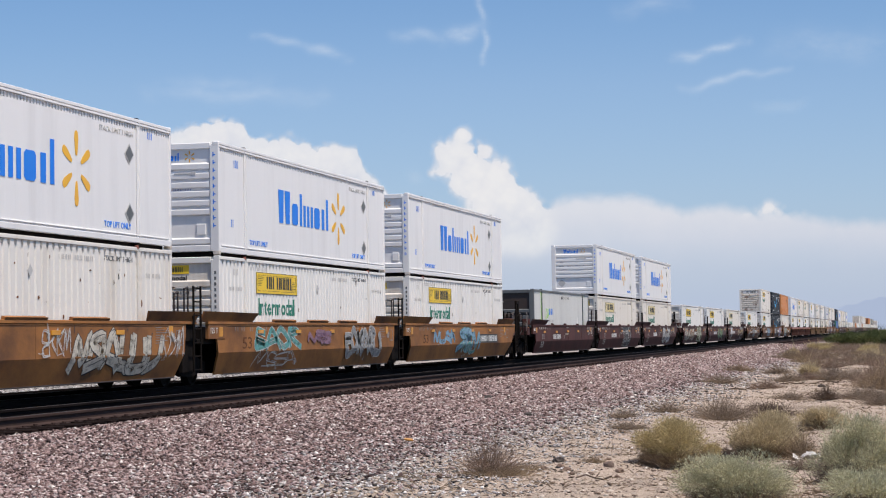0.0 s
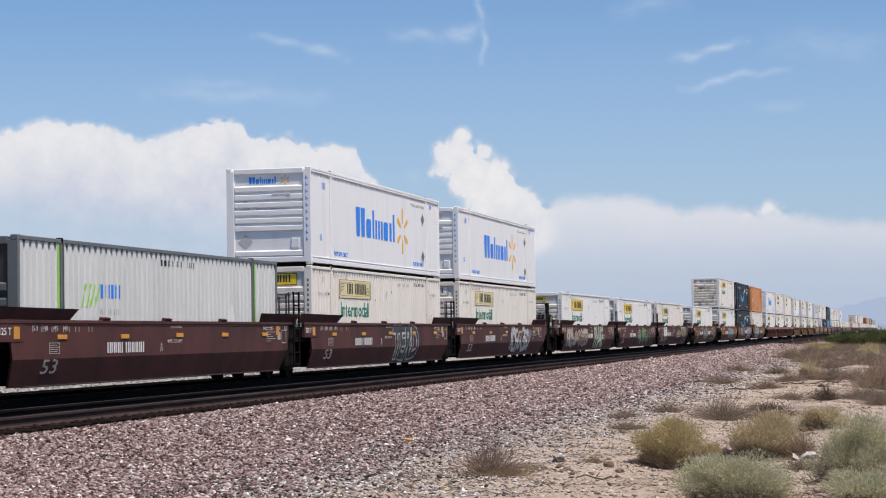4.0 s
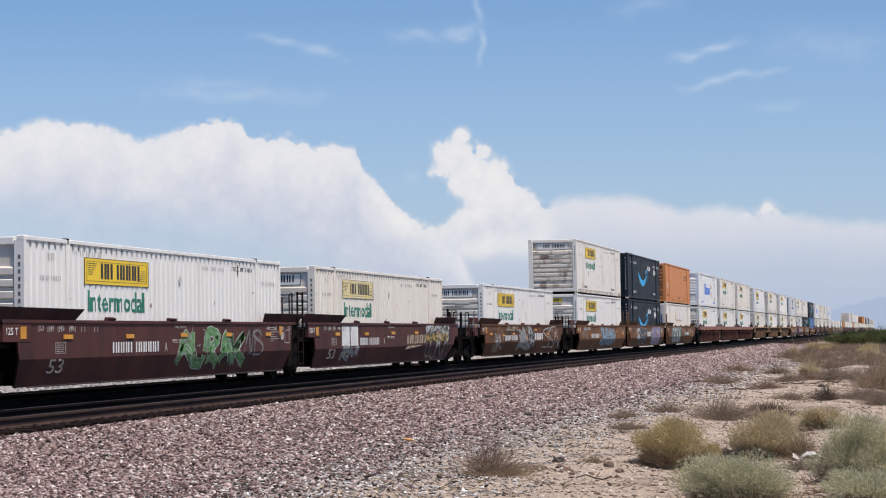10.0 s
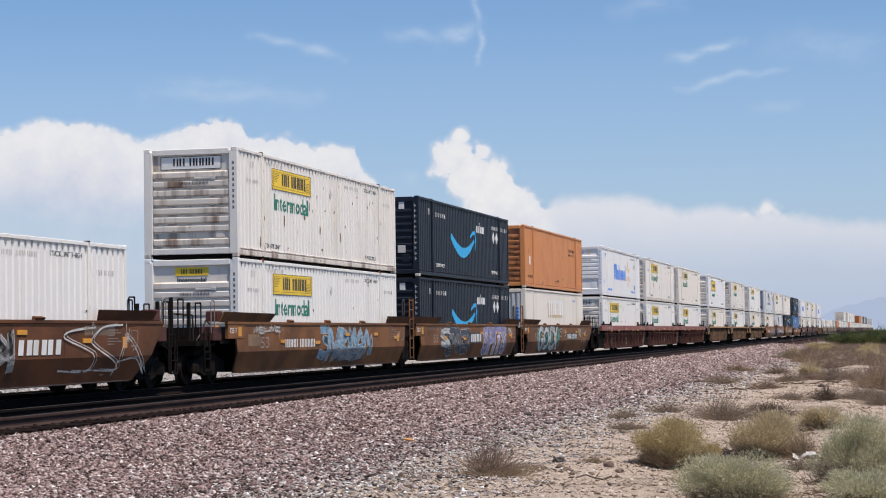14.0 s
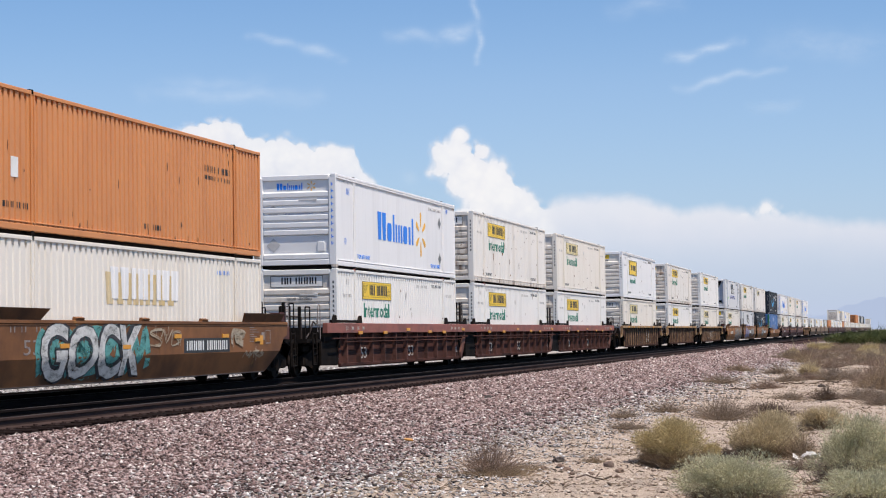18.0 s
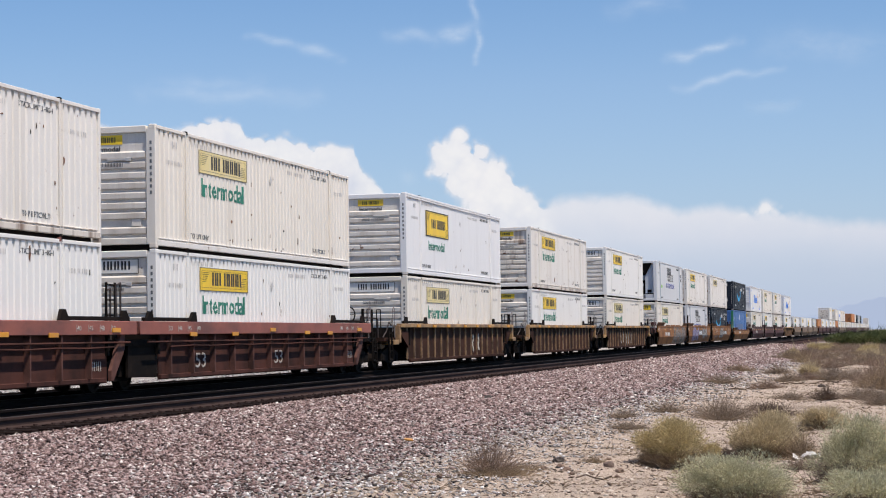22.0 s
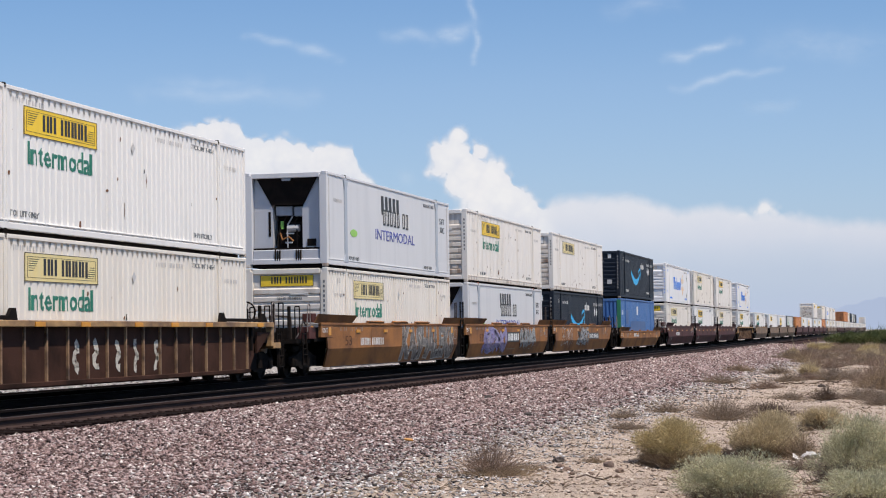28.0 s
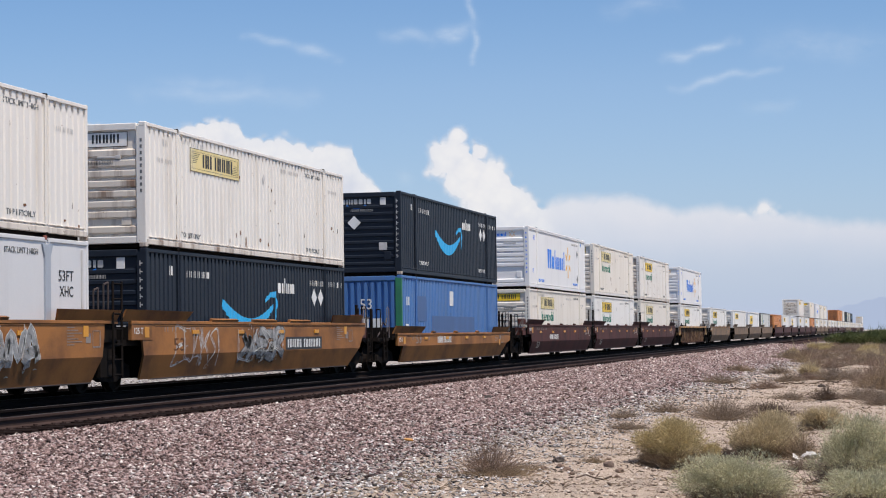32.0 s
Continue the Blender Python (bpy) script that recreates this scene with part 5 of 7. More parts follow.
        part("stencil", shared(("stencil_block", style == "brown"), lambda: stencil_block().mesh("stencil", M["stencil_white"] if style == "brown" else M["ghost"])), None, body, "small white data stencils", pose(1.482, 14.6, 1.0 + drop * 0.5))
        part("stencil", shared("stencil_row", lambda: bars("H H  H H  H", 2.6, 0.11).mesh("stencil", M["ghost"])), None, body, "", pose(1.482, 0.6, 1.33 + drop))
        part("access_hatch", shared(("hatch", style == "brown"), lambda: Shape().box(1.48, 1.486, 0, 0.4, 0, 0.03).box(1.48, 1.486, 0, 0.4, 0.345, 0.36).box(1.48, 1.486, 0, 0.015, 0, 0.36).box(1.48, 1.486, 0.37, 0.4, 0, 0.36).mesh("access_hatch", M["stencil_white"] if style == "brown" else M["ghost"])), None, body, "", pose(0, 15.9, 1.0 + drop * 0.6))
    else:
        if style == "red_rib":
            for yy in (2.42, 8.5):
                part("lettering", word("53", M["stencil_white"], 0.70, 0.36), None, body, "worn white lettering", pose(1.334, yy, 0.46))
    if style in ("brown", "red_rib") and y + START[0] < 500:
        length_marks(body, 0.22, 0.48 if style == "brown" else 0.62, 1.33, 1.483 if style == "brown" else 1.503)
        length_marks(body, 14.35, 0.6, 1.33, 1.483 if style == "brown" else 1.503, True)
    if style == "brown" and y + START[0] < 500:
        part("lettering", word("A", M["stencil_white"], 0.17, 0.20), None, body, "worn white lettering", pose(1.482, 6.95, 0.88))
        part("lettering", word("WELL LD LMT", M["stencil_white"], 0.95, 0.08), None, body, "worn white lettering", pose(1.482, 7.42, 1.07))
        part("stencil", shared("top_stencil", lambda: bars("HHH HHHHH", 0.75, 0.07).mesh("stencil", M["stencil_white"])), None, body, "", pose(1.482, 7.6, 1.41))
        part("stencil", shared("data_panel", lambda: data_panel().mesh("stencil", M["stencil_white"])), None, body, "small boxed data stencil", pose(1.482, 1.0, 0.90))
    if not first:
        part("ladder", shared(("ladder", style == "ochre", ribbed), lambda: ladder(-2.58, 1.15 if ribbed else 1.56, 0.98 if ribbed else 0.36, 2.42, 0.48, 0.028).mesh("ladder", M["w_ochre"] if style == "ochre" else M["steel"])), None, body, "dark steel ladder")
        part("cross_step", shared("cross_step", lambda: Shape().cbox(-1.3, 1.42, -2.0, -1.7, 1.08, 1.14, 0.01).mesh("cross_step", M["steel"])), None, body)
    if not last:
        for k in (0.0, 0.5):
            part("hand_hold", shared("far_hoop", lambda: Shape().path([(1.3, 16.9, 1.15), (1.3, 16.9, 2.35), (1.3, 17.15, 2.4), (1.3, 17.15, 1.15)], 0.024, 6).mesh("hand_hold", M["w_dark"])), None, body, "dark grab iron", pose(-k * 0.9, k, -k * 0.2))
    part("brake_hose", shared("hose", lambda: Shape().path([(0.9, -1.6, 1.0), (0.95, -1.75, 0.75), (0.95, -1.9, 0.95)], 0.025).mesh("brake_hose", M["steel"])), None, body)
    part("brake_hose", shared("hose", lambda: None), None, body, "", pose(-0.35, 0, 0))
    return body


def length_marks(body, y, step, z, x, mirrored=False):
    """Short upright lines, each with the length of container that ends there."""
    lines = Shape()
    for i, text in enumerate(("40", "45", "48", "53") if mirrored else ("53", "48", "45", "40")):
        lines.box(0, 0.003, i * step, i * step + 0.018, 0, 0.15)
        part("lettering", word(text, M["stencil_white"], 0.2, 0.10), None, body, "worn white lettering", pose(x, y + i * step + 0.04, z + 0.03))
    part("length_line", lines, M["stencil_white"], body, "worn white marking lines", pose(x, y, z))


def data_panel():
    """A framed block of small lines."""
    sh = Shape()
    for a, b, c, d in ((0, 0.5, 0, 0.012), (0, 0.5, 0.208, 0.22), (0, 0.02, 0, 0.22), (0.48, 0.5, 0, 0.22)):
        sh.box(0, 0.003, a, b, c, d)
    for i in range(4):
        sh.box(0, 0.003, 0.05, 0.38 + 0.03 * (i % 3), 0.036 + 0.042 * i, 0.05 + 0.042 * i)
    return sh


def stencil_block():
    sh = Shape()
    for i in range(7):
        w = 0.45 + 0.25 * ((i * 7) % 3)
        sh.box(0.0, 0.004, 0, w * 0.8, 0.42 - i * 0.06, 0.437 - i * 0.06)
    sh.box(0, 0.004, 0.95, 1.2, 0.1, 0.3)
    return sh


def car_end(car, y, away, style, detail):
    """Coupler, platform and hand holds at an end of a car; away is -1 at the near end and 1 at the far one."""
    plat = Shape().box(-1.25, 1.25, *sorted((0.0, away * 1.35)), 0.98, 1.10).box(-0.22, 0.22, *sorted((0.0, away * 1.9)), 0.62, 0.86)
    plat.cbox(-0.2, 0.2, *sorted((away * 1.75, away * 2.02)), 0.56, 0.92, 0.04)
    part("end_platform", shared(("plat", away, style == "tan_rib"), lambda: plat.mesh("end_platform", M["w_rust"] if style == "tan_rib" else M["steel"])), None, car, "", pose(0, y, 0))
    if not detail:
        return
    for i, x in enumerate((-0.9, 0.9) if style == "tan_rib" else (-0.9, -0.25, 0.45, 1.1)):
        part("hand_hold", shared(("hoop", i % 2), lambda: hoop(0, 0, 1.08, 2.15 - 0.12 * (i % 2)).mesh("hand_hold", M["steel"])), None, car, "black grab iron", pose(x, y + away * (0.5 + 0.5 * (i % 2)), 0))
        part("stanchion", shared(("stan", i % 2), lambda: Shape().cbox(-0.04, 0.04, -0.05, 0.05, 1.08, 2.2 - 0.15 * (i % 2), 0.01).mesh("stanchion", M["steel"])), None, car, "", pose(x - 0.16, y + away * (0.55 + 0.5 * (i % 2)), 0))
    if style == "red_rib" and away < 0:
        for k in range(3):
            part("train_pipe", shared("low_pipe", lambda: Shape().path([(1.49, 0.2 + 1.47 * i, 0.985 + 0.02 * (i % 2)) for i in range(12)], 0.018, 6).mesh("train_pipe", M["w_rib"])), None, car, "thin sagging dark pipe", pose(0, y + 1.65 + 19.45 * k, 0))
            part("train_pipe", shared("train_pipe", lambda: Shape().rod((1.50, -1.2, 1.10), (1.50, 17.2, 1.10), 0.022, 6).mesh("train_pipe", M["w_rib"])), None, car, "thin dark pipe", pose(0, y + 1.65 + 19.45 * k, 0))
            for d, w in ((15.4, 0.62),):
                part("number_stencil", shared(("low_number", d), lambda: bars("HHH", w, 0.2).mesh("number_stencil", M["stencil_white"])), None, car, "", pose(1.336, y + 1.65 + 19.45 * k + d, 0.50))
    part("end_ladder", shared(("endladder", away), lambda: ladder(-0.2, 1.35, 0.35, 1.3).mesh("end_ladder", M["steel"])), None, car, "", pose(0, y + away * 0.9, 0))
    part("grab_rod", shared(("grab_rod", away), lambda: Shape().path([(1.34, away * 0.3, 1.1), (1.34, away * 0.3, 2.05), (1.34, away * 0.42, 2.12), (1.34, away * 0.55, 2.05), (1.34, away * 0.55, 1.3)], 0.014, 5).mesh("grab_rod", M["ghost"])), None, car, "worn grey grab rod", pose(0, y, 0))
    part("bent_pipe", shared(("slack_hose", away), lambda: Shape().path([(1.2, away * 0.1, 1.75), (1.22, away * 0.3, 1.5), (1.2, away * 0.55, 1.62), (1.15, away * 0.7, 1.3), (1.1, away * 1.0, 1.1)], 0.022, 5).mesh("bent_pipe", M["w_dark"])), None, car, "dark slack hose", pose(0, y, 0))
    if style in ("brown", "umber", "orange", "ochre"):
        part("control_box", shared(("control_box", away), lambda: Shape().cbox(1.05, 1.36, *sorted((away * -0.25, away * 0.15)), 1.58, 1.84, 0.015).cbox(1.0, 1.38, *sorted((away * -0.1, away * 0.5)), 1.1, 1.45, 0.015).mesh("control_box", M["w_brown"])), None, car, "brown control box", pose(0, y, 0))
        part("signal_plate", shared(("signal_plate", away), lambda: Shape().cbox(1.365, 1.375, *sorted((away * 0.1, away * 0.34)), 1.18, 1.42, 0.003).mesh("signal_plate", M["reflector"])), None, car, "yellow end plate", pose(0, y, 0.06))
    part("uncoupling_rod", shared(("rod", away), lambda: Shape().path([(1.3, away * 0.2, 1.05), (1.25, away * 0.9, 0.92), (0.2, away * 1.2, 0.9)], 0.02, 5).mesh("uncoupling_rod", M["steel"])), None, car, "", pose(0, y, 0))
    part("corner_step", shared(("step", away), lambda: Shape().path([(1.38, 0, 1.0), (1.38, 0, 0.35), (1.38, away * 0.4, 0.35), (1.38, away * 0.4, 1.0)], 0.022, 5).rod((1.38, 0, 0.65), (1.38, away * 0.4, 0.65), 0.018, 5).mesh("corner_step", M["steel"])), None, car, "", pose(0, y + away * 0.75, 0))
    part("retainer_pipe", shared(("pipe", away), lambda: Shape().path([(0.7, away * 0.1, 1.1), (0.7, away * 0.15, 1.75), (0.1, away * 0.15, 1.8), (0.1, away * 0.1, 1.1)], 0.025, 5).mesh("retainer_pipe", M["w_dark"])), None, car, "", pose(0, y, 0))
    if style == "tan_rib":
        part("corner_post", shared(("corner", away), lambda: Shape().cbox(1.30, 1.46, *sorted((away * -0.12, away * 0.10)), 0.92, 1.50, 0.012).cbox(0.9, 1.44, *sorted((away * 0.10, away * 0.75)), 0.86, 1.02, 0.012).mesh("corner_post", M["tan_chord"])), None, car, "ochre corner post", pose(0, y, 0))
    gear = M["w_tan"] if style == "tan_rib" else M["steel"]
    part("valve_box", shared(("gear", style == "tan_rib"), lambda: Shape().cbox(0.5, 1.0, -0.3, 0.3, 0.72, 0.98, 0.03).mesh("valve_box", gear)), None, car, "", pose(0, y + away * 0.6, 0))
    part("brake_cylinder", shared("cylinder", lambda: Shape().rod((-0.9, 0.1, 0.8), (-0.3, 0.1, 0.8), 0.16, 10).mesh("brake_cylinder", M["steel"])), None, car, "", pose(0, y + away * 0.6, 0))
    part("air_hose", shared("air_hose", lambda: Shape().path([(0.3, -0.5, 0.95), (0.5, -0.6, 0.5), (0.3, 0.5, 0.55)], 0.03).mesh("air_hose", M["steel"])), None, car, "", pose(0, y + away * 0.6, 0))


def brake_stand(car, y):
    """Upright stand, air tank and pipes at the near end of a car."""
    part("air_tank", shared("cross_tank", lambda: Shape().rod((-0.5, 0, 1.92), (1.05, 0, 1.92), 0.2, 14).mesh("air_tank", M["w_dark"])), None, car, "dark brown air tank", pose(0, y - 0.35, 0))
    part("bent_pipe", shared("bent_pipe", lambda: Shape().path([(-0.75, 0, 1.1), (-0.75, 0, 2.3), (-0.45, 0, 2.62), (0.3, -0.1, 2.63)], 0.024, 6).mesh("bent_pipe", M["faint"])), None, car, "pale bent pipe", pose(0, y - 0.5, 0))
    part("brake_stand", shared("stand", lambda: Shape().cbox(-0.05, 0.05, -0.28, -0.16, 1.08, 2.62, 0.015).cbox(-0.05, 0.05, 0.16, 0.28, 1.08, 2.62, 0.015).cbox(-0.05, 0.05, -0.28, 0.28, 2.50, 2.66, 0.015).cbox(-0.04, 0.04, -0.16, 0.16, 1.95, 2.03, 0.01).mesh("brake_stand", M["steel"])), None, car, "black upright brake stand", pose(0.95, y - 0.75, 0))
    part("air_pipe", shared("air_pipe", lambda: Shape().path([(0, 0.1, 1.1), (0, 0.25, 2.0), (0.05, 0.1, 2.5), (0.05, -0.2, 2.58)], 0.02, 6).mesh("air_pipe", M["w_dark"])), None, car, "", pose(0.7, y - 0.1, 0))
    part("mount_box", shared("mount_box", lambda: Shape().cbox(-0.3, 0.3, -0.35, 0.35, 1.1, 1.5, 0.03).mesh("mount_box", M["steel"])), None, car, "", pose(0.5, y - 0.75, 0))


def brake_gear(car, y, high=2.1, tank=True):
    if tank:
        part("air_tank", Shape().rod((-0.2, y - 0.5, 1.98), (-0.2, y + 0.35, 1.98), 0.24, 16).cbox(-0.5, 0.1, y - 0.4, y + 0.3, 1.57, 1.75, 0.02), M["w_brown"], car, "dark brown air tank")
    wh = Shape()
    c = (0.35 if tank else 0.75, y + 0.42, high)
    rim = [(c[0] + 0.28 * math.cos(a), c[1], c[2] + 0.28 * math.sin(a)) for a in np.linspace(0, 2 * math.pi, 17)]
    wh.path(rim, 0.022, 6)
    for k in range(5):
        a = 2 * math.pi * k / 5
        wh.rod(c, (c[0] + 0.28 * math.cos(a), c[1], c[2] + 0.28 * math.sin(a)), 0.014, 5)
    part("brake_wheel", wh, M["steel"], car, "spoked black brake wheel")
    part("brake_post", Shape().cbox(c[0] - 0.1, c[0] + 0.1, y + 0.3, y + 0.4, 1.1, high + 0.1, 0.015), M["steel"], car)


def well_car(style, places, detail):
    """A car of one or more wells; places are where its containers begin, counted from the car's own origin."""
    car = new("well_car")
    tagged(car, CAR_LABELS[style], "rail car", "well cars of the train")
    bodies = []
    for i, y in enumerate(places):
        bodies.append(unit(car, y, style, detail, i == 0, i == len(places) - 1))
        truck(car, y - 1.64)
    truck(car, places[-1] + LONG + 1.64)
    car_end(car, places[0] - 1.65, -1, style, detail)
    car_end(car, places[-1] + LONG + 1.65, 1, style, detail)
    return car, bodies


# ---- graffiti ----
SPRAYS = {}


def spray(name, col):
    if name not in SPRAYS:
        m = SPRAYS[name] = surf("spray_" + name, col, tuple(c * 0.72 for c in col), (3, 3, 3), grey=0.08, bump=0)
        # worn spray paint: the car's own paint shows through in patches and scratches
        N, K = m.node_tree.nodes, m.node_tree.links.new
        tc, mp, nz, r = N.new("ShaderNodeTexCoord"), N.new("ShaderNodeMapping"), N.new("ShaderNodeTexNoise"), N.new("ShaderNodeMapRange")
        mp.inputs["Scale"].default_value = (1.5, 1.5, 3.5)
        nz.inputs["Scale"].default_value, nz.inputs["Detail"].default_value, nz.inputs["Roughness"].default_value = 1.4, 8.0, 0.75
        K(tc.outputs["Object"], mp.inputs[0])
        K(mp.outputs[0], nz.inputs["Vector"])
        K(nz.outputs[0], r.inputs[0])
        r.inputs[1].default_value, r.inputs[2].default_value, r.inputs[3].default_value, r.inputs[4].default_value = 0.36, 0.52, 0.30, 0.97
        K(r.outputs[0], N["Principled BSDF"].inputs["Alpha"])
    return SPRAYS[name]


HOOKS = [
    ((0.08, 0.0), (0.24, 1.0), (0.5, 0.22), (0.76, 1.0), (0.92, 0.0)),
    ((0.9, 0.88), (0.3, 1.0), (0.1, 0.62), (0.85, 0.42), (0.72, 0.04), (0.08, 0.1)),
    ((0.15, 0.0), (0.2, 1.0), (0.85, 0.82), (0.28, 0.48), (0.92, 0.0)),
    ((0.1, 1.0), (0.14, 0.14), (0.5, 0.0), (0.84, 0.14), (0.9, 1.0)),
    ((0.1, 0.0), (0.48, 1.0), (0.9, 0.0), (0.7, 0.4), (0.28, 0.36)),
    ((0.88, 0.95), (0.15, 0.98), (0.2, 0.52), (0.72, 0.5), (0.2, 0.46), (0.15, 0.02), (0.9, 0.06)),
    ((0.14, 0.0), (0.16, 1.0), (0.22, 0.45), (0.86, 1.0), (0.34, 0.52), (0.92, 0.0)),
    ((0.5, 0.0), (0.12, 0.5), (0.5, 1.0), (0.88, 0.5), (0.5, 0.0)),
]


def flowing(pts, n=5):
    """Points along a smooth line through the given ones, a little tighter than a plain spline."""
    p = [pts[0], *pts, pts[-1]]
    out = []
    for a, b, c, d in zip(p, p[1:], p[2:], p[3:]):
        for k in range(n):
            t = k / n
            out.append(tuple(0.3 * (b[i] + (c[i] - b[i]) * t) + 0.35 * (2 * b[i] + (c[i] - a[i]) * t + (2 * a[i] - 5 * b[i] + 4 * c[i] - d[i]) * t * t + (3 * b[i] - a[i] - 3 * c[i] + d[i]) * t ** 3) for i in (0, 1)))
    return out + [pts[-1]]


def sprayed(sh, pts, width, lift, cols=1):
    """A painted stroke that follows the fold of a well's side."""
    n, rows = len(pts), []
    for i in range(n):
        (ya, za), (yb, zb) = pts[max(0, i - 1)], pts[min(n - 1, i + 1)]
        k = math.hypot(yb - ya, zb - za) or 1.0
        ny, nz = -(zb - za) / k, (yb - ya) / k
        row = []
        for c in range(cols + 1):
            o = width * (c / cols - 0.5)
            y, z = pts[i][0] - ny * o, min(1.545, max(0.27, pts[i][1] - nz * o))
            row.append((side_x(z) + lift, y, z))
        rows.append(row)
    m = cols + 1
    return sh.add([v for r in rows for v in r], [(i * m + c, i * m + c + 1, (i + 1) * m + c + 1, (i + 1) * m + c) for i in range(n - 1) for c in range(cols)])


def graffiti(body, y0, y1, z0, z1, letters, fill, line, seed, width=0.03, layer=0):
    """A tag of overlapping hooked strokes, each with a sprayed edge, and a few flourishes."""
    rng = random.Random(seed)
    step = (y1 - y0) / letters
    shear = rng.uniform(-0.12, 0.22) * step
    fills, lines = Shape(), Shape()
    lift = 0.003 + 0.010 * layer
    fat = min(0.34 * step, 0.21 * (z1 - z0)) if fill else 0
    inset = fat * 0.5 + width
    order = list(range(letters))
    rng.shuffle(order)
    for i in order:
        hook = rng.choice(HOOKS)
        if rng.random() < 0.3:
            hook = tuple((1 - a, b) for a, b in hook)
        tall, wide, low = (z1 - z0 - 2 * inset) * rng.uniform(0.86, 1.0), step * rng.uniform(1.2, 1.7), rng.uniform(0.0, 0.05)
        pts = flowing([(y0 + i * step + (step - wide) / 2 + a * wide + shear * (b - 0.5) + rng.gauss(0, 0.10) * step, z0 + inset + low + min(1, max(0, b + rng.gauss(0, 0.10))) * tall) for a, b in hook])
        if fill:
            sprayed(lines, pts, fat + 2 * width, lift + 0.0005, 6)
            sprayed(fills, pts, fat, lift + 0.0011, 6)
            for k in range(3):
                j = rng.randrange(2, len(pts) - 4)
                seg = [(y + fat * 0.22, z + fat * 0.1) for y, z in pts[j:j + 4]]
                sprayed(lines, seg, width * 0.7, lift + 0.0016, 1)
        else:
            sprayed(lines, pts, width * rng.uniform(1.1, 1.7), lift + 0.001, 2)
            sprayed(lines, [(y + step * 0.10, z + 0.03) for y, z in pts[2:-2]], width * 0.8, lift + 0.0014, 1)
        lift += 0.0012
    for k in range(letters * 2):
        y, z = rng.uniform(y0, y1), rng.choice((rng.uniform(z0, z0 + 0.16), rng.uniform(z1 - 0.16, z1), rng.uniform(z0, z1)))
        dy, dz = rng.gauss(0, 0.09), rng.gauss(0, 0.09)
        sprayed(lines, flowing([(y, z), (y + dy, z + dz), (y + dy * 1.5, z - dz * 0.6)], 4), width * 0.7, lift + 0.001, 1)
    if fill:
        part("graffiti_fill", fills, fill, body, "sprayed graffiti")
    part("graffiti_line", lines, line, body, "sprayed outlines")


def sprayed_word(body, text, y0, y1, z0, z1, fill, line, lift, sway=0.0):
    """Fat sprayed letters laid round the fold of a well's side, with a pale edge."""
    for name, mat, fat, up in (("graffiti_line", line, 0.075, 0.0), ("graffiti_fill", fill, 0.030, 0.0015)):
        cu = bpy.data.curves.new("tag", "FONT")
        cu.body, cu.resolution_u, cu.offset, cu.space_character = text, 3, fat, 0.94
        ob = bpy.data.objects.new("tag", cu)
        scene.collection.objects.link(ob)
        me = bpy.data.meshes.new_from_object(ob.evaluated_get(bpy.context.evaluated_depsgraph_get()))
        bpy.data.objects.remove(ob)
        bm = bmesh.new()
        bm.from_mesh(me)
        xs, ys = [v.co.x for v in bm.verts], [v.co.y for v in bm.verts]
        a, b, c, d = min(xs), max(xs), min(ys), max(ys)
        grow = 0.0 if name == "graffiti_line" else 0.045
        for v in bm.verts:
            v.co = Vector((0, y0 + grow + (v.co.x - a) / (b - a) * (y1 - y0 - 2 * grow), z0 + grow + (v.co.y - c) / (d - c) * (z1 - z0 - 2 * grow)))
        bmesh.ops.bisect_plane(bm, geom=bm.verts[:] + bm.edges[:] + bm.faces[:], plane_co=(0, 0, KNEE), plane_no=(0, 0, 1))
        for v in bm.verts:
            v.co.y += sway * (3.0 * (v.co.z - 0.9) * math.sin(1.9 * v.co.y) + math.sin(2.7 * v.co.z + v.co.y))
            v.co.z = min(1.545, max(0.27, v.co.z + sway * (v.co.z - 0.9) * math.sin(2.6 * v.co.y)))
            v.co.x = side_x(v.co.z) + lift + up
        out = bpy.data.meshes.new(name)
        bm.to_mesh(out)
        bm.free()
        out.materials.append(mat)
        part(name, out, None, body, "sprayed letters")


def number_row(body, y, z, marks_text, width, height, mat, x=1.482):
    part("number_stencil", bars(marks_text, width, height, weight=0.26), mat, body, "", pose(x, y, z))


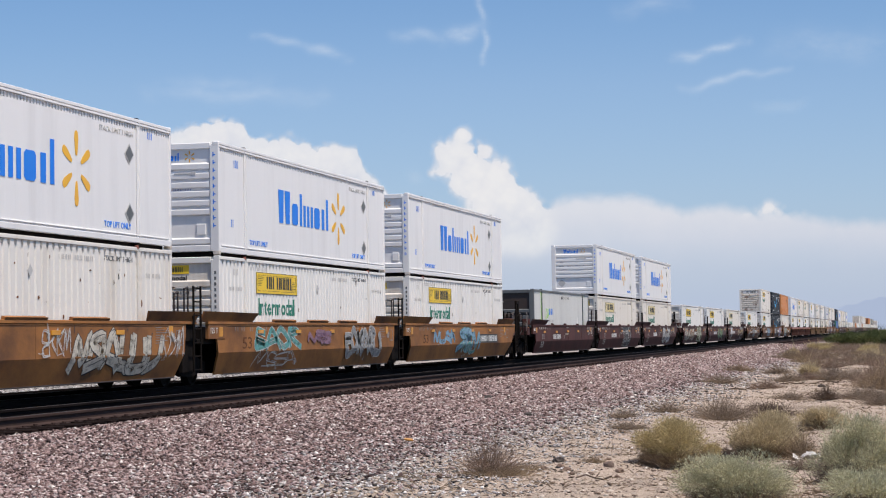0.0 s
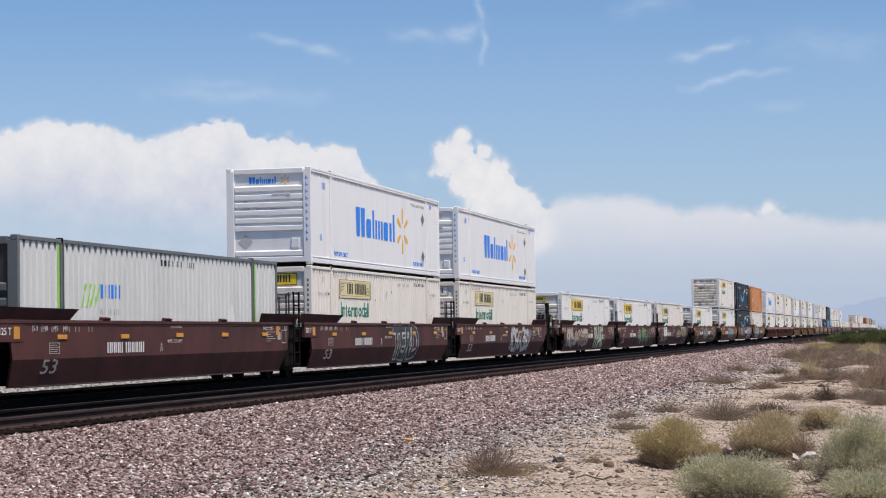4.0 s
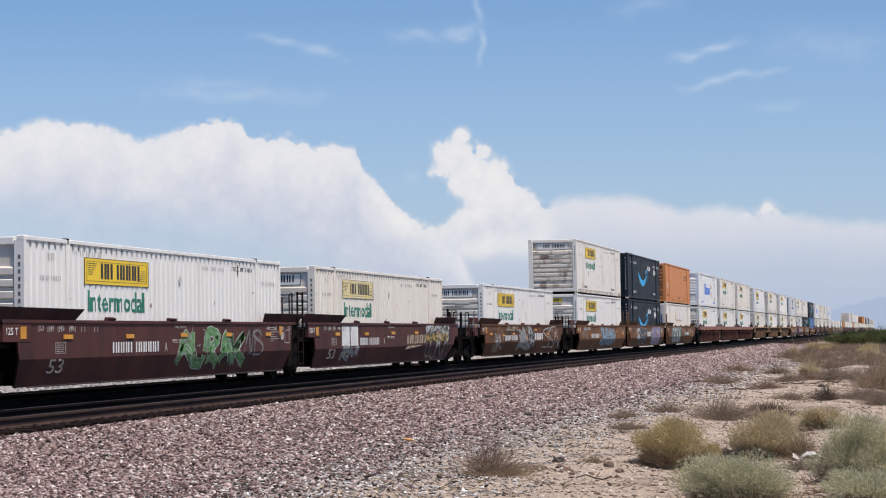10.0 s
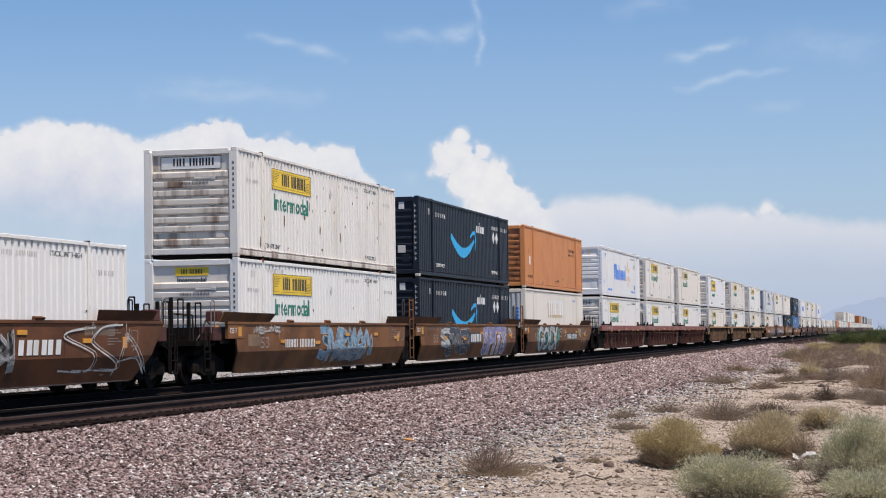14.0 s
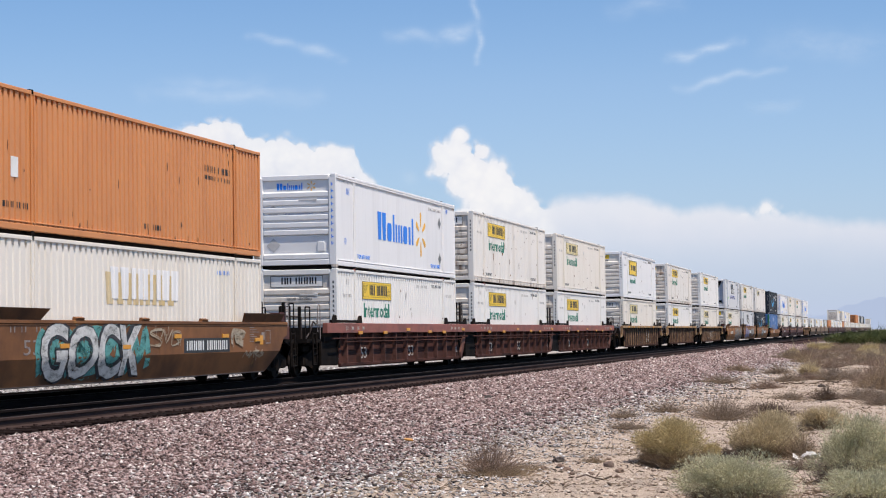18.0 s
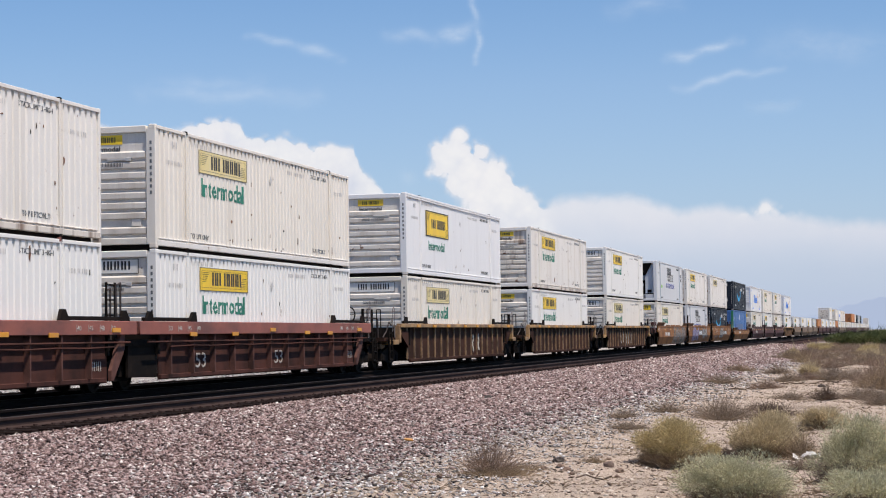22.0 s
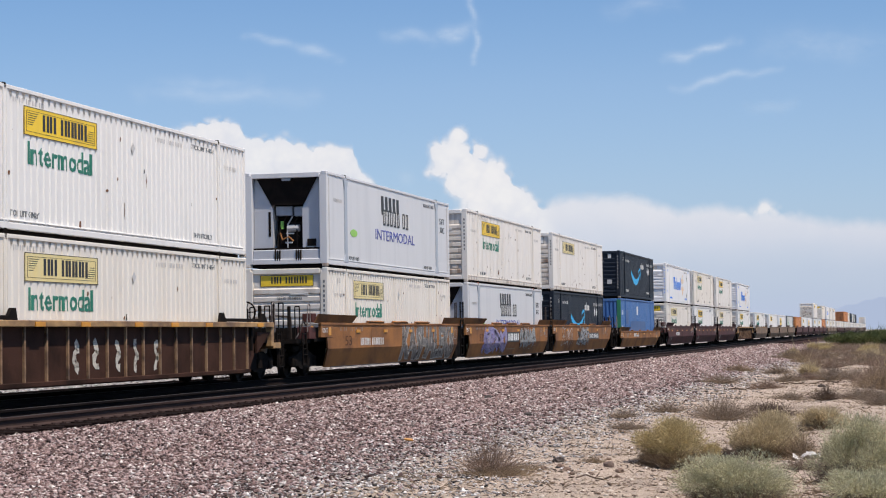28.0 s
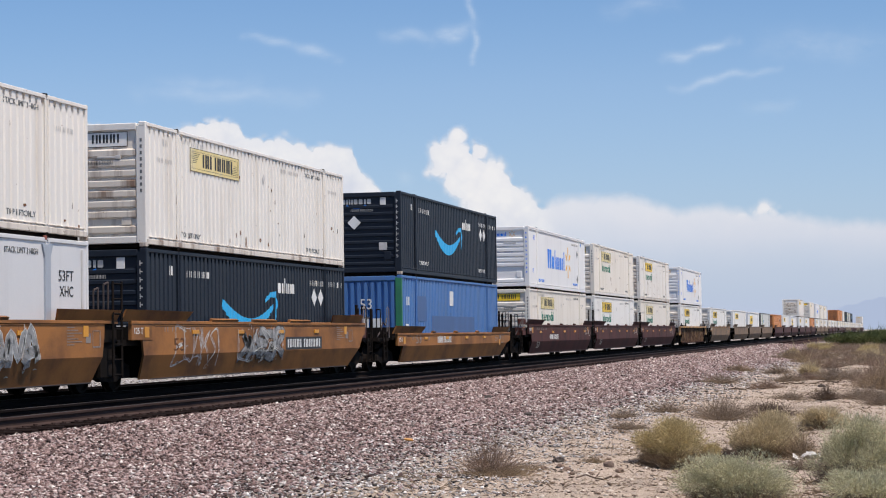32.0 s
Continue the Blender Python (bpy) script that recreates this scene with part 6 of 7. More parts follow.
# ---- the train ----
SINGLE = 0.36
TRAIN = [
    # style of car, then place along the train and the containers, lower and upper, of each well
    ("orange", (27.18, "worn_sign", "blue_word"), (46.6, "white_sign", "blue_word"), (66.0, "white_sign", "blue_word")),
    ("brown", (89.45, "grey", ""), (108.8, "cream_sign", "blue_word"), (128.15, "faded_sign", "blue_word")),
    ("brown", (151.5, "white_sign", ""), (170.9, "white_sign", ""), (190.3, "faded_sign", "")),
    ("umber", (213.8, "board_sign", "")),
    ("ochre", (237.4, "white_sign", "worn_sign"), (256.85, "navy", "navy"), (276.78, "relief_word", "orange")),
    ("red_rib", (300.1, "board_sign", "blue_word"), (319.55, "white_sign", "worn_sign"), (338.85, "board_sign", "mellow_sign")),
    ("tan_rib", (362.2, "faded_sign", "smooth_sign")),
    ("tan_rib", (385.5, "white_sign", "streaked_sign")),
    ("tan_rib", (408.9, "faded_sign", "board_sign")),
    ("orange", (432.45, "cream_sign", "reefer"), (451.72, "reefer", "streaked_sign"), (471.1, "navy", "plain_sign")),
    ("low", (494.3, "blue", "navy")),
    ("brown", (517.8, "cream_sign", "blue_word"), (537.1, "white_sign", "cream_sign"), (556.5, "cream_sign", "worn_sign")),
    ("tan_rib", (579.8, "white_sign", "blue_word")),
    ("tan", (603.2, "white_sign", "")),
    ("tan", (626.8, "white_sign", ""), (646.2, "smooth_sign", ""), (665.6, "grey", "")),
    ("brown", (689.0, "orange", ""), (708.4, "white_sign", ""), (727.8, "smooth_sign", "")),
    ("brown", (751.4, "white_sign", "worn_sign"), (770.8, "white_sign", ""), (790.2, "orange", "cream_sign")),
    ("tan", (813.6, "white_sign", "blue_word"), (833.0, "cream_sign", "cream_sign"), (852.4, "white_sign", "worn_sign")),
    ("brown", (876.6, "cream_sign", ""), (896.0, "white_sign", ""), (915.4, "cream_sign", "")),
    ("brown", (941.0, "white_sign", "orange"), (960.4, "white_sign", "orange"), (979.8, "cream_sign", "worn_sign")),
    ("tan", (1004.0, "white_sign", "navy"), (1023.4, "white_sign", "grey"), (1042.8, "cream_sign", "grey")),
    ("brown", (1066.2, "white_sign", "navy"), (1085.6, "cream_sign", ""), (1105.0, "white_sign", "")),
    ("tan", (1128.4, "white_sign", ""), (1147.8, "white_sign", ""), (1167.2, "cream_sign", "")),
    ("brown", (1190.6, "white_sign", ""), (1210.0, "cream_sign", ""), (1229.4, "white_sign", "smooth_sign")),
]
SPEED, SLOWING = 13.611, 0.01206


def gone(t):
    """How far the train has run after t seconds."""
    return SPEED * t - SLOWING * t * t / 2


MOVERS = []
PROTO = {}
WELLS = {}
for style, *wells in TRAIN:
    start = START[0] = wells[0][0]
    car, bodies = well_car(style, [w[0] - start for w in wells], start < 620)
    MOVERS.append((car, start, 0.0))
    for (q, low, up), body in zip(wells, bodies):
        WELLS[round(q)] = body
        for kind, z in ((low, SINGLE), (up, SINGLE + HIGH)):
            if not kind:
                continue
            key = (kind, q > 615)
            if key not in PROTO:
                LIGHT[0] = q > 615
                box = PROTO[key] = container(kind)
                LIGHT[0] = False
                box.matrix_basis = pose(0, q, z)
            else:
                box = copy_thing(PROTO[key], pose(0, q, z))
            MOVERS.append((box, q, z))
    car.matrix_basis = pose(0, start, 0)
    if style in ("tan_rib", "red_rib") and start < 420:
        brake_gear(car, wells[-1][0] - start + 17.2, 1.85, False)
    if start in (89.45, 151.5):
        brake_stand(car, -1.65)
    if start == 237.4:
        brake_gear(car, wells[-1][0] - start + 17.2)

M["spray_white"], M["spray_black"] = spray("white", (0.62, 0.62, 0.60)), spray("black", (0.03, 0.03, 0.035))
M["spray_ash"] = spray("ash", (0.44, 0.41, 0.37))
M["spray_chalk"], M["spray_smoke"] = spray("chalk", (0.62, 0.57, 0.48)), spray("smoke", (0.19, 0.17, 0.155))
M["spray_grey"], M["spray_teal"] = spray("grey", (0.30, 0.30, 0.30)), spray("teal", (0.10, 0.33, 0.31))
M["spray_violet"], M["spray_navy"] = spray("violet", (0.31, 0.27, 0.50)), spray("navy", (0.035, 0.045, 0.075))
M["spray_blue"], M["spray_green"] = spray("blue", (0.22, 0.38, 0.52)), spray("green", (0.13, 0.30, 0.10))
M["spray_gold"], M["spray_red"] = spray("gold", (0.55, 0.36, 0.07)), spray("red", (0.36, 0.09, 0.06))
M["spray_sand"], M["spray_pink"] = spray("sand", (0.42, 0.34, 0.24)), spray("mauve", (0.26, 0.14, 0.20))
# well, from, to, low, high, shapes, fill, outline
TAGS = [
    (27, 10.1, 14.9, 0.34, 1.47, 6, "chalk", "black"), (27, 8.6, 9.9, 0.8, 1.4, 4, "", "white"), (27, 15.1, 16.3, 0.7, 1.45, 3, "", "white"),
    (47, 2.2, 6.0, 0.74, 1.52, 4, "teal", "white"), (47, 2.3, 5.9, 0.36, 0.80, 4, "", "white"), (47, 7.0, 9.0, 0.95, 1.35, 3, "pink", "pink"), (47, 10.6, 14.5, 0.45, 1.48, 6, "grey", "white"),
    (66, 2.9, 6.1, 0.8, 1.4, 4, "blue", "blue"), (66, 7.0, 10.4, 0.4, 1.48, 3, "blue", "teal"), (66, 7.6, 9.8, 0.36, 0.9, 3, "teal", "white"),
    (128, 9.1, 13.2, 0.34, 1.48, 8, "white", "grey"), (128, 13.3, 14.4, 0.9, 1.3, 3, "", "grey"),
    (152, 0.4, 6.6, 0.35, 1.45, 5, "chalk", "sand"), (152, 3.5, 6.6, 0.5, 1.2, 4, "sand", "red"), (152, 12.2, 12.9, 0.5, 1.1, 2, "", "sand"),
    (171, 7.9, 12.5, 0.36, 1.48, 5, "green", "white"), (171, 12.6, 14.0, 0.6, 1.4, 2, "", "grey"), (190, 2.1, 3.9, 0.36, 0.9, 2, "grey", "white"), (190, 12.8, 16.1, 1.16, 1.54, 9, "white", "white"), (190, 12.8, 16.1, 0.86, 1.2, 9, "gold", "gold"), (190, 12.7, 16.2, 0.34, 1.5, 5, "", "white"), (190, 12.8, 16.1, 0.5, 1.45, 5, "", "black"),
    (214, 1.2, 2.9, 0.5, 1.3, 3, "", "white"), (214, 6.4, 9.9, 0.38, 1.48, 5, "grey", "white"), (214, 12.5, 16.4, 0.36, 1.5, 3, "", "white"), (214, 3.4, 6.0, 1.26, 1.48, 8, "", "sand"),
    (237, 6.6, 12.3, 0.42, 1.5, 6, "blue", "white"), (237, 7.4, 11.6, 0.36, 0.85, 3, "grey", "blue"), (237, 0.6, 2.8, 1.25, 1.45, 5, "", "white"),
    (257, 3.5, 7.3, 0.34, 1.5, 5, "navy", "white"), (257, 2.6, 3.6, 0.5, 1.45, 1, "white", "black"), 
    (277, 1.7, 7.5, 0.34, 1.5, 7, "teal", "teal"), (277, 7.8, 9.6, 0.95, 1.4, 3, "", "sand"), (277, 13.1, 14.0, 0.85, 1.42, 1, "sand", "sand"), (277, 14.2, 15.6, 0.6, 0.82, 4, "", "sand"),
    (452, 2.0, 6.6, 0.30, 1.52, 6, "violet", "violet"), (452, 2.2, 6.4, 0.40, 1.46, 4, "violet", "ash"), (452, 9.5, 13.2, 0.45, 1.48, 6, "grey", "white"),
    (471, 1.3, 4.2, 0.45, 1.45, 5, "", "white"), (471, 5.9, 9.4, 0.45, 1.48, 5, "grey", "black"), (471, 5.9, 9.4, 0.5, 1.48, 4, "", "white"),
]
SEEN = {}
for i, (w, a, b, z0, z1, n, fill, line) in enumerate(TAGS):
    SEEN[w] = SEEN.get(w, -1) + 1
    graffiti(WELLS[w], a, b, z0, z1, n, M["spray_" + fill] if fill else None, M["spray_" + line], 900 + i, width=0.022 if line == "white" else 0.026, layer=SEEN[w])
sprayed_word(WELLS[257], "SPITS", 9.7, 14.5, 0.30, 1.53, M["spray_violet"], M["spray_white"], 0.006)
sprayed_word(WELLS[432], "KASHALEKS", 8.1, 15.9, 0.30, 1.54, M["spray_smoke"], M["spray_ash"], 0.006, 0.05)
sprayed_word(WELLS[277], "GOCK", 1.95, 7.35, 0.30, 1.54, M["spray_white"], M["spray_black"], 0.016, 0.05)
sprayed_word(WELLS[109], "TERD", 8.5, 12.0, 0.32, 1.54, M["spray_black"], M["spray_white"], 0.006, 0.04)
sprayed_word(WELLS[152], "PHAE", 8.9, 12.1, 0.32, 1.54, M["spray_chalk"], M["spray_green"], 0.03, 0.05)
part("lettering", word("BRIE", M["spray_white"], 0.62, 0.24), None, WELLS[257], "sprayed white lettering", pose(1.483, 14.95, 1.17))
# painted-over panels and stencilled number rows
for w, y, width, on_black in ((66, 10.7, 3.2, 1), (89, 3.9, 2.1, 0), (109, 3.9, 2.0, 0), (128, 3.9, 1.9, 0), (152, 6.9, 1.7, 0), (171, 3.9, 2.7, 0), (190, 4.1, 2.3, 0), (214, 3.4, 2.8, 0), (237, 3.3, 2.8, 0), (277, 10.0, 2.9, 1), (432, 2.9, 2.8, 0), (471, 9.8, 3.1, 1), (518, 4.0, 2.4, 0), (494, 4.4, 2.2, 0)):
    if on_black:
        part("number_panel", Shape().cbox(1.481, 1.484, y - 0.15, y + width + 0.15, 0.82, 1.17, 0.001), M["black"], WELLS[w], "black number panel")
    number_row(WELLS[w], y, 0.88, "HHHH HHHHH", width, 0.23, M["pale"], 1.4845 if on_black else 1.482)
for w, y, width, on_black in ((214, 10.2, 2.0, 0), (257, 7.4, 1.9, 1), (452, 6.9, 2.4, 1)):
    if on_black:
        part("mark_panel", Shape().cbox(1.487, 1.490, y - 0.1, y + width + 0.1, 0.82, 1.24, 0.001), M["black"], WELLS[w], "black panel")
    part("wordmark", bars("HHH", width, 0.30, strokes=2, slant=0.05, weight=0.34), M["pale"], WELLS[w], "striped white wordmark", pose(1.491, y, 0.88))
rng = random.Random(8)
for w, y0, n in ((409, 5.2, 5), (362, 10.3, 2)):
    for k in range(n):
        y = y0 + k * 1.12 - 0.1 * (k % 2)
        pts = [(1.336, y + 0.10 * math.sin(2.2 * a + k), 0.50 + 0.62 * a / 4.4 + 0.05 * math.sin(3 * a + k)) for a in np.linspace(0, 4.4, 10)]
        part("graffiti_line", ribbon(Shape(), pts, [0.20, 0.15, 0.12, 0.16, 0.22, 0.14, 0.12, 0.16, 0.2, 0.15], 0.0, 0.0), M["spray_chalk"], WELLS[w], "sprayed outlines")
part("wordmark", bars("HHHH", 2.75, 0.30, slant=0.1, weight=0.34).slab([(-0.3, -0.2), (2.3, -0.07), (0.3, -0.07)], 0, 0.004), M["spray_sand"], WELLS[190], "tan wordmark", pose(1.482, 9.95, 0.88))
for y in (2.1, 3.05):
    part("paint_patch", Shape().cbox(1.4805, 1.483, y, y + 0.85, 0.87, 1.49, 0.001), M["pale"], WELLS[190], "white painted patch")
for w, y, z, wd, h in ((214, 0.9, 0.40, 1.2, 0.35), (214, 8.0, 1.28, 1.2, 0.2), (214, 13.4, 1.26, 1.6, 0.22), (432, 0.9, 1.1, 1.4, 0.35), (47, 8.2, 0.9, 2.2, 0.55), (452, 7.0, 0.5, 2.0, 0.35), (237, 0.2, 0.95, 1.0, 0.3)):
    patch = Shape().add([(side_x(b) + 0.002, a, b) for a, b in ((y, z), (y + wd, z), (y + wd, z + h), (y, z + h))], [(0, 1, 2, 3)])
    part("paint_patch", patch, M["w_orange" if w in (47, 432) else "w_tan"], WELLS[w], "lighter touched-up patch")


def motions():
    for thing, q, z in MOVERS:
        walk(thing, [(t, pose(0, q - gone(t), z)) for t in (0, 4, 8, 12, 16, 20, 24, 28, 32)])
    # every wheelset rolls alike: one set of keys serves them all
    first = WHEELS[0]
    n = 840
    walk(first, [(32 * i / n, pose(0, 0, 0, math.degrees(gone(32 * i / n) / 0.42))) for i in range(n + 1)])
    for w in WHEELS[1:]:
        w.rotation_mode = "QUATERNION"
        w.animation_data_create()
        w.animation_data.action = first.animation_data.action
        w.animation_data.action_slot = first.animation_data.action_slot
    walk(cumulus, [(0.0, CUMULUS_AT), (32.0, CUMULUS_AT @ pose(-11.0, 0, 0))])
    walk(cirrus, [(0.0, CIRRUS_AT), (32.0, CIRRUS_AT @ pose(-23.0, 0, 0))])


# ---- shrubs ----
def leaf_mat(name, a, b, rough=0.75):
    m = surf(name, a, b, (4, 4, 4), 0.35, 0.65, rough, grain=25, bump=0, vary=0.25, grey=0.15, island=True, gloss=0.2)
    # thin leaves and stems let some light through
    N, K = m.node_tree.nodes, m.node_tree.links.new
    bs = N["Principled BSDF"]
    tl, ms = N.new("ShaderNodeBsdfTranslucent"), N.new("ShaderNodeMixShader")
    K(bs.inputs["Base Color"].links[0].from_socket, tl.inputs[0])
    ms.inputs[0].default_value = 0.42
    K(bs.outputs[0], ms.inputs[1])
    K(tl.outputs[0], ms.inputs[2])
    K(ms.outputs[0], N["Material Output"].inputs[0])
    return m


L_SAGE = leaf_mat("sage_leaves", (0.41, 0.40, 0.255), (0.57, 0.54, 0.37))
L_YELLOW = leaf_mat("yellow_green_leaves", (0.42, 0.335, 0.165), (0.58, 0.48, 0.27))
L_OLIVE = leaf_mat("olive_leaves", (0.46, 0.375, 0.225), (0.61, 0.51, 0.33))
L_GREEN = leaf_mat("green_leaves", (0.075, 0.095, 0.035), (0.13, 0.145, 0.06))
L_STRAW = leaf_mat("straw", (0.34, 0.255, 0.165), (0.25, 0.18, 0.12))
L_TWIG = leaf_mat("grey_twigs", (0.20, 0.15, 0.11), (0.33, 0.26, 0.195))
L_RED = leaf_mat("reddish_twigs", (0.22, 0.15, 0.11), (0.34, 0.25, 0.19))
L_DEAD = leaf_mat("dead_brush", (0.10, 0.07, 0.052), (0.19, 0.14, 0.105))


def blades(roots, dirs, lengths, widths, bend, rng):
    """Thin bent blades, three vertices a piece and a joint halfway: arrays of vertices and triangles."""
    n = len(roots)
    side = np.cross(dirs, rng.normal(size=(n, 3)))
    side /= np.linalg.norm(side, axis=1, keepdims=True) + 1e-9
    mid = roots + dirs * (lengths * 0.55)[:, None]
    tip = roots + dirs * lengths[:, None] + bend * lengths[:, None]
    w = widths[:, None]
    v = np.stack([roots - side * w, roots + side * w, mid - side * w * 0.8, mid + side * w * 0.8, tip], 1).reshape(-1, 3)
    f = np.array([(0, 1, 3), (0, 3, 2), (2, 3, 4)])[None] + (np.arange(n) * 5)[:, None, None]
    return v, f.reshape(-1, 3)


def shrub(name, label, x, y, w, h, leaves, seed, count=2600, leaf=0.10, twigs=90, dry=0.0, thin=0.0035, lift=0.5, d=None, clumps=11):
    """A low desert shrub: woody twigs from one base, and a crown of many fine leaves in uneven clumps."""
    rng = np.random.default_rng(seed)
    root = tagged(new(name), label, "shrub", "desert shrubs")
    z = float(level(np.array([x]), np.array([y]))[0])
    root.location = (x, y, z - 0.01)
    d = w * 0.9 if d is None else d
    # clump centres on and in a dome
    az = rng.uniform(0, 6.283, clumps)
    el = np.arccos(rng.uniform(-0.05, 1.0, clumps))
    rad = rng.uniform(0.45, 1.12, clumps)
    size = rng.uniform(0.09, 0.28, clumps)
    cen = np.stack([np.cos(az) * np.sin(el) * (0.5 - size) * w * rad, np.sin(az) * np.sin(el) * (0.5 - size) * d * rad, (0.26 + np.cos(el) * (0.74 - size * 1.25) * rad) * h], 1)
    # twigs
    k = rng.integers(0, clumps, twigs)
    ends = cen[k] + rng.normal(0, 0.10, (twigs, 3)) * (w, d, h)
    ends[:, 2] = np.abs(ends[:, 2])
    ln = np.linalg.norm(ends, axis=1)
    v, f = blades(rng.normal(0, 0.03, (twigs, 3)) * (1, 1, 0.1), ends / ln[:, None], ln, np.full(twigs, 0.006), rng.normal(0, 0.08, (twigs, 3)), rng)
    part("bare_wood", quick_mesh("bare_wood", v, f, L_TWIG), None, root, "bare grey twigs")
    # leaves
    k = rng.integers(0, clumps, count)
    off = rng.normal(0, 1, (count, 3))
    off /= np.linalg.norm(off, axis=1, keepdims=True)
    way = off.copy()
    off *= size[k][:, None] * rng.uniform(0.45, 1.10, (count, 1))
    p = cen[k] + off * (w, d, h * 1.25)
    p[:, 2] = np.where(p[:, 2] < 0.02, rng.random(count) * h * 0.35, p[:, 2])
    out = p / (np.linalg.norm(p, axis=1, keepdims=True) + 1e-6)
    dirs = way * 0.75 + out * 0.35 + rng.normal(0, 0.46, (count, 3)) + (0, 0, lift * 0.6)
    dirs /= np.linalg.norm(dirs, axis=1, keepdims=True)
    long = np.where(rng.random(count) < 0.03, rng.uniform(2.0, 4.5, count), 1.0)
    v, f = blades(p, dirs, leaf * rng.uniform(0.6, 1.5, count) * long, np.full(count, thin * 1.25) * rng.uniform(0.7, 1.3, count), rng.normal(0, 0.22, (count, 3)), rng)
    part("foliage", quick_mesh("foliage", v, f, leaves), None, root)
    # dry lower growth
    m = count // (9 if leaves is L_SAGE else 4)
    az = rng.uniform(0, 6.283, m)
    rr = rng.random(m) ** 0.5
    p = np.stack([np.cos(az) * rr * w * 0.30, np.sin(az) * rr * d * 0.30, rng.random(m) * h * 0.12], 1)
    dirs = np.stack([np.cos(az), np.sin(az), rng.uniform(0.3, 1.2, m)], 1) + rng.normal(0, 0.35, (m, 3))
    dirs /= np.linalg.norm(dirs, axis=1, keepdims=True)
    v, f = blades(p, dirs, h * rng.uniform(0.12, 0.4, m), np.full(m, thin * 0.9), rng.normal(0, 0.12, (m, 3)), rng)
    tagged(part("dry_growth", quick_mesh("dry_growth", v, f, L_TWIG if leaves is L_SAGE else L_STRAW), None, root, "dry brown lower stems"), kind="stuff")
    # dead dark wood round the foot; its dark colour also stands for the shade there
    m = 500
    az = rng.uniform(0, 6.283, m)
    rr = rng.uniform(0.2, 0.5, m)
    p = np.stack([np.cos(az) * rr * w, np.sin(az) * rr * d, rng.random(m) * 0.03], 1)
    dirs = np.stack([np.cos(az + rng.normal(0, 1.2, m)), np.sin(az + rng.normal(0, 1.2, m)), rng.uniform(0.0, 0.9, m)], 1)
    dirs /= np.linalg.norm(dirs, axis=1, keepdims=True)
    v, f = blades(p, dirs, h * rng.uniform(0.1, 0.36, m), np.full(m, thin * 1.3), rng.normal(0, 0.2, (m, 3)), rng)
    tagged(part("dead_wood", quick_mesh("dead_wood", v, f, L_DEAD), None, root, "dead dark twigs at the foot, doubling as shade"), kind="stuff")
    return root


def brush(name, label, x, y, w, h, mat, seed, count=220, thick=0.004):
    """A dry, nearly leafless plant of thin bent stems."""
    rng = np.random.default_rng(seed)
    root = tagged(new(name), label, "dry plant", "dry desert plants")
    root.location = (x, y, float(level(np.array([x]), np.array([y]))[0]) - 0.01)
    az = rng.uniform(0, 6.283, count)
    sp = rng.random(count) ** 0.6
    ends = np.stack([np.cos(az) * sp * w / 2, np.sin(az) * sp * w / 2, h * (1.05 - 0.75 * sp) * rng.uniform(0.35, 1.0, count)], 1)
    ln = np.linalg.norm(ends, axis=1)
    v, f = blades(rng.normal(0, 0.05, (count, 3)) * (w, w, 0.05), ends / ln[:, None], ln, np.full(count, thick), rng.normal(0, 0.16, (count, 3)), rng)
    part("dry_growth", quick_mesh("dry_growth", v, f, mat), None, root)
    m = count * 2
    k = rng.integers(0, count, m)
    s = rng.uniform(0.35, 0.95, m)
    p = ends[k] * s[:, None]
    dirs = rng.normal(0, 1, (m, 3)) * (1, 1, 0.6) + (0, 0, 0.35)
    dirs /= np.linalg.norm(dirs, axis=1, keepdims=True)
    v, f = blades(p, dirs, rng.uniform(0.08, 0.28, m) * h, np.full(m, thick * 0.6), rng.normal(0, 0.25, (m, 3)), rng)
    tagged(part("fine_growth", quick_mesh("fine_growth", v, f, mat), None, root), kind="stuff")
    return root


GREY_GREEN, YELLOW = "grey-green rounded desert shrub on sandy ground", "yellow-green dome-shaped desert shrub with bare lower twigs"
OLIVE = "olive-brown desert shrub with pale woody stems"
shrub("desert_shrub", YELLOW, 14.95, 27.0, 1.26, 0.71, L_YELLOW, 1, 26000, 0.030, 240, thin=0.003, clumps=22)
shrub("desert_shrub", OLIVE, 16.15, 28.6, 1.36, 0.69, L_OLIVE, 2, 16000, 0.045, 340, thin=0.003, clumps=16, lift=0.8)
shrub("desert_shrub", GREY_GREEN, 16.30, 21.0, 1.50, 0.62, L_SAGE, 3, 36000, 0.024, 200, thin=0.0026, clumps=30)
shrub("desert_shrub", GREY_GREEN, 17.54, 24.0, 1.46, 0.84, L_SAGE, 4, 32000, 0.032, 300, thin=0.0026, clumps=26, lift=0.8)
shrub("desert_shrub", OLIVE, 16.55, 36.0, 1.1, 0.50, L_OLIVE, 5, 7000, 0.06, 200, thin=0.0035, clumps=18)
shrub("desert_shrub", GREY_GREEN, 17.72, 20.2, 1.3, 0.34, L_SAGE, 6, 14000, 0.035, 120, thin=0.0026, clumps=18)
shrub("desert_shrub", OLIVE, 17.45, 31.5, 0.8, 0.42, L_OLIVE, 7, 5000, 0.06, 180, thin=0.003, clumps=14)
brush("dry_bush", "reddish-brown leafless bush with thin upright twigs", 12.95, 24.2, 1.15, 0.72, L_RED, 31, 230, 0.0045)
brush("grass_tuft", "flattened straw-coloured dry grass", 13.15, 24.0, 1.3, 0.2, L_STRAW, 51, 420, 0.003)
brush("dry_bush", "low brown dry bush", 12.4, 40.0, 0.9, 0.32, L_TWIG, 32, 240)
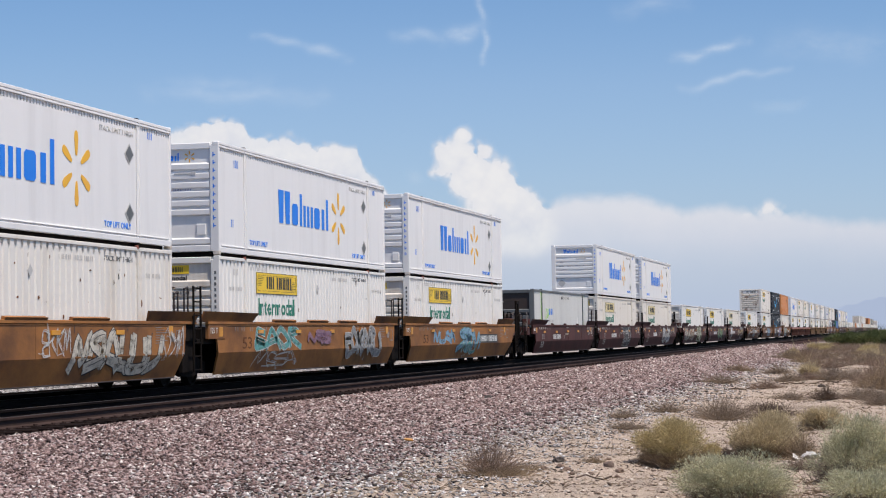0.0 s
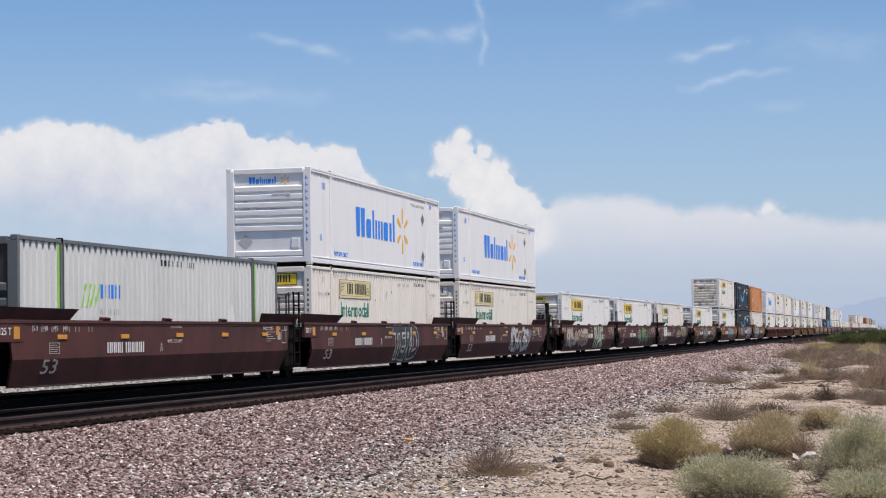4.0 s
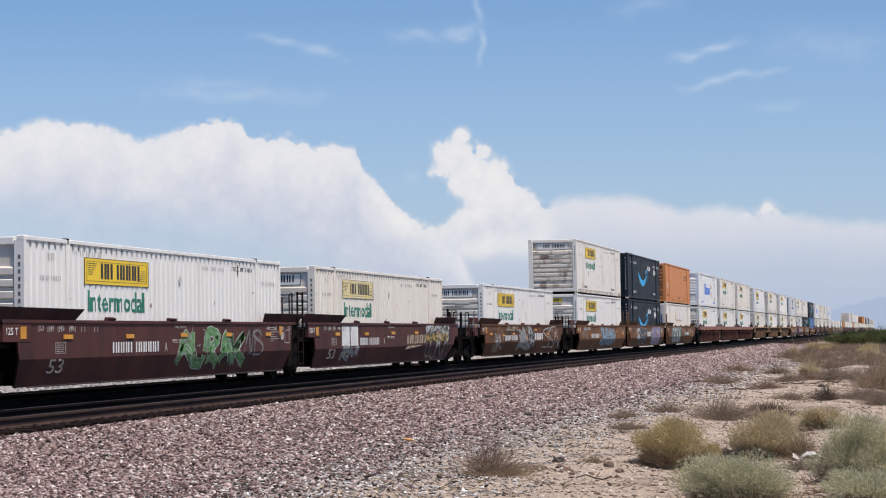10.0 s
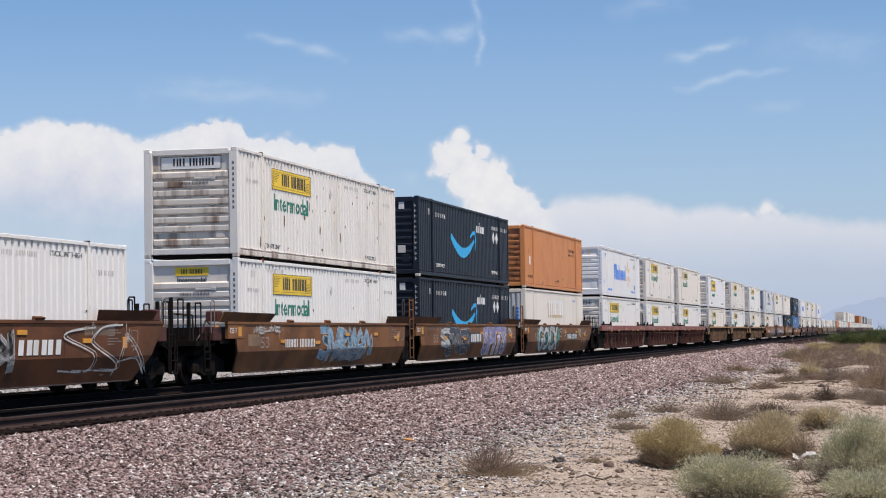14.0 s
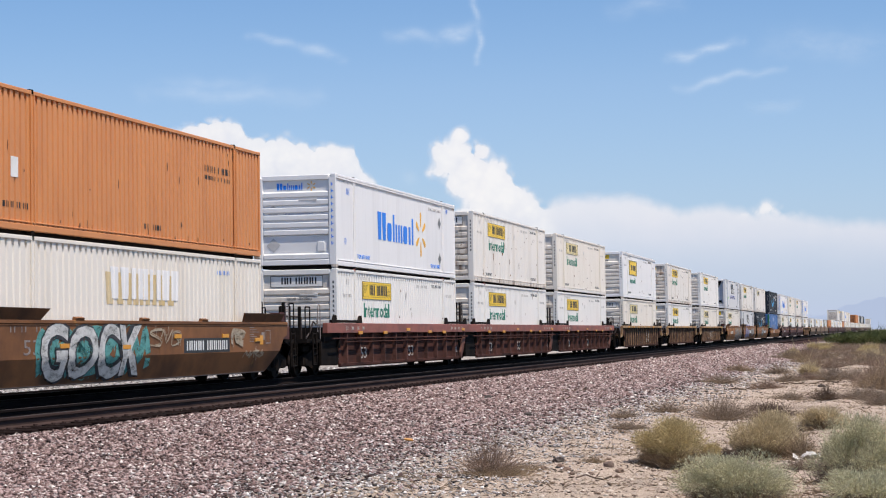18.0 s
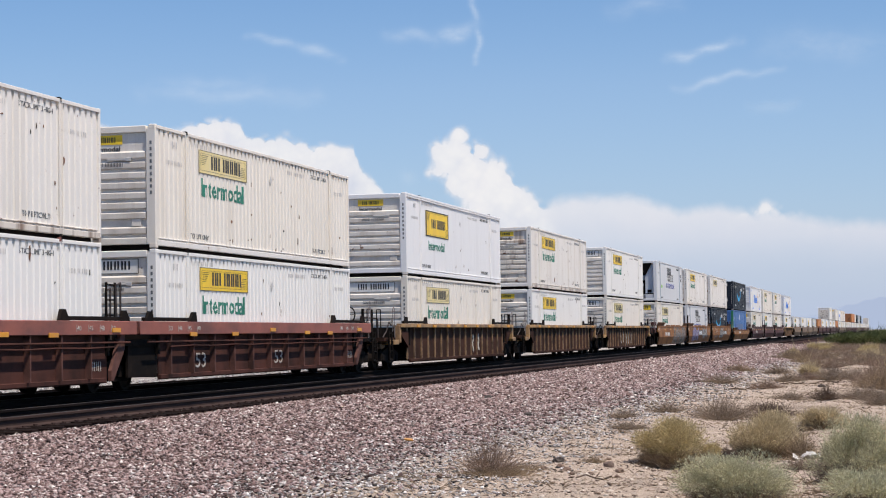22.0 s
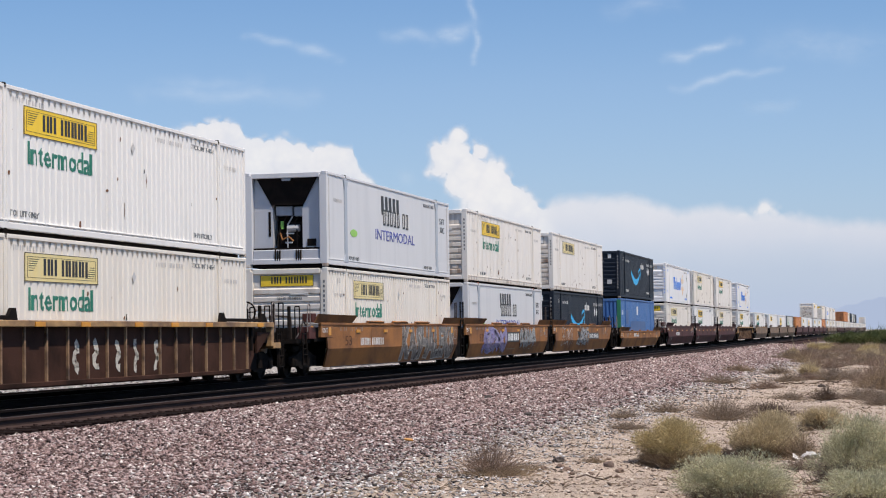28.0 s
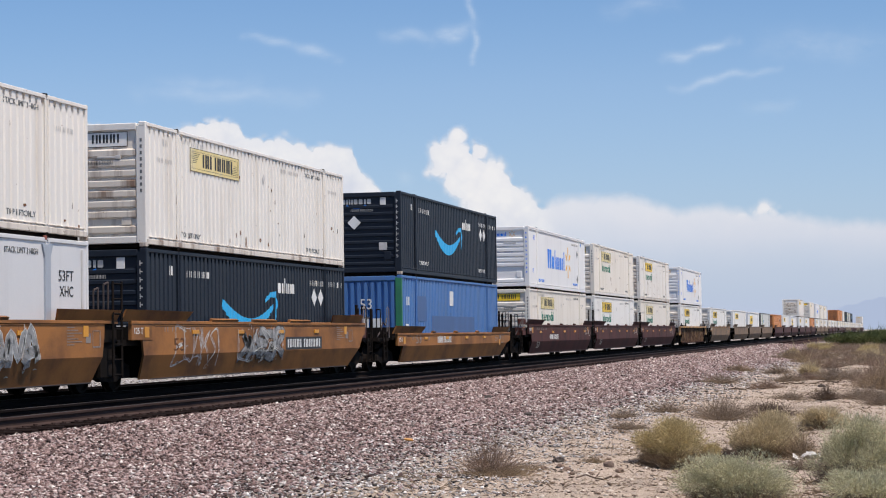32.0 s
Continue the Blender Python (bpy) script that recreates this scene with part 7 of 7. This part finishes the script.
brush("dry_bush", "tangled grey dry bush", 14.4, 40.5, 2.2, 0.75, L_TWIG, 33, 520, 0.005)
brush("dry_bush", "tangled grey dry bush", 12.9, 43.5, 1.2, 0.4, L_TWIG, 34, 260, 0.005)
brush("dry_bush", "tangled grey dry bush", 15.3, 42.0, 1.6, 0.55, L_DEAD, 44, 420, 0.005)
brush("dry_bush", "low brown dry bush", 13.0, 36.5, 1.1, 0.3, L_TWIG, 45, 300, 0.004)
brush("dry_bush", "grey leafless bush on sand", 17.6, 46.0, 1.6, 0.7, L_TWIG, 46, 420, 0.005)
brush("dry_bush", "straw-brown dry bush on sand", 17.3, 58.0, 1.8, 0.9, L_STRAW, 47, 520, 0.006)
brush("dry_bush", "low dead brown bush between shrubs", 15.55, 28.2, 0.9, 0.32, L_DEAD, 61, 420, 0.004)
brush("dry_bush", "low dead brown bush between shrubs", 16.75, 25.6, 0.8, 0.26, L_TWIG, 62, 300, 0.004)
brush("dry_bush", "straw-brown dry bush beside a shrub", 16.62, 28.0, 0.7, 0.62, L_STRAW, 63, 260, 0.004)
brush("dry_bush", "flat dead brown bush on sand", 15.0, 44.5, 1.2, 0.28, L_DEAD, 65, 300, 0.006)
brush("dry_bush", "tall reddish leafless bush on sand", 17.15, 62.0, 2.2, 1.25, L_RED, 66, 420, 0.007)
brush("dry_bush", "grey leafless bush on sand", 17.2, 49.0, 1.5, 0.6, L_TWIG, 67, 360, 0.006)
brush("dry_bush", "dark brown dry bush on sand", 16.15, 48.8, 1.1, 0.55, L_DEAD, 35, 420)
brush("dry_bush", "dark brown dry bush on sand", 16.9, 50.0, 1.3, 0.42, L_DEAD, 36, 420)
brush("dry_bush", "low brown dry bush", 12.0, 66.0, 1.9, 0.5, L_TWIG, 37, 380, 0.007)
brush("dry_bush", "low brown dry bush", 11.3, 82.0, 1.8, 0.5, L_STRAW, 38, 300, 0.008)
brush("dry_bush", "low brown dry bush", 15.1, 52.0, 1.5, 0.35, L_TWIG, 39, 300, 0.006)
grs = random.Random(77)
# bushes strewn between sight lines from the camera, to fill its right side
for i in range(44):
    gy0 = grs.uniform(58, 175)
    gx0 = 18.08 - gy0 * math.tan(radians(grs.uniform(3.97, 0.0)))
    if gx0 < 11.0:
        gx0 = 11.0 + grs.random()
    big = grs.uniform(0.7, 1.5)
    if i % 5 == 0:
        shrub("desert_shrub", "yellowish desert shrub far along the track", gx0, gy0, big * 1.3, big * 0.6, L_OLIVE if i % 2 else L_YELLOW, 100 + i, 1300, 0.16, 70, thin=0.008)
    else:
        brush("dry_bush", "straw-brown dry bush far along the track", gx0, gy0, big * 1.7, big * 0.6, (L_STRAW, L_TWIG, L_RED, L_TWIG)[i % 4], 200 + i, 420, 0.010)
# this belt also fans out from the camera, placed to suit its view
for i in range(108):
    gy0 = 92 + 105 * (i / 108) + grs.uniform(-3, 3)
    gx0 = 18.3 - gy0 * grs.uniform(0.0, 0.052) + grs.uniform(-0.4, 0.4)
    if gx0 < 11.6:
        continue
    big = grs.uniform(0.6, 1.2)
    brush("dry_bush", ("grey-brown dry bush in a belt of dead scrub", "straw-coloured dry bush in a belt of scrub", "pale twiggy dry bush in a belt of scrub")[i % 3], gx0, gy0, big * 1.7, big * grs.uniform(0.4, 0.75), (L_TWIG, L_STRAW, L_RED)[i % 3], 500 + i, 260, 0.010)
for i in range(30):
    gx0, gy0 = grs.uniform(11.6, 24.0), grs.uniform(200, 235)
    shrub("creosote_bush", "tall dark green creosote bush in a far thicket", gx0, gy0, grs.uniform(2.6, 4.2), grs.uniform(1.3, 1.8), L_GREEN, 300 + i, 2600, 0.24, 60, thin=0.022)
# fine dead straw strewn over the flat
rs = np.random.default_rng(91)
n = 24000
sy = 19 + 95 * rs.random(n) ** 1.7
sx = rs.uniform(11.8, 21.0, n)
keep = (np.sin(sx * 1.3 + np.sin(sy * 0.5) * 2) + np.sin(sy * 0.9 + sx * 0.4) + rs.normal(0, 0.7, n)) > 0.2
sx, sy = sx[keep], sy[keep]
n = len(sx)
sd = np.stack([rs.normal(0, 1, n), rs.normal(0, 1, n), rs.uniform(0.02, 0.5, n)], 1)
sd /= np.linalg.norm(sd, axis=1, keepdims=True)
sv, sf = blades(np.stack([sx, sy, level(sx, sy) + 0.005], 1), sd, rs.uniform(0.05, 0.2, n), np.full(n, 0.004) + 0.00006 * sy, rs.normal(0, 0.15, (n, 3)), rs)
tagged(new("straw_litter", quick_mesh("straw_litter", sv, sf, leaf_mat("dead_straw", (0.20, 0.145, 0.095), (0.33, 0.25, 0.165)))), "dead straw strewn over sandy ground", "dry grass", kind="stuff")
# straw litter and tufts near the camera
for i, (tx, ty, tw) in enumerate(((13.3, 24.6, 0.8), (13.9, 26.4, 0.5), (15.6, 26.6, 0.7), (16.6, 27.6, 0.8), (14.6, 31.5, 0.8), (15.4, 34.0, 1.0), (17.0, 26.0, 0.7), (17.2, 22.4, 0.6), (13.2, 34.0, 0.6), (15.2, 41.0, 0.9))):
    brush("grass_tuft", "flattened straw-coloured dry grass", tx, ty, tw, 0.16, L_STRAW, 400 + i, 160, 0.003)


# ---- rocks and litter ----
def rock(x, y, r, seed, mat, label="brown angular rock on sand"):
    bm = bmesh.new()
    bmesh.ops.create_icosphere(bm, subdivisions=2, radius=r)
    rr = random.Random(seed)
    o = Vector((rr.random() * 9, rr.random() * 9, rr.random() * 9))
    for v in bm.verts:
        v.co *= 1 + 0.45 * noise.noise(v.co * (1.6 / r) + o)
        v.co.z *= 0.7
    me = bpy.data.meshes.new("rock")
    bm.to_mesh(me)
    bm.free()
    me.materials.append(mat)
    ob = new("rock", me)
    ob.location = (x, y, float(level(np.array([x]), np.array([y]))[0]) + r * 0.25)
    return tagged(ob, label, "rock", "rocks on the ground")


ROCK = surf("brown_rock", (0.20, 0.135, 0.10), (0.11, 0.08, 0.065), (6, 6, 6), rough=0.9, grain=60, bump=0.5)
DARK_ROCK = surf("dark_rock", (0.06, 0.05, 0.045), (0.10, 0.08, 0.07), (6, 6, 6), rough=0.85, grain=60, bump=0.5)
for i, (rx, ry, r) in enumerate(((13.60, 25.6, 0.055), (13.75, 25.2, 0.06), (13.5, 24.9, 0.05), (14.2, 25.9, 0.075), (14.4, 25.5, 0.06), (14.1, 25.0, 0.04), (14.45, 24.9, 0.045), (13.95, 24.4, 0.035), (14.0, 27.2, 0.04), (15.1, 25.6, 0.04))):
    rock(rx, ry, r, i, ROCK)
for i, (rx, ry, r) in enumerate(((13.45, 26.3, 0.085), (10.6, 39.0, 0.09), (8.5, 45.0, 0.10), (9.7, 33.0, 0.06), (15.5, 62.0, 0.12), (16.9, 38.5, 0.09))):
    rock(rx, ry, r, 50 + i, DARK_ROCK, "dark angular rock among paler stones")
for i, (sx, sy, ln, a) in enumerate(((9.3, 52.0, 1.3, 60), (10.0, 47.0, 0.9, 80), (14.6, 66, 1.3, 20), (15.8, 66, 1.2, 5), (13.3, 60, 1.4, 30), (14.3, 24.0, 0.45, 10))):
    sh = Shape()
    p = [(math.cos(radians(a)) * ln * (u - 0.5), math.sin(radians(a)) * ln * (u - 0.5) + 0.06 * math.sin(5 * u), 0.03 + 0.03 * math.sin(7 * u)) for u in (0, 0.25, 0.5, 0.75, 1)]
    thick = 0.022 if ln > 0.6 else 0.010
    sh.path(p, thick, 6).rod(p[2], (p[2][0] + 0.15 * ln, p[2][1] - 0.12 * ln, 0.09), thick * 0.6)
    st = new("fallen_branch", sh.mesh("fallen_branch", L_DEAD))
    st.location = (sx, sy, float(level(np.array([sx]), np.array([sy]))[0]))
    tagged(st, "dead dark branch lying on the ground", "branch")
SCRAP = surf("orange_scrap", (0.55, 0.26, 0.05), (0.4, 0.18, 0.04), rough=0.6)
PAPER = surf("white_litter", (0.55, 0.53, 0.49), (0.36, 0.33, 0.30), (9, 9, 9), rough=0.7, bump=0.2)
for i, (sx, sy, w) in enumerate(((15.38, 26.6, 0.08), (16.66, 27.6, 0.14), (16.80, 27.7, 0.10))):
    bm = bmesh.new()
    bmesh.ops.create_grid(bm, x_segments=7, y_segments=6, size=w)
    for v in bm.verts:
        v.co.z = 0.05 + 0.09 * noise.noise(Vector((v.co.x * 9 + i * 5, v.co.y * 9, 0)))
    bmesh.ops.solidify(bm, geom=bm.faces[:], thickness=0.004)
    me = bpy.data.meshes.new("litter")
    bm.to_mesh(me)
    bm.free()
    me.materials.append(PAPER)
    ob = new("litter", me)
    ob.location = (sx, sy, float(level(np.array([sx]), np.array([sy]))[0]))
    tagged(ob, "crumpled white scrap caught under a shrub", "litter")


scrap = new("litter", Shape().cbox(-0.07, 0.07, -0.05, 0.05, 0.02, 0.05, 0.01).mesh("litter", SCRAP))
scrap.matrix_basis = pose(10.55, 29.4, float(level(np.array([10.55]), np.array([29.4]))[0]) + 0.02, 6, 8, 20)
tagged(scrap, "small orange scrap on grey gravel", "litter")


# ---- mountains and clouds ----
FAR = 4500.0
FORWARD, RIGHT = Vector((-math.sin(YAW), math.cos(YAW), 0)), Vector((math.cos(YAW), math.sin(YAW), 0))
UNIT = FAR / 3457.0


def glow(name, col, strength):
    m = bpy.data.materials.new(name)
    m.use_nodes = True
    N, K = m.node_tree.nodes, m.node_tree.links.new
    N.remove(N["Principled BSDF"])
    e = N.new("ShaderNodeEmission")
    e.inputs[0].default_value, e.inputs[1].default_value = (*col, 1), strength
    K(e.outputs[0], N["Material Output"].inputs[0])
    return m, N, K, e


# flat ridge that glows; the haze of distance is put into its colour
hill, *_ = glow("haze_glow_mountain", (0.425, 0.50, 0.67), 1.0)
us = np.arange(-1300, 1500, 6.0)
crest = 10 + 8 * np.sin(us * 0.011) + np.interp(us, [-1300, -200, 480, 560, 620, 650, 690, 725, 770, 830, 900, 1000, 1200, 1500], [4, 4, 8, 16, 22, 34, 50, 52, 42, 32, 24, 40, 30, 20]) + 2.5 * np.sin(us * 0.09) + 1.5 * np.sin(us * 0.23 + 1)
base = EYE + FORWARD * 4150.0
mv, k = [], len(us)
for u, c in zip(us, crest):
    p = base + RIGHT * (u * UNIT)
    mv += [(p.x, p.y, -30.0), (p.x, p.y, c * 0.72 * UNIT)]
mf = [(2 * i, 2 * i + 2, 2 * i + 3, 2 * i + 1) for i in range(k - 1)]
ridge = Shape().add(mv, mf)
tagged(new("backdrop", ridge.mesh("backdrop", hill)), "glowing backdrop of desert mountains with haze painted in", "mountains", kind="structure")


def sky_sheet(name, label, material, attrs, x0, x1, y0, y1, step, dist):
    """An upright sheet of sky far behind everything; attrs gives its fields from x to the right and v above the horizon."""
    X, V = np.meshgrid(np.arange(x0, x1, step), np.arange(y0, y1, step))
    h, w = X.shape
    s = dist / 3457.0
    verts = np.stack([X * s, np.zeros_like(X), V * s], -1).reshape(-1, 3)
    i = (np.arange(h - 1)[:, None] * w + np.arange(w - 1)[None]).ravel()
    me = quick_mesh(name, verts, np.stack([i, i + 1, i + w + 1, i + w], 1), material)
    for key, val in attrs(X, V).items():
        a = me.attributes.new(key, "FLOAT", "POINT")
        a.data.foreach_set("value", val.astype(np.float32).ravel())
    ob = tagged(new(name, me), label, "clouds", kind="structure")
    at = Matrix.Translation((EYE.x + FORWARD.x * dist, EYE.y + FORWARD.y * dist, EYE.z)) @ Matrix.Rotation(YAW, 4, "Z")
    ob.matrix_basis = at
    return ob, at


def cloud_material(name, puff):
    m, N, K, e = glow(name, (1, 1, 1), 1.0)

    def attr(key):
        a = N.new("ShaderNodeAttribute")
        a.attribute_name = key
        return a.outputs["Fac"]

    def math_node(op, a, b=None, c=None):
        n = N.new("ShaderNodeMath")
        n.operation = op
        for i, v in enumerate((a, b, c)):
            if v is None:
                continue
            if isinstance(v, (int, float)):
                n.inputs[i].default_value = v
            else:
                K(v, n.inputs[i])
        return n.outputs[0]

    tc = N.new("ShaderNodeTexCoord")

    def noise_tex(scale, detail, rough, stretch=(1, 1, 1), shift=(0, 0, 0)):
        mp = N.new("ShaderNodeMapping")
        mp.inputs["Scale"].default_value, mp.inputs["Location"].default_value = stretch, shift
        K(tc.outputs["Object"], mp.inputs[0])
        n = N.new("ShaderNodeTexNoise")
        n.inputs["Scale"].default_value, n.inputs["Detail"].default_value, n.inputs["Roughness"].default_value = scale, detail, rough
        K(mp.outputs[0], n.inputs["Vector"])
        return n.outputs[0]

    mix = N.new("ShaderNodeMix")
    mix.data_type = "RGBA"
    tr = N.new("ShaderNodeBsdfTransparent")
    ms = N.new("ShaderNodeMixShader")
    if puff:
        warp = N.new("ShaderNodeTexNoise")
        warp.inputs["Scale"].default_value, warp.inputs["Detail"].default_value = 0.02, 4.0
        K(tc.outputs["Object"], warp.inputs["Vector"])
        bend = N.new("ShaderNodeVectorMath")
        bend.operation = "MULTIPLY_ADD"
        bend.inputs[1].default_value = (26, 26, 26)
        K(warp.outputs["Color"], bend.inputs[0])
        K(tc.outputs["Object"], bend.inputs[2])

        def lobes(scale):
            v = N.new("ShaderNodeTexVoronoi")
            v.inputs["Scale"].default_value = scale
            K(bend.outputs[0], v.inputs["Vector"])
            return math_node("SUBTRACT", 0.95, v.outputs["Distance"])

        big, small = lobes(0.020), lobes(0.055)
        n = math_node("MULTIPLY_ADD", small, 0.38, math_node("MULTIPLY", big, 0.62))
        lump = noise_tex(0.007, 4, 0.5)
        d = math_node("MULTIPLY_ADD", math_node("SUBTRACT", n, 0.5), attr("rough"), attr("inside"))
        r = N.new("ShaderNodeMapRange")
        r.interpolation_type = "SMOOTHSTEP"
        K(d, r.inputs[0])
        r.inputs[1].default_value = 0.0
        K(attr("soft"), r.inputs[2])
        alpha = math_node("MULTIPLY", r.outputs[0], attr("fade"))
        thin = N.new("ShaderNodeMapRange")
        thin.inputs[1].default_value, thin.inputs[2].default_value, thin.inputs[3].default_value = 0.3, 0.7, 0.86
        K(lump, thin.inputs[0])
        alpha = math_node("MULTIPLY", alpha, thin.outputs[0])
        # bright tops and grey shade of the clouds are painted into the emission
        tone = math_node("MULTIPLY_ADD", math_node("SUBTRACT", noise_tex(0.010, 6, 0.55, shift=(40, 0, 25)), 0.5), math_node("MULTIPLY", attr("rough"), 0.013), math_node("MULTIPLY_ADD", math_node("SUBTRACT", 0.62, n), math_node("MULTIPLY", attr("rough"), 0.008), attr("grey")))
        K(tone, mix.inputs[0])
        mix.inputs[6].default_value, mix.inputs[7].default_value = (0.90, 0.875, 0.87, 1), (0.60, 0.625, 0.745, 1)
    else:
        n = noise_tex(0.012, 6, 0.6, (1.0, 1, 2.2))
        r = N.new("ShaderNodeMapRange")
        r.inputs[1].default_value, r.inputs[2].default_value = 0.25, 0.75
        K(n, r.inputs[0])
        alpha = math_node("MULTIPLY", attr("veil"), r.outputs[0])
        mix.inputs[0].default_value = 0.0
        mix.inputs[6].default_value = (0.78, 0.84, 0.92, 1)
    K(mix.outputs[2], e.inputs[0])
    K(alpha, ms.inputs[0])
    K(tr.outputs[0], ms.inputs[1])
    K(e.outputs[0], ms.inputs[2])
    K(ms.outputs[0], N["Material Output"].inputs[0])
    return m


TOP_X = [-1500, -800, -715, -634, -584, -540, -500, -455, -415, -380, -350, -340, -295, -264, -240, -185, -150, -140, -112, -80, -47, -15, 30, 70]
TOP_Y = [330, 366, 388, 386, 376, 350, 354, 372, 384, 390, 378, 357, 352, 357, 342, 334, 331, 298, 266, 228, 205, 190, 150, 60]
BANK_X = [-300, -120, 40, 110, 175, 205, 238, 345, 378, 408, 426, 448, 493, 528, 560, 600, 640, 683, 757, 900, 1600]
BANK_Y = [140, 190, 205, 215, 238, 252, 259, 257, 247, 239, 227, 232, 240, 232, 224, 228, 220, 208, 206, 198, 190]
PUFFS = [(40, 351, 18), (6, 326, 22), (71, 322, 21), (36, 304, 40), (-14, 289, 7), (2, 288, 10), (30, 268, 20), (96, 288, 28), (68, 262, 38), (116, 258, 30), (143, 246, 20), (104, 200, 62), (60, 178, 50), (150, 188, 56), (14, 168, 32), (-22, 138, 34)]
SMALL_PUFFS = [(581, 212, 23), (556, 206, 17), (608, 207, 18), (536, 203, 11), (632, 203, 11)]


def union(X, V, discs):
    return np.logaddexp.reduce([(r - np.hypot(X - x, V - v)) / 5.0 for x, v, r in discs], axis=0) * 5.0


def cumulus_fields(X, V):
    left = np.interp(X, TOP_X, TOP_Y, right=-200) + 5 - V
    tower = union(X, V, PUFFS)
    small = np.minimum(union(X, V, SMALL_PUFFS) - 8, V - 205)
    bank = np.interp(X, BANK_X, BANK_Y, left=-200) - V
    heap = np.maximum(np.maximum(left, tower), small)
    share = 1 / (1 + np.exp(-(heap - 4) / 5.0))
    crisp = share * np.interp(X, [-900, -640, -480], [0.7, 0.8, 1.0]) + (1 - share) * 0.06
    inside = np.maximum(heap + 9, bank - 4)
    fade = np.clip((V - 10) / 190, 0, 1) * 0.55 + 0.42
    fade = fade * (share * 0.98 + (1 - share) * np.clip((V - 10) / 170, 0.30, 0.92))
    belly = np.interp(X, [-800, -534, -334, -200, -60], [258, 228, 202, 160, 0])
    fade = fade * (0.36 + 0.64 * np.clip((V - belly + 40) / 70, 0, 1))
    # painted cloud shade, stronger deeper inside the heap
    grey = share * np.clip((heap - 24) / np.interp(X, [-250, -60], [120, 95]), 0, 0.92) * np.interp(X, [-250, -60], [0.72, 1.0]) + (1 - share) * (0.42 + np.clip((215 - V) / 220, 0, 0.5))
    return {"inside": inside, "rough": 6 + 56 * crisp, "soft": 30 - 25 * crisp, "fade": fade, "grey": grey}


WISPS = [(-334, 535, -246, 523, 7, 0.5), (-246, 523, -158, 486, 7, 0.6), (-85, 533, 5, 528, 10, 0.45), (0, 528, 74, 548, 12, 0.7), (72, 620, 80, 550, 5, 0.7), (78, 548, 78, 480, 5, 0.8),
         (416, 485, 546, 512, 8, 0.8), (424, 430, 626, 468, 6, 0.55), (-520, 440, -210, 425, 14, 0.35), (-500, 450, -300, 452, 12, 0.25), (600, 510, 800, 500, 26, 0.28), (320, 572, 440, 590, 14, 0.3), (560, 398, 640, 398, 9, 0.25), (-60, 285, -40, 268, 8, 0.3)]


def cirrus_fields(X, V):
    veil = np.zeros_like(X)
    X, V = X + 4.0 * np.sin(V * 0.055 + 1.0) + 2.0 * np.sin(V * 0.13), V + 4.0 * np.sin(X * 0.045) + 2.0 * np.sin(X * 0.11 + 2.0)
    for ax, av, bx, bv, w, s in WISPS:
        dx, dv = bx - ax, bv - av
        t = np.clip(((X - ax) * dx + (V - av) * dv) / (dx * dx + dv * dv), 0, 1)
        dist = np.hypot(X - ax - t * dx, V - av - t * dv)
        veil = np.maximum(veil, s * np.exp(-(dist / w) ** 2) * (0.35 + 0.65 * np.sin(np.pi * np.clip(t, 0.05, 0.95))))
    return {"veil": veil * 0.8}


cumulus, CUMULUS_AT = sky_sheet("cumulus_bank", "towering white cumulus clouds fading into horizon haze", cloud_material("cumulus_cloud", True), cumulus_fields, -1300, 1400, 0, 420, 5, 4300.0)
# haze painted as a glowing see-through sheet that thins with height
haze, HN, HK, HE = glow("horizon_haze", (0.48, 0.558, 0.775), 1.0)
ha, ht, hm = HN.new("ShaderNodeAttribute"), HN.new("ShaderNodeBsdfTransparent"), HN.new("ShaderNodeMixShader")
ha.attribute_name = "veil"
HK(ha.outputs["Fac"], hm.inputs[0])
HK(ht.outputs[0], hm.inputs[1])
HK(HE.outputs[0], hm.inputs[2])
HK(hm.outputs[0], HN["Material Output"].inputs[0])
sky_sheet("horizon_haze", "glowing sheet of painted lilac haze low over the horizon", haze, lambda X, V: {"veil": 0.85 * np.exp(-V / 290.0) * np.clip((640 - V) / 200, 0, 1)}, -1400, 1500, -20, 660, 20, 4450.0)
cirrus, CIRRUS_AT = sky_sheet("cirrus_wisps", "thin white cirrus wisps high in the blue sky", cloud_material("cirrus_cloud", False), cirrus_fields, -1000, 1000, 240, 680, 4, 4400.0)


motions()
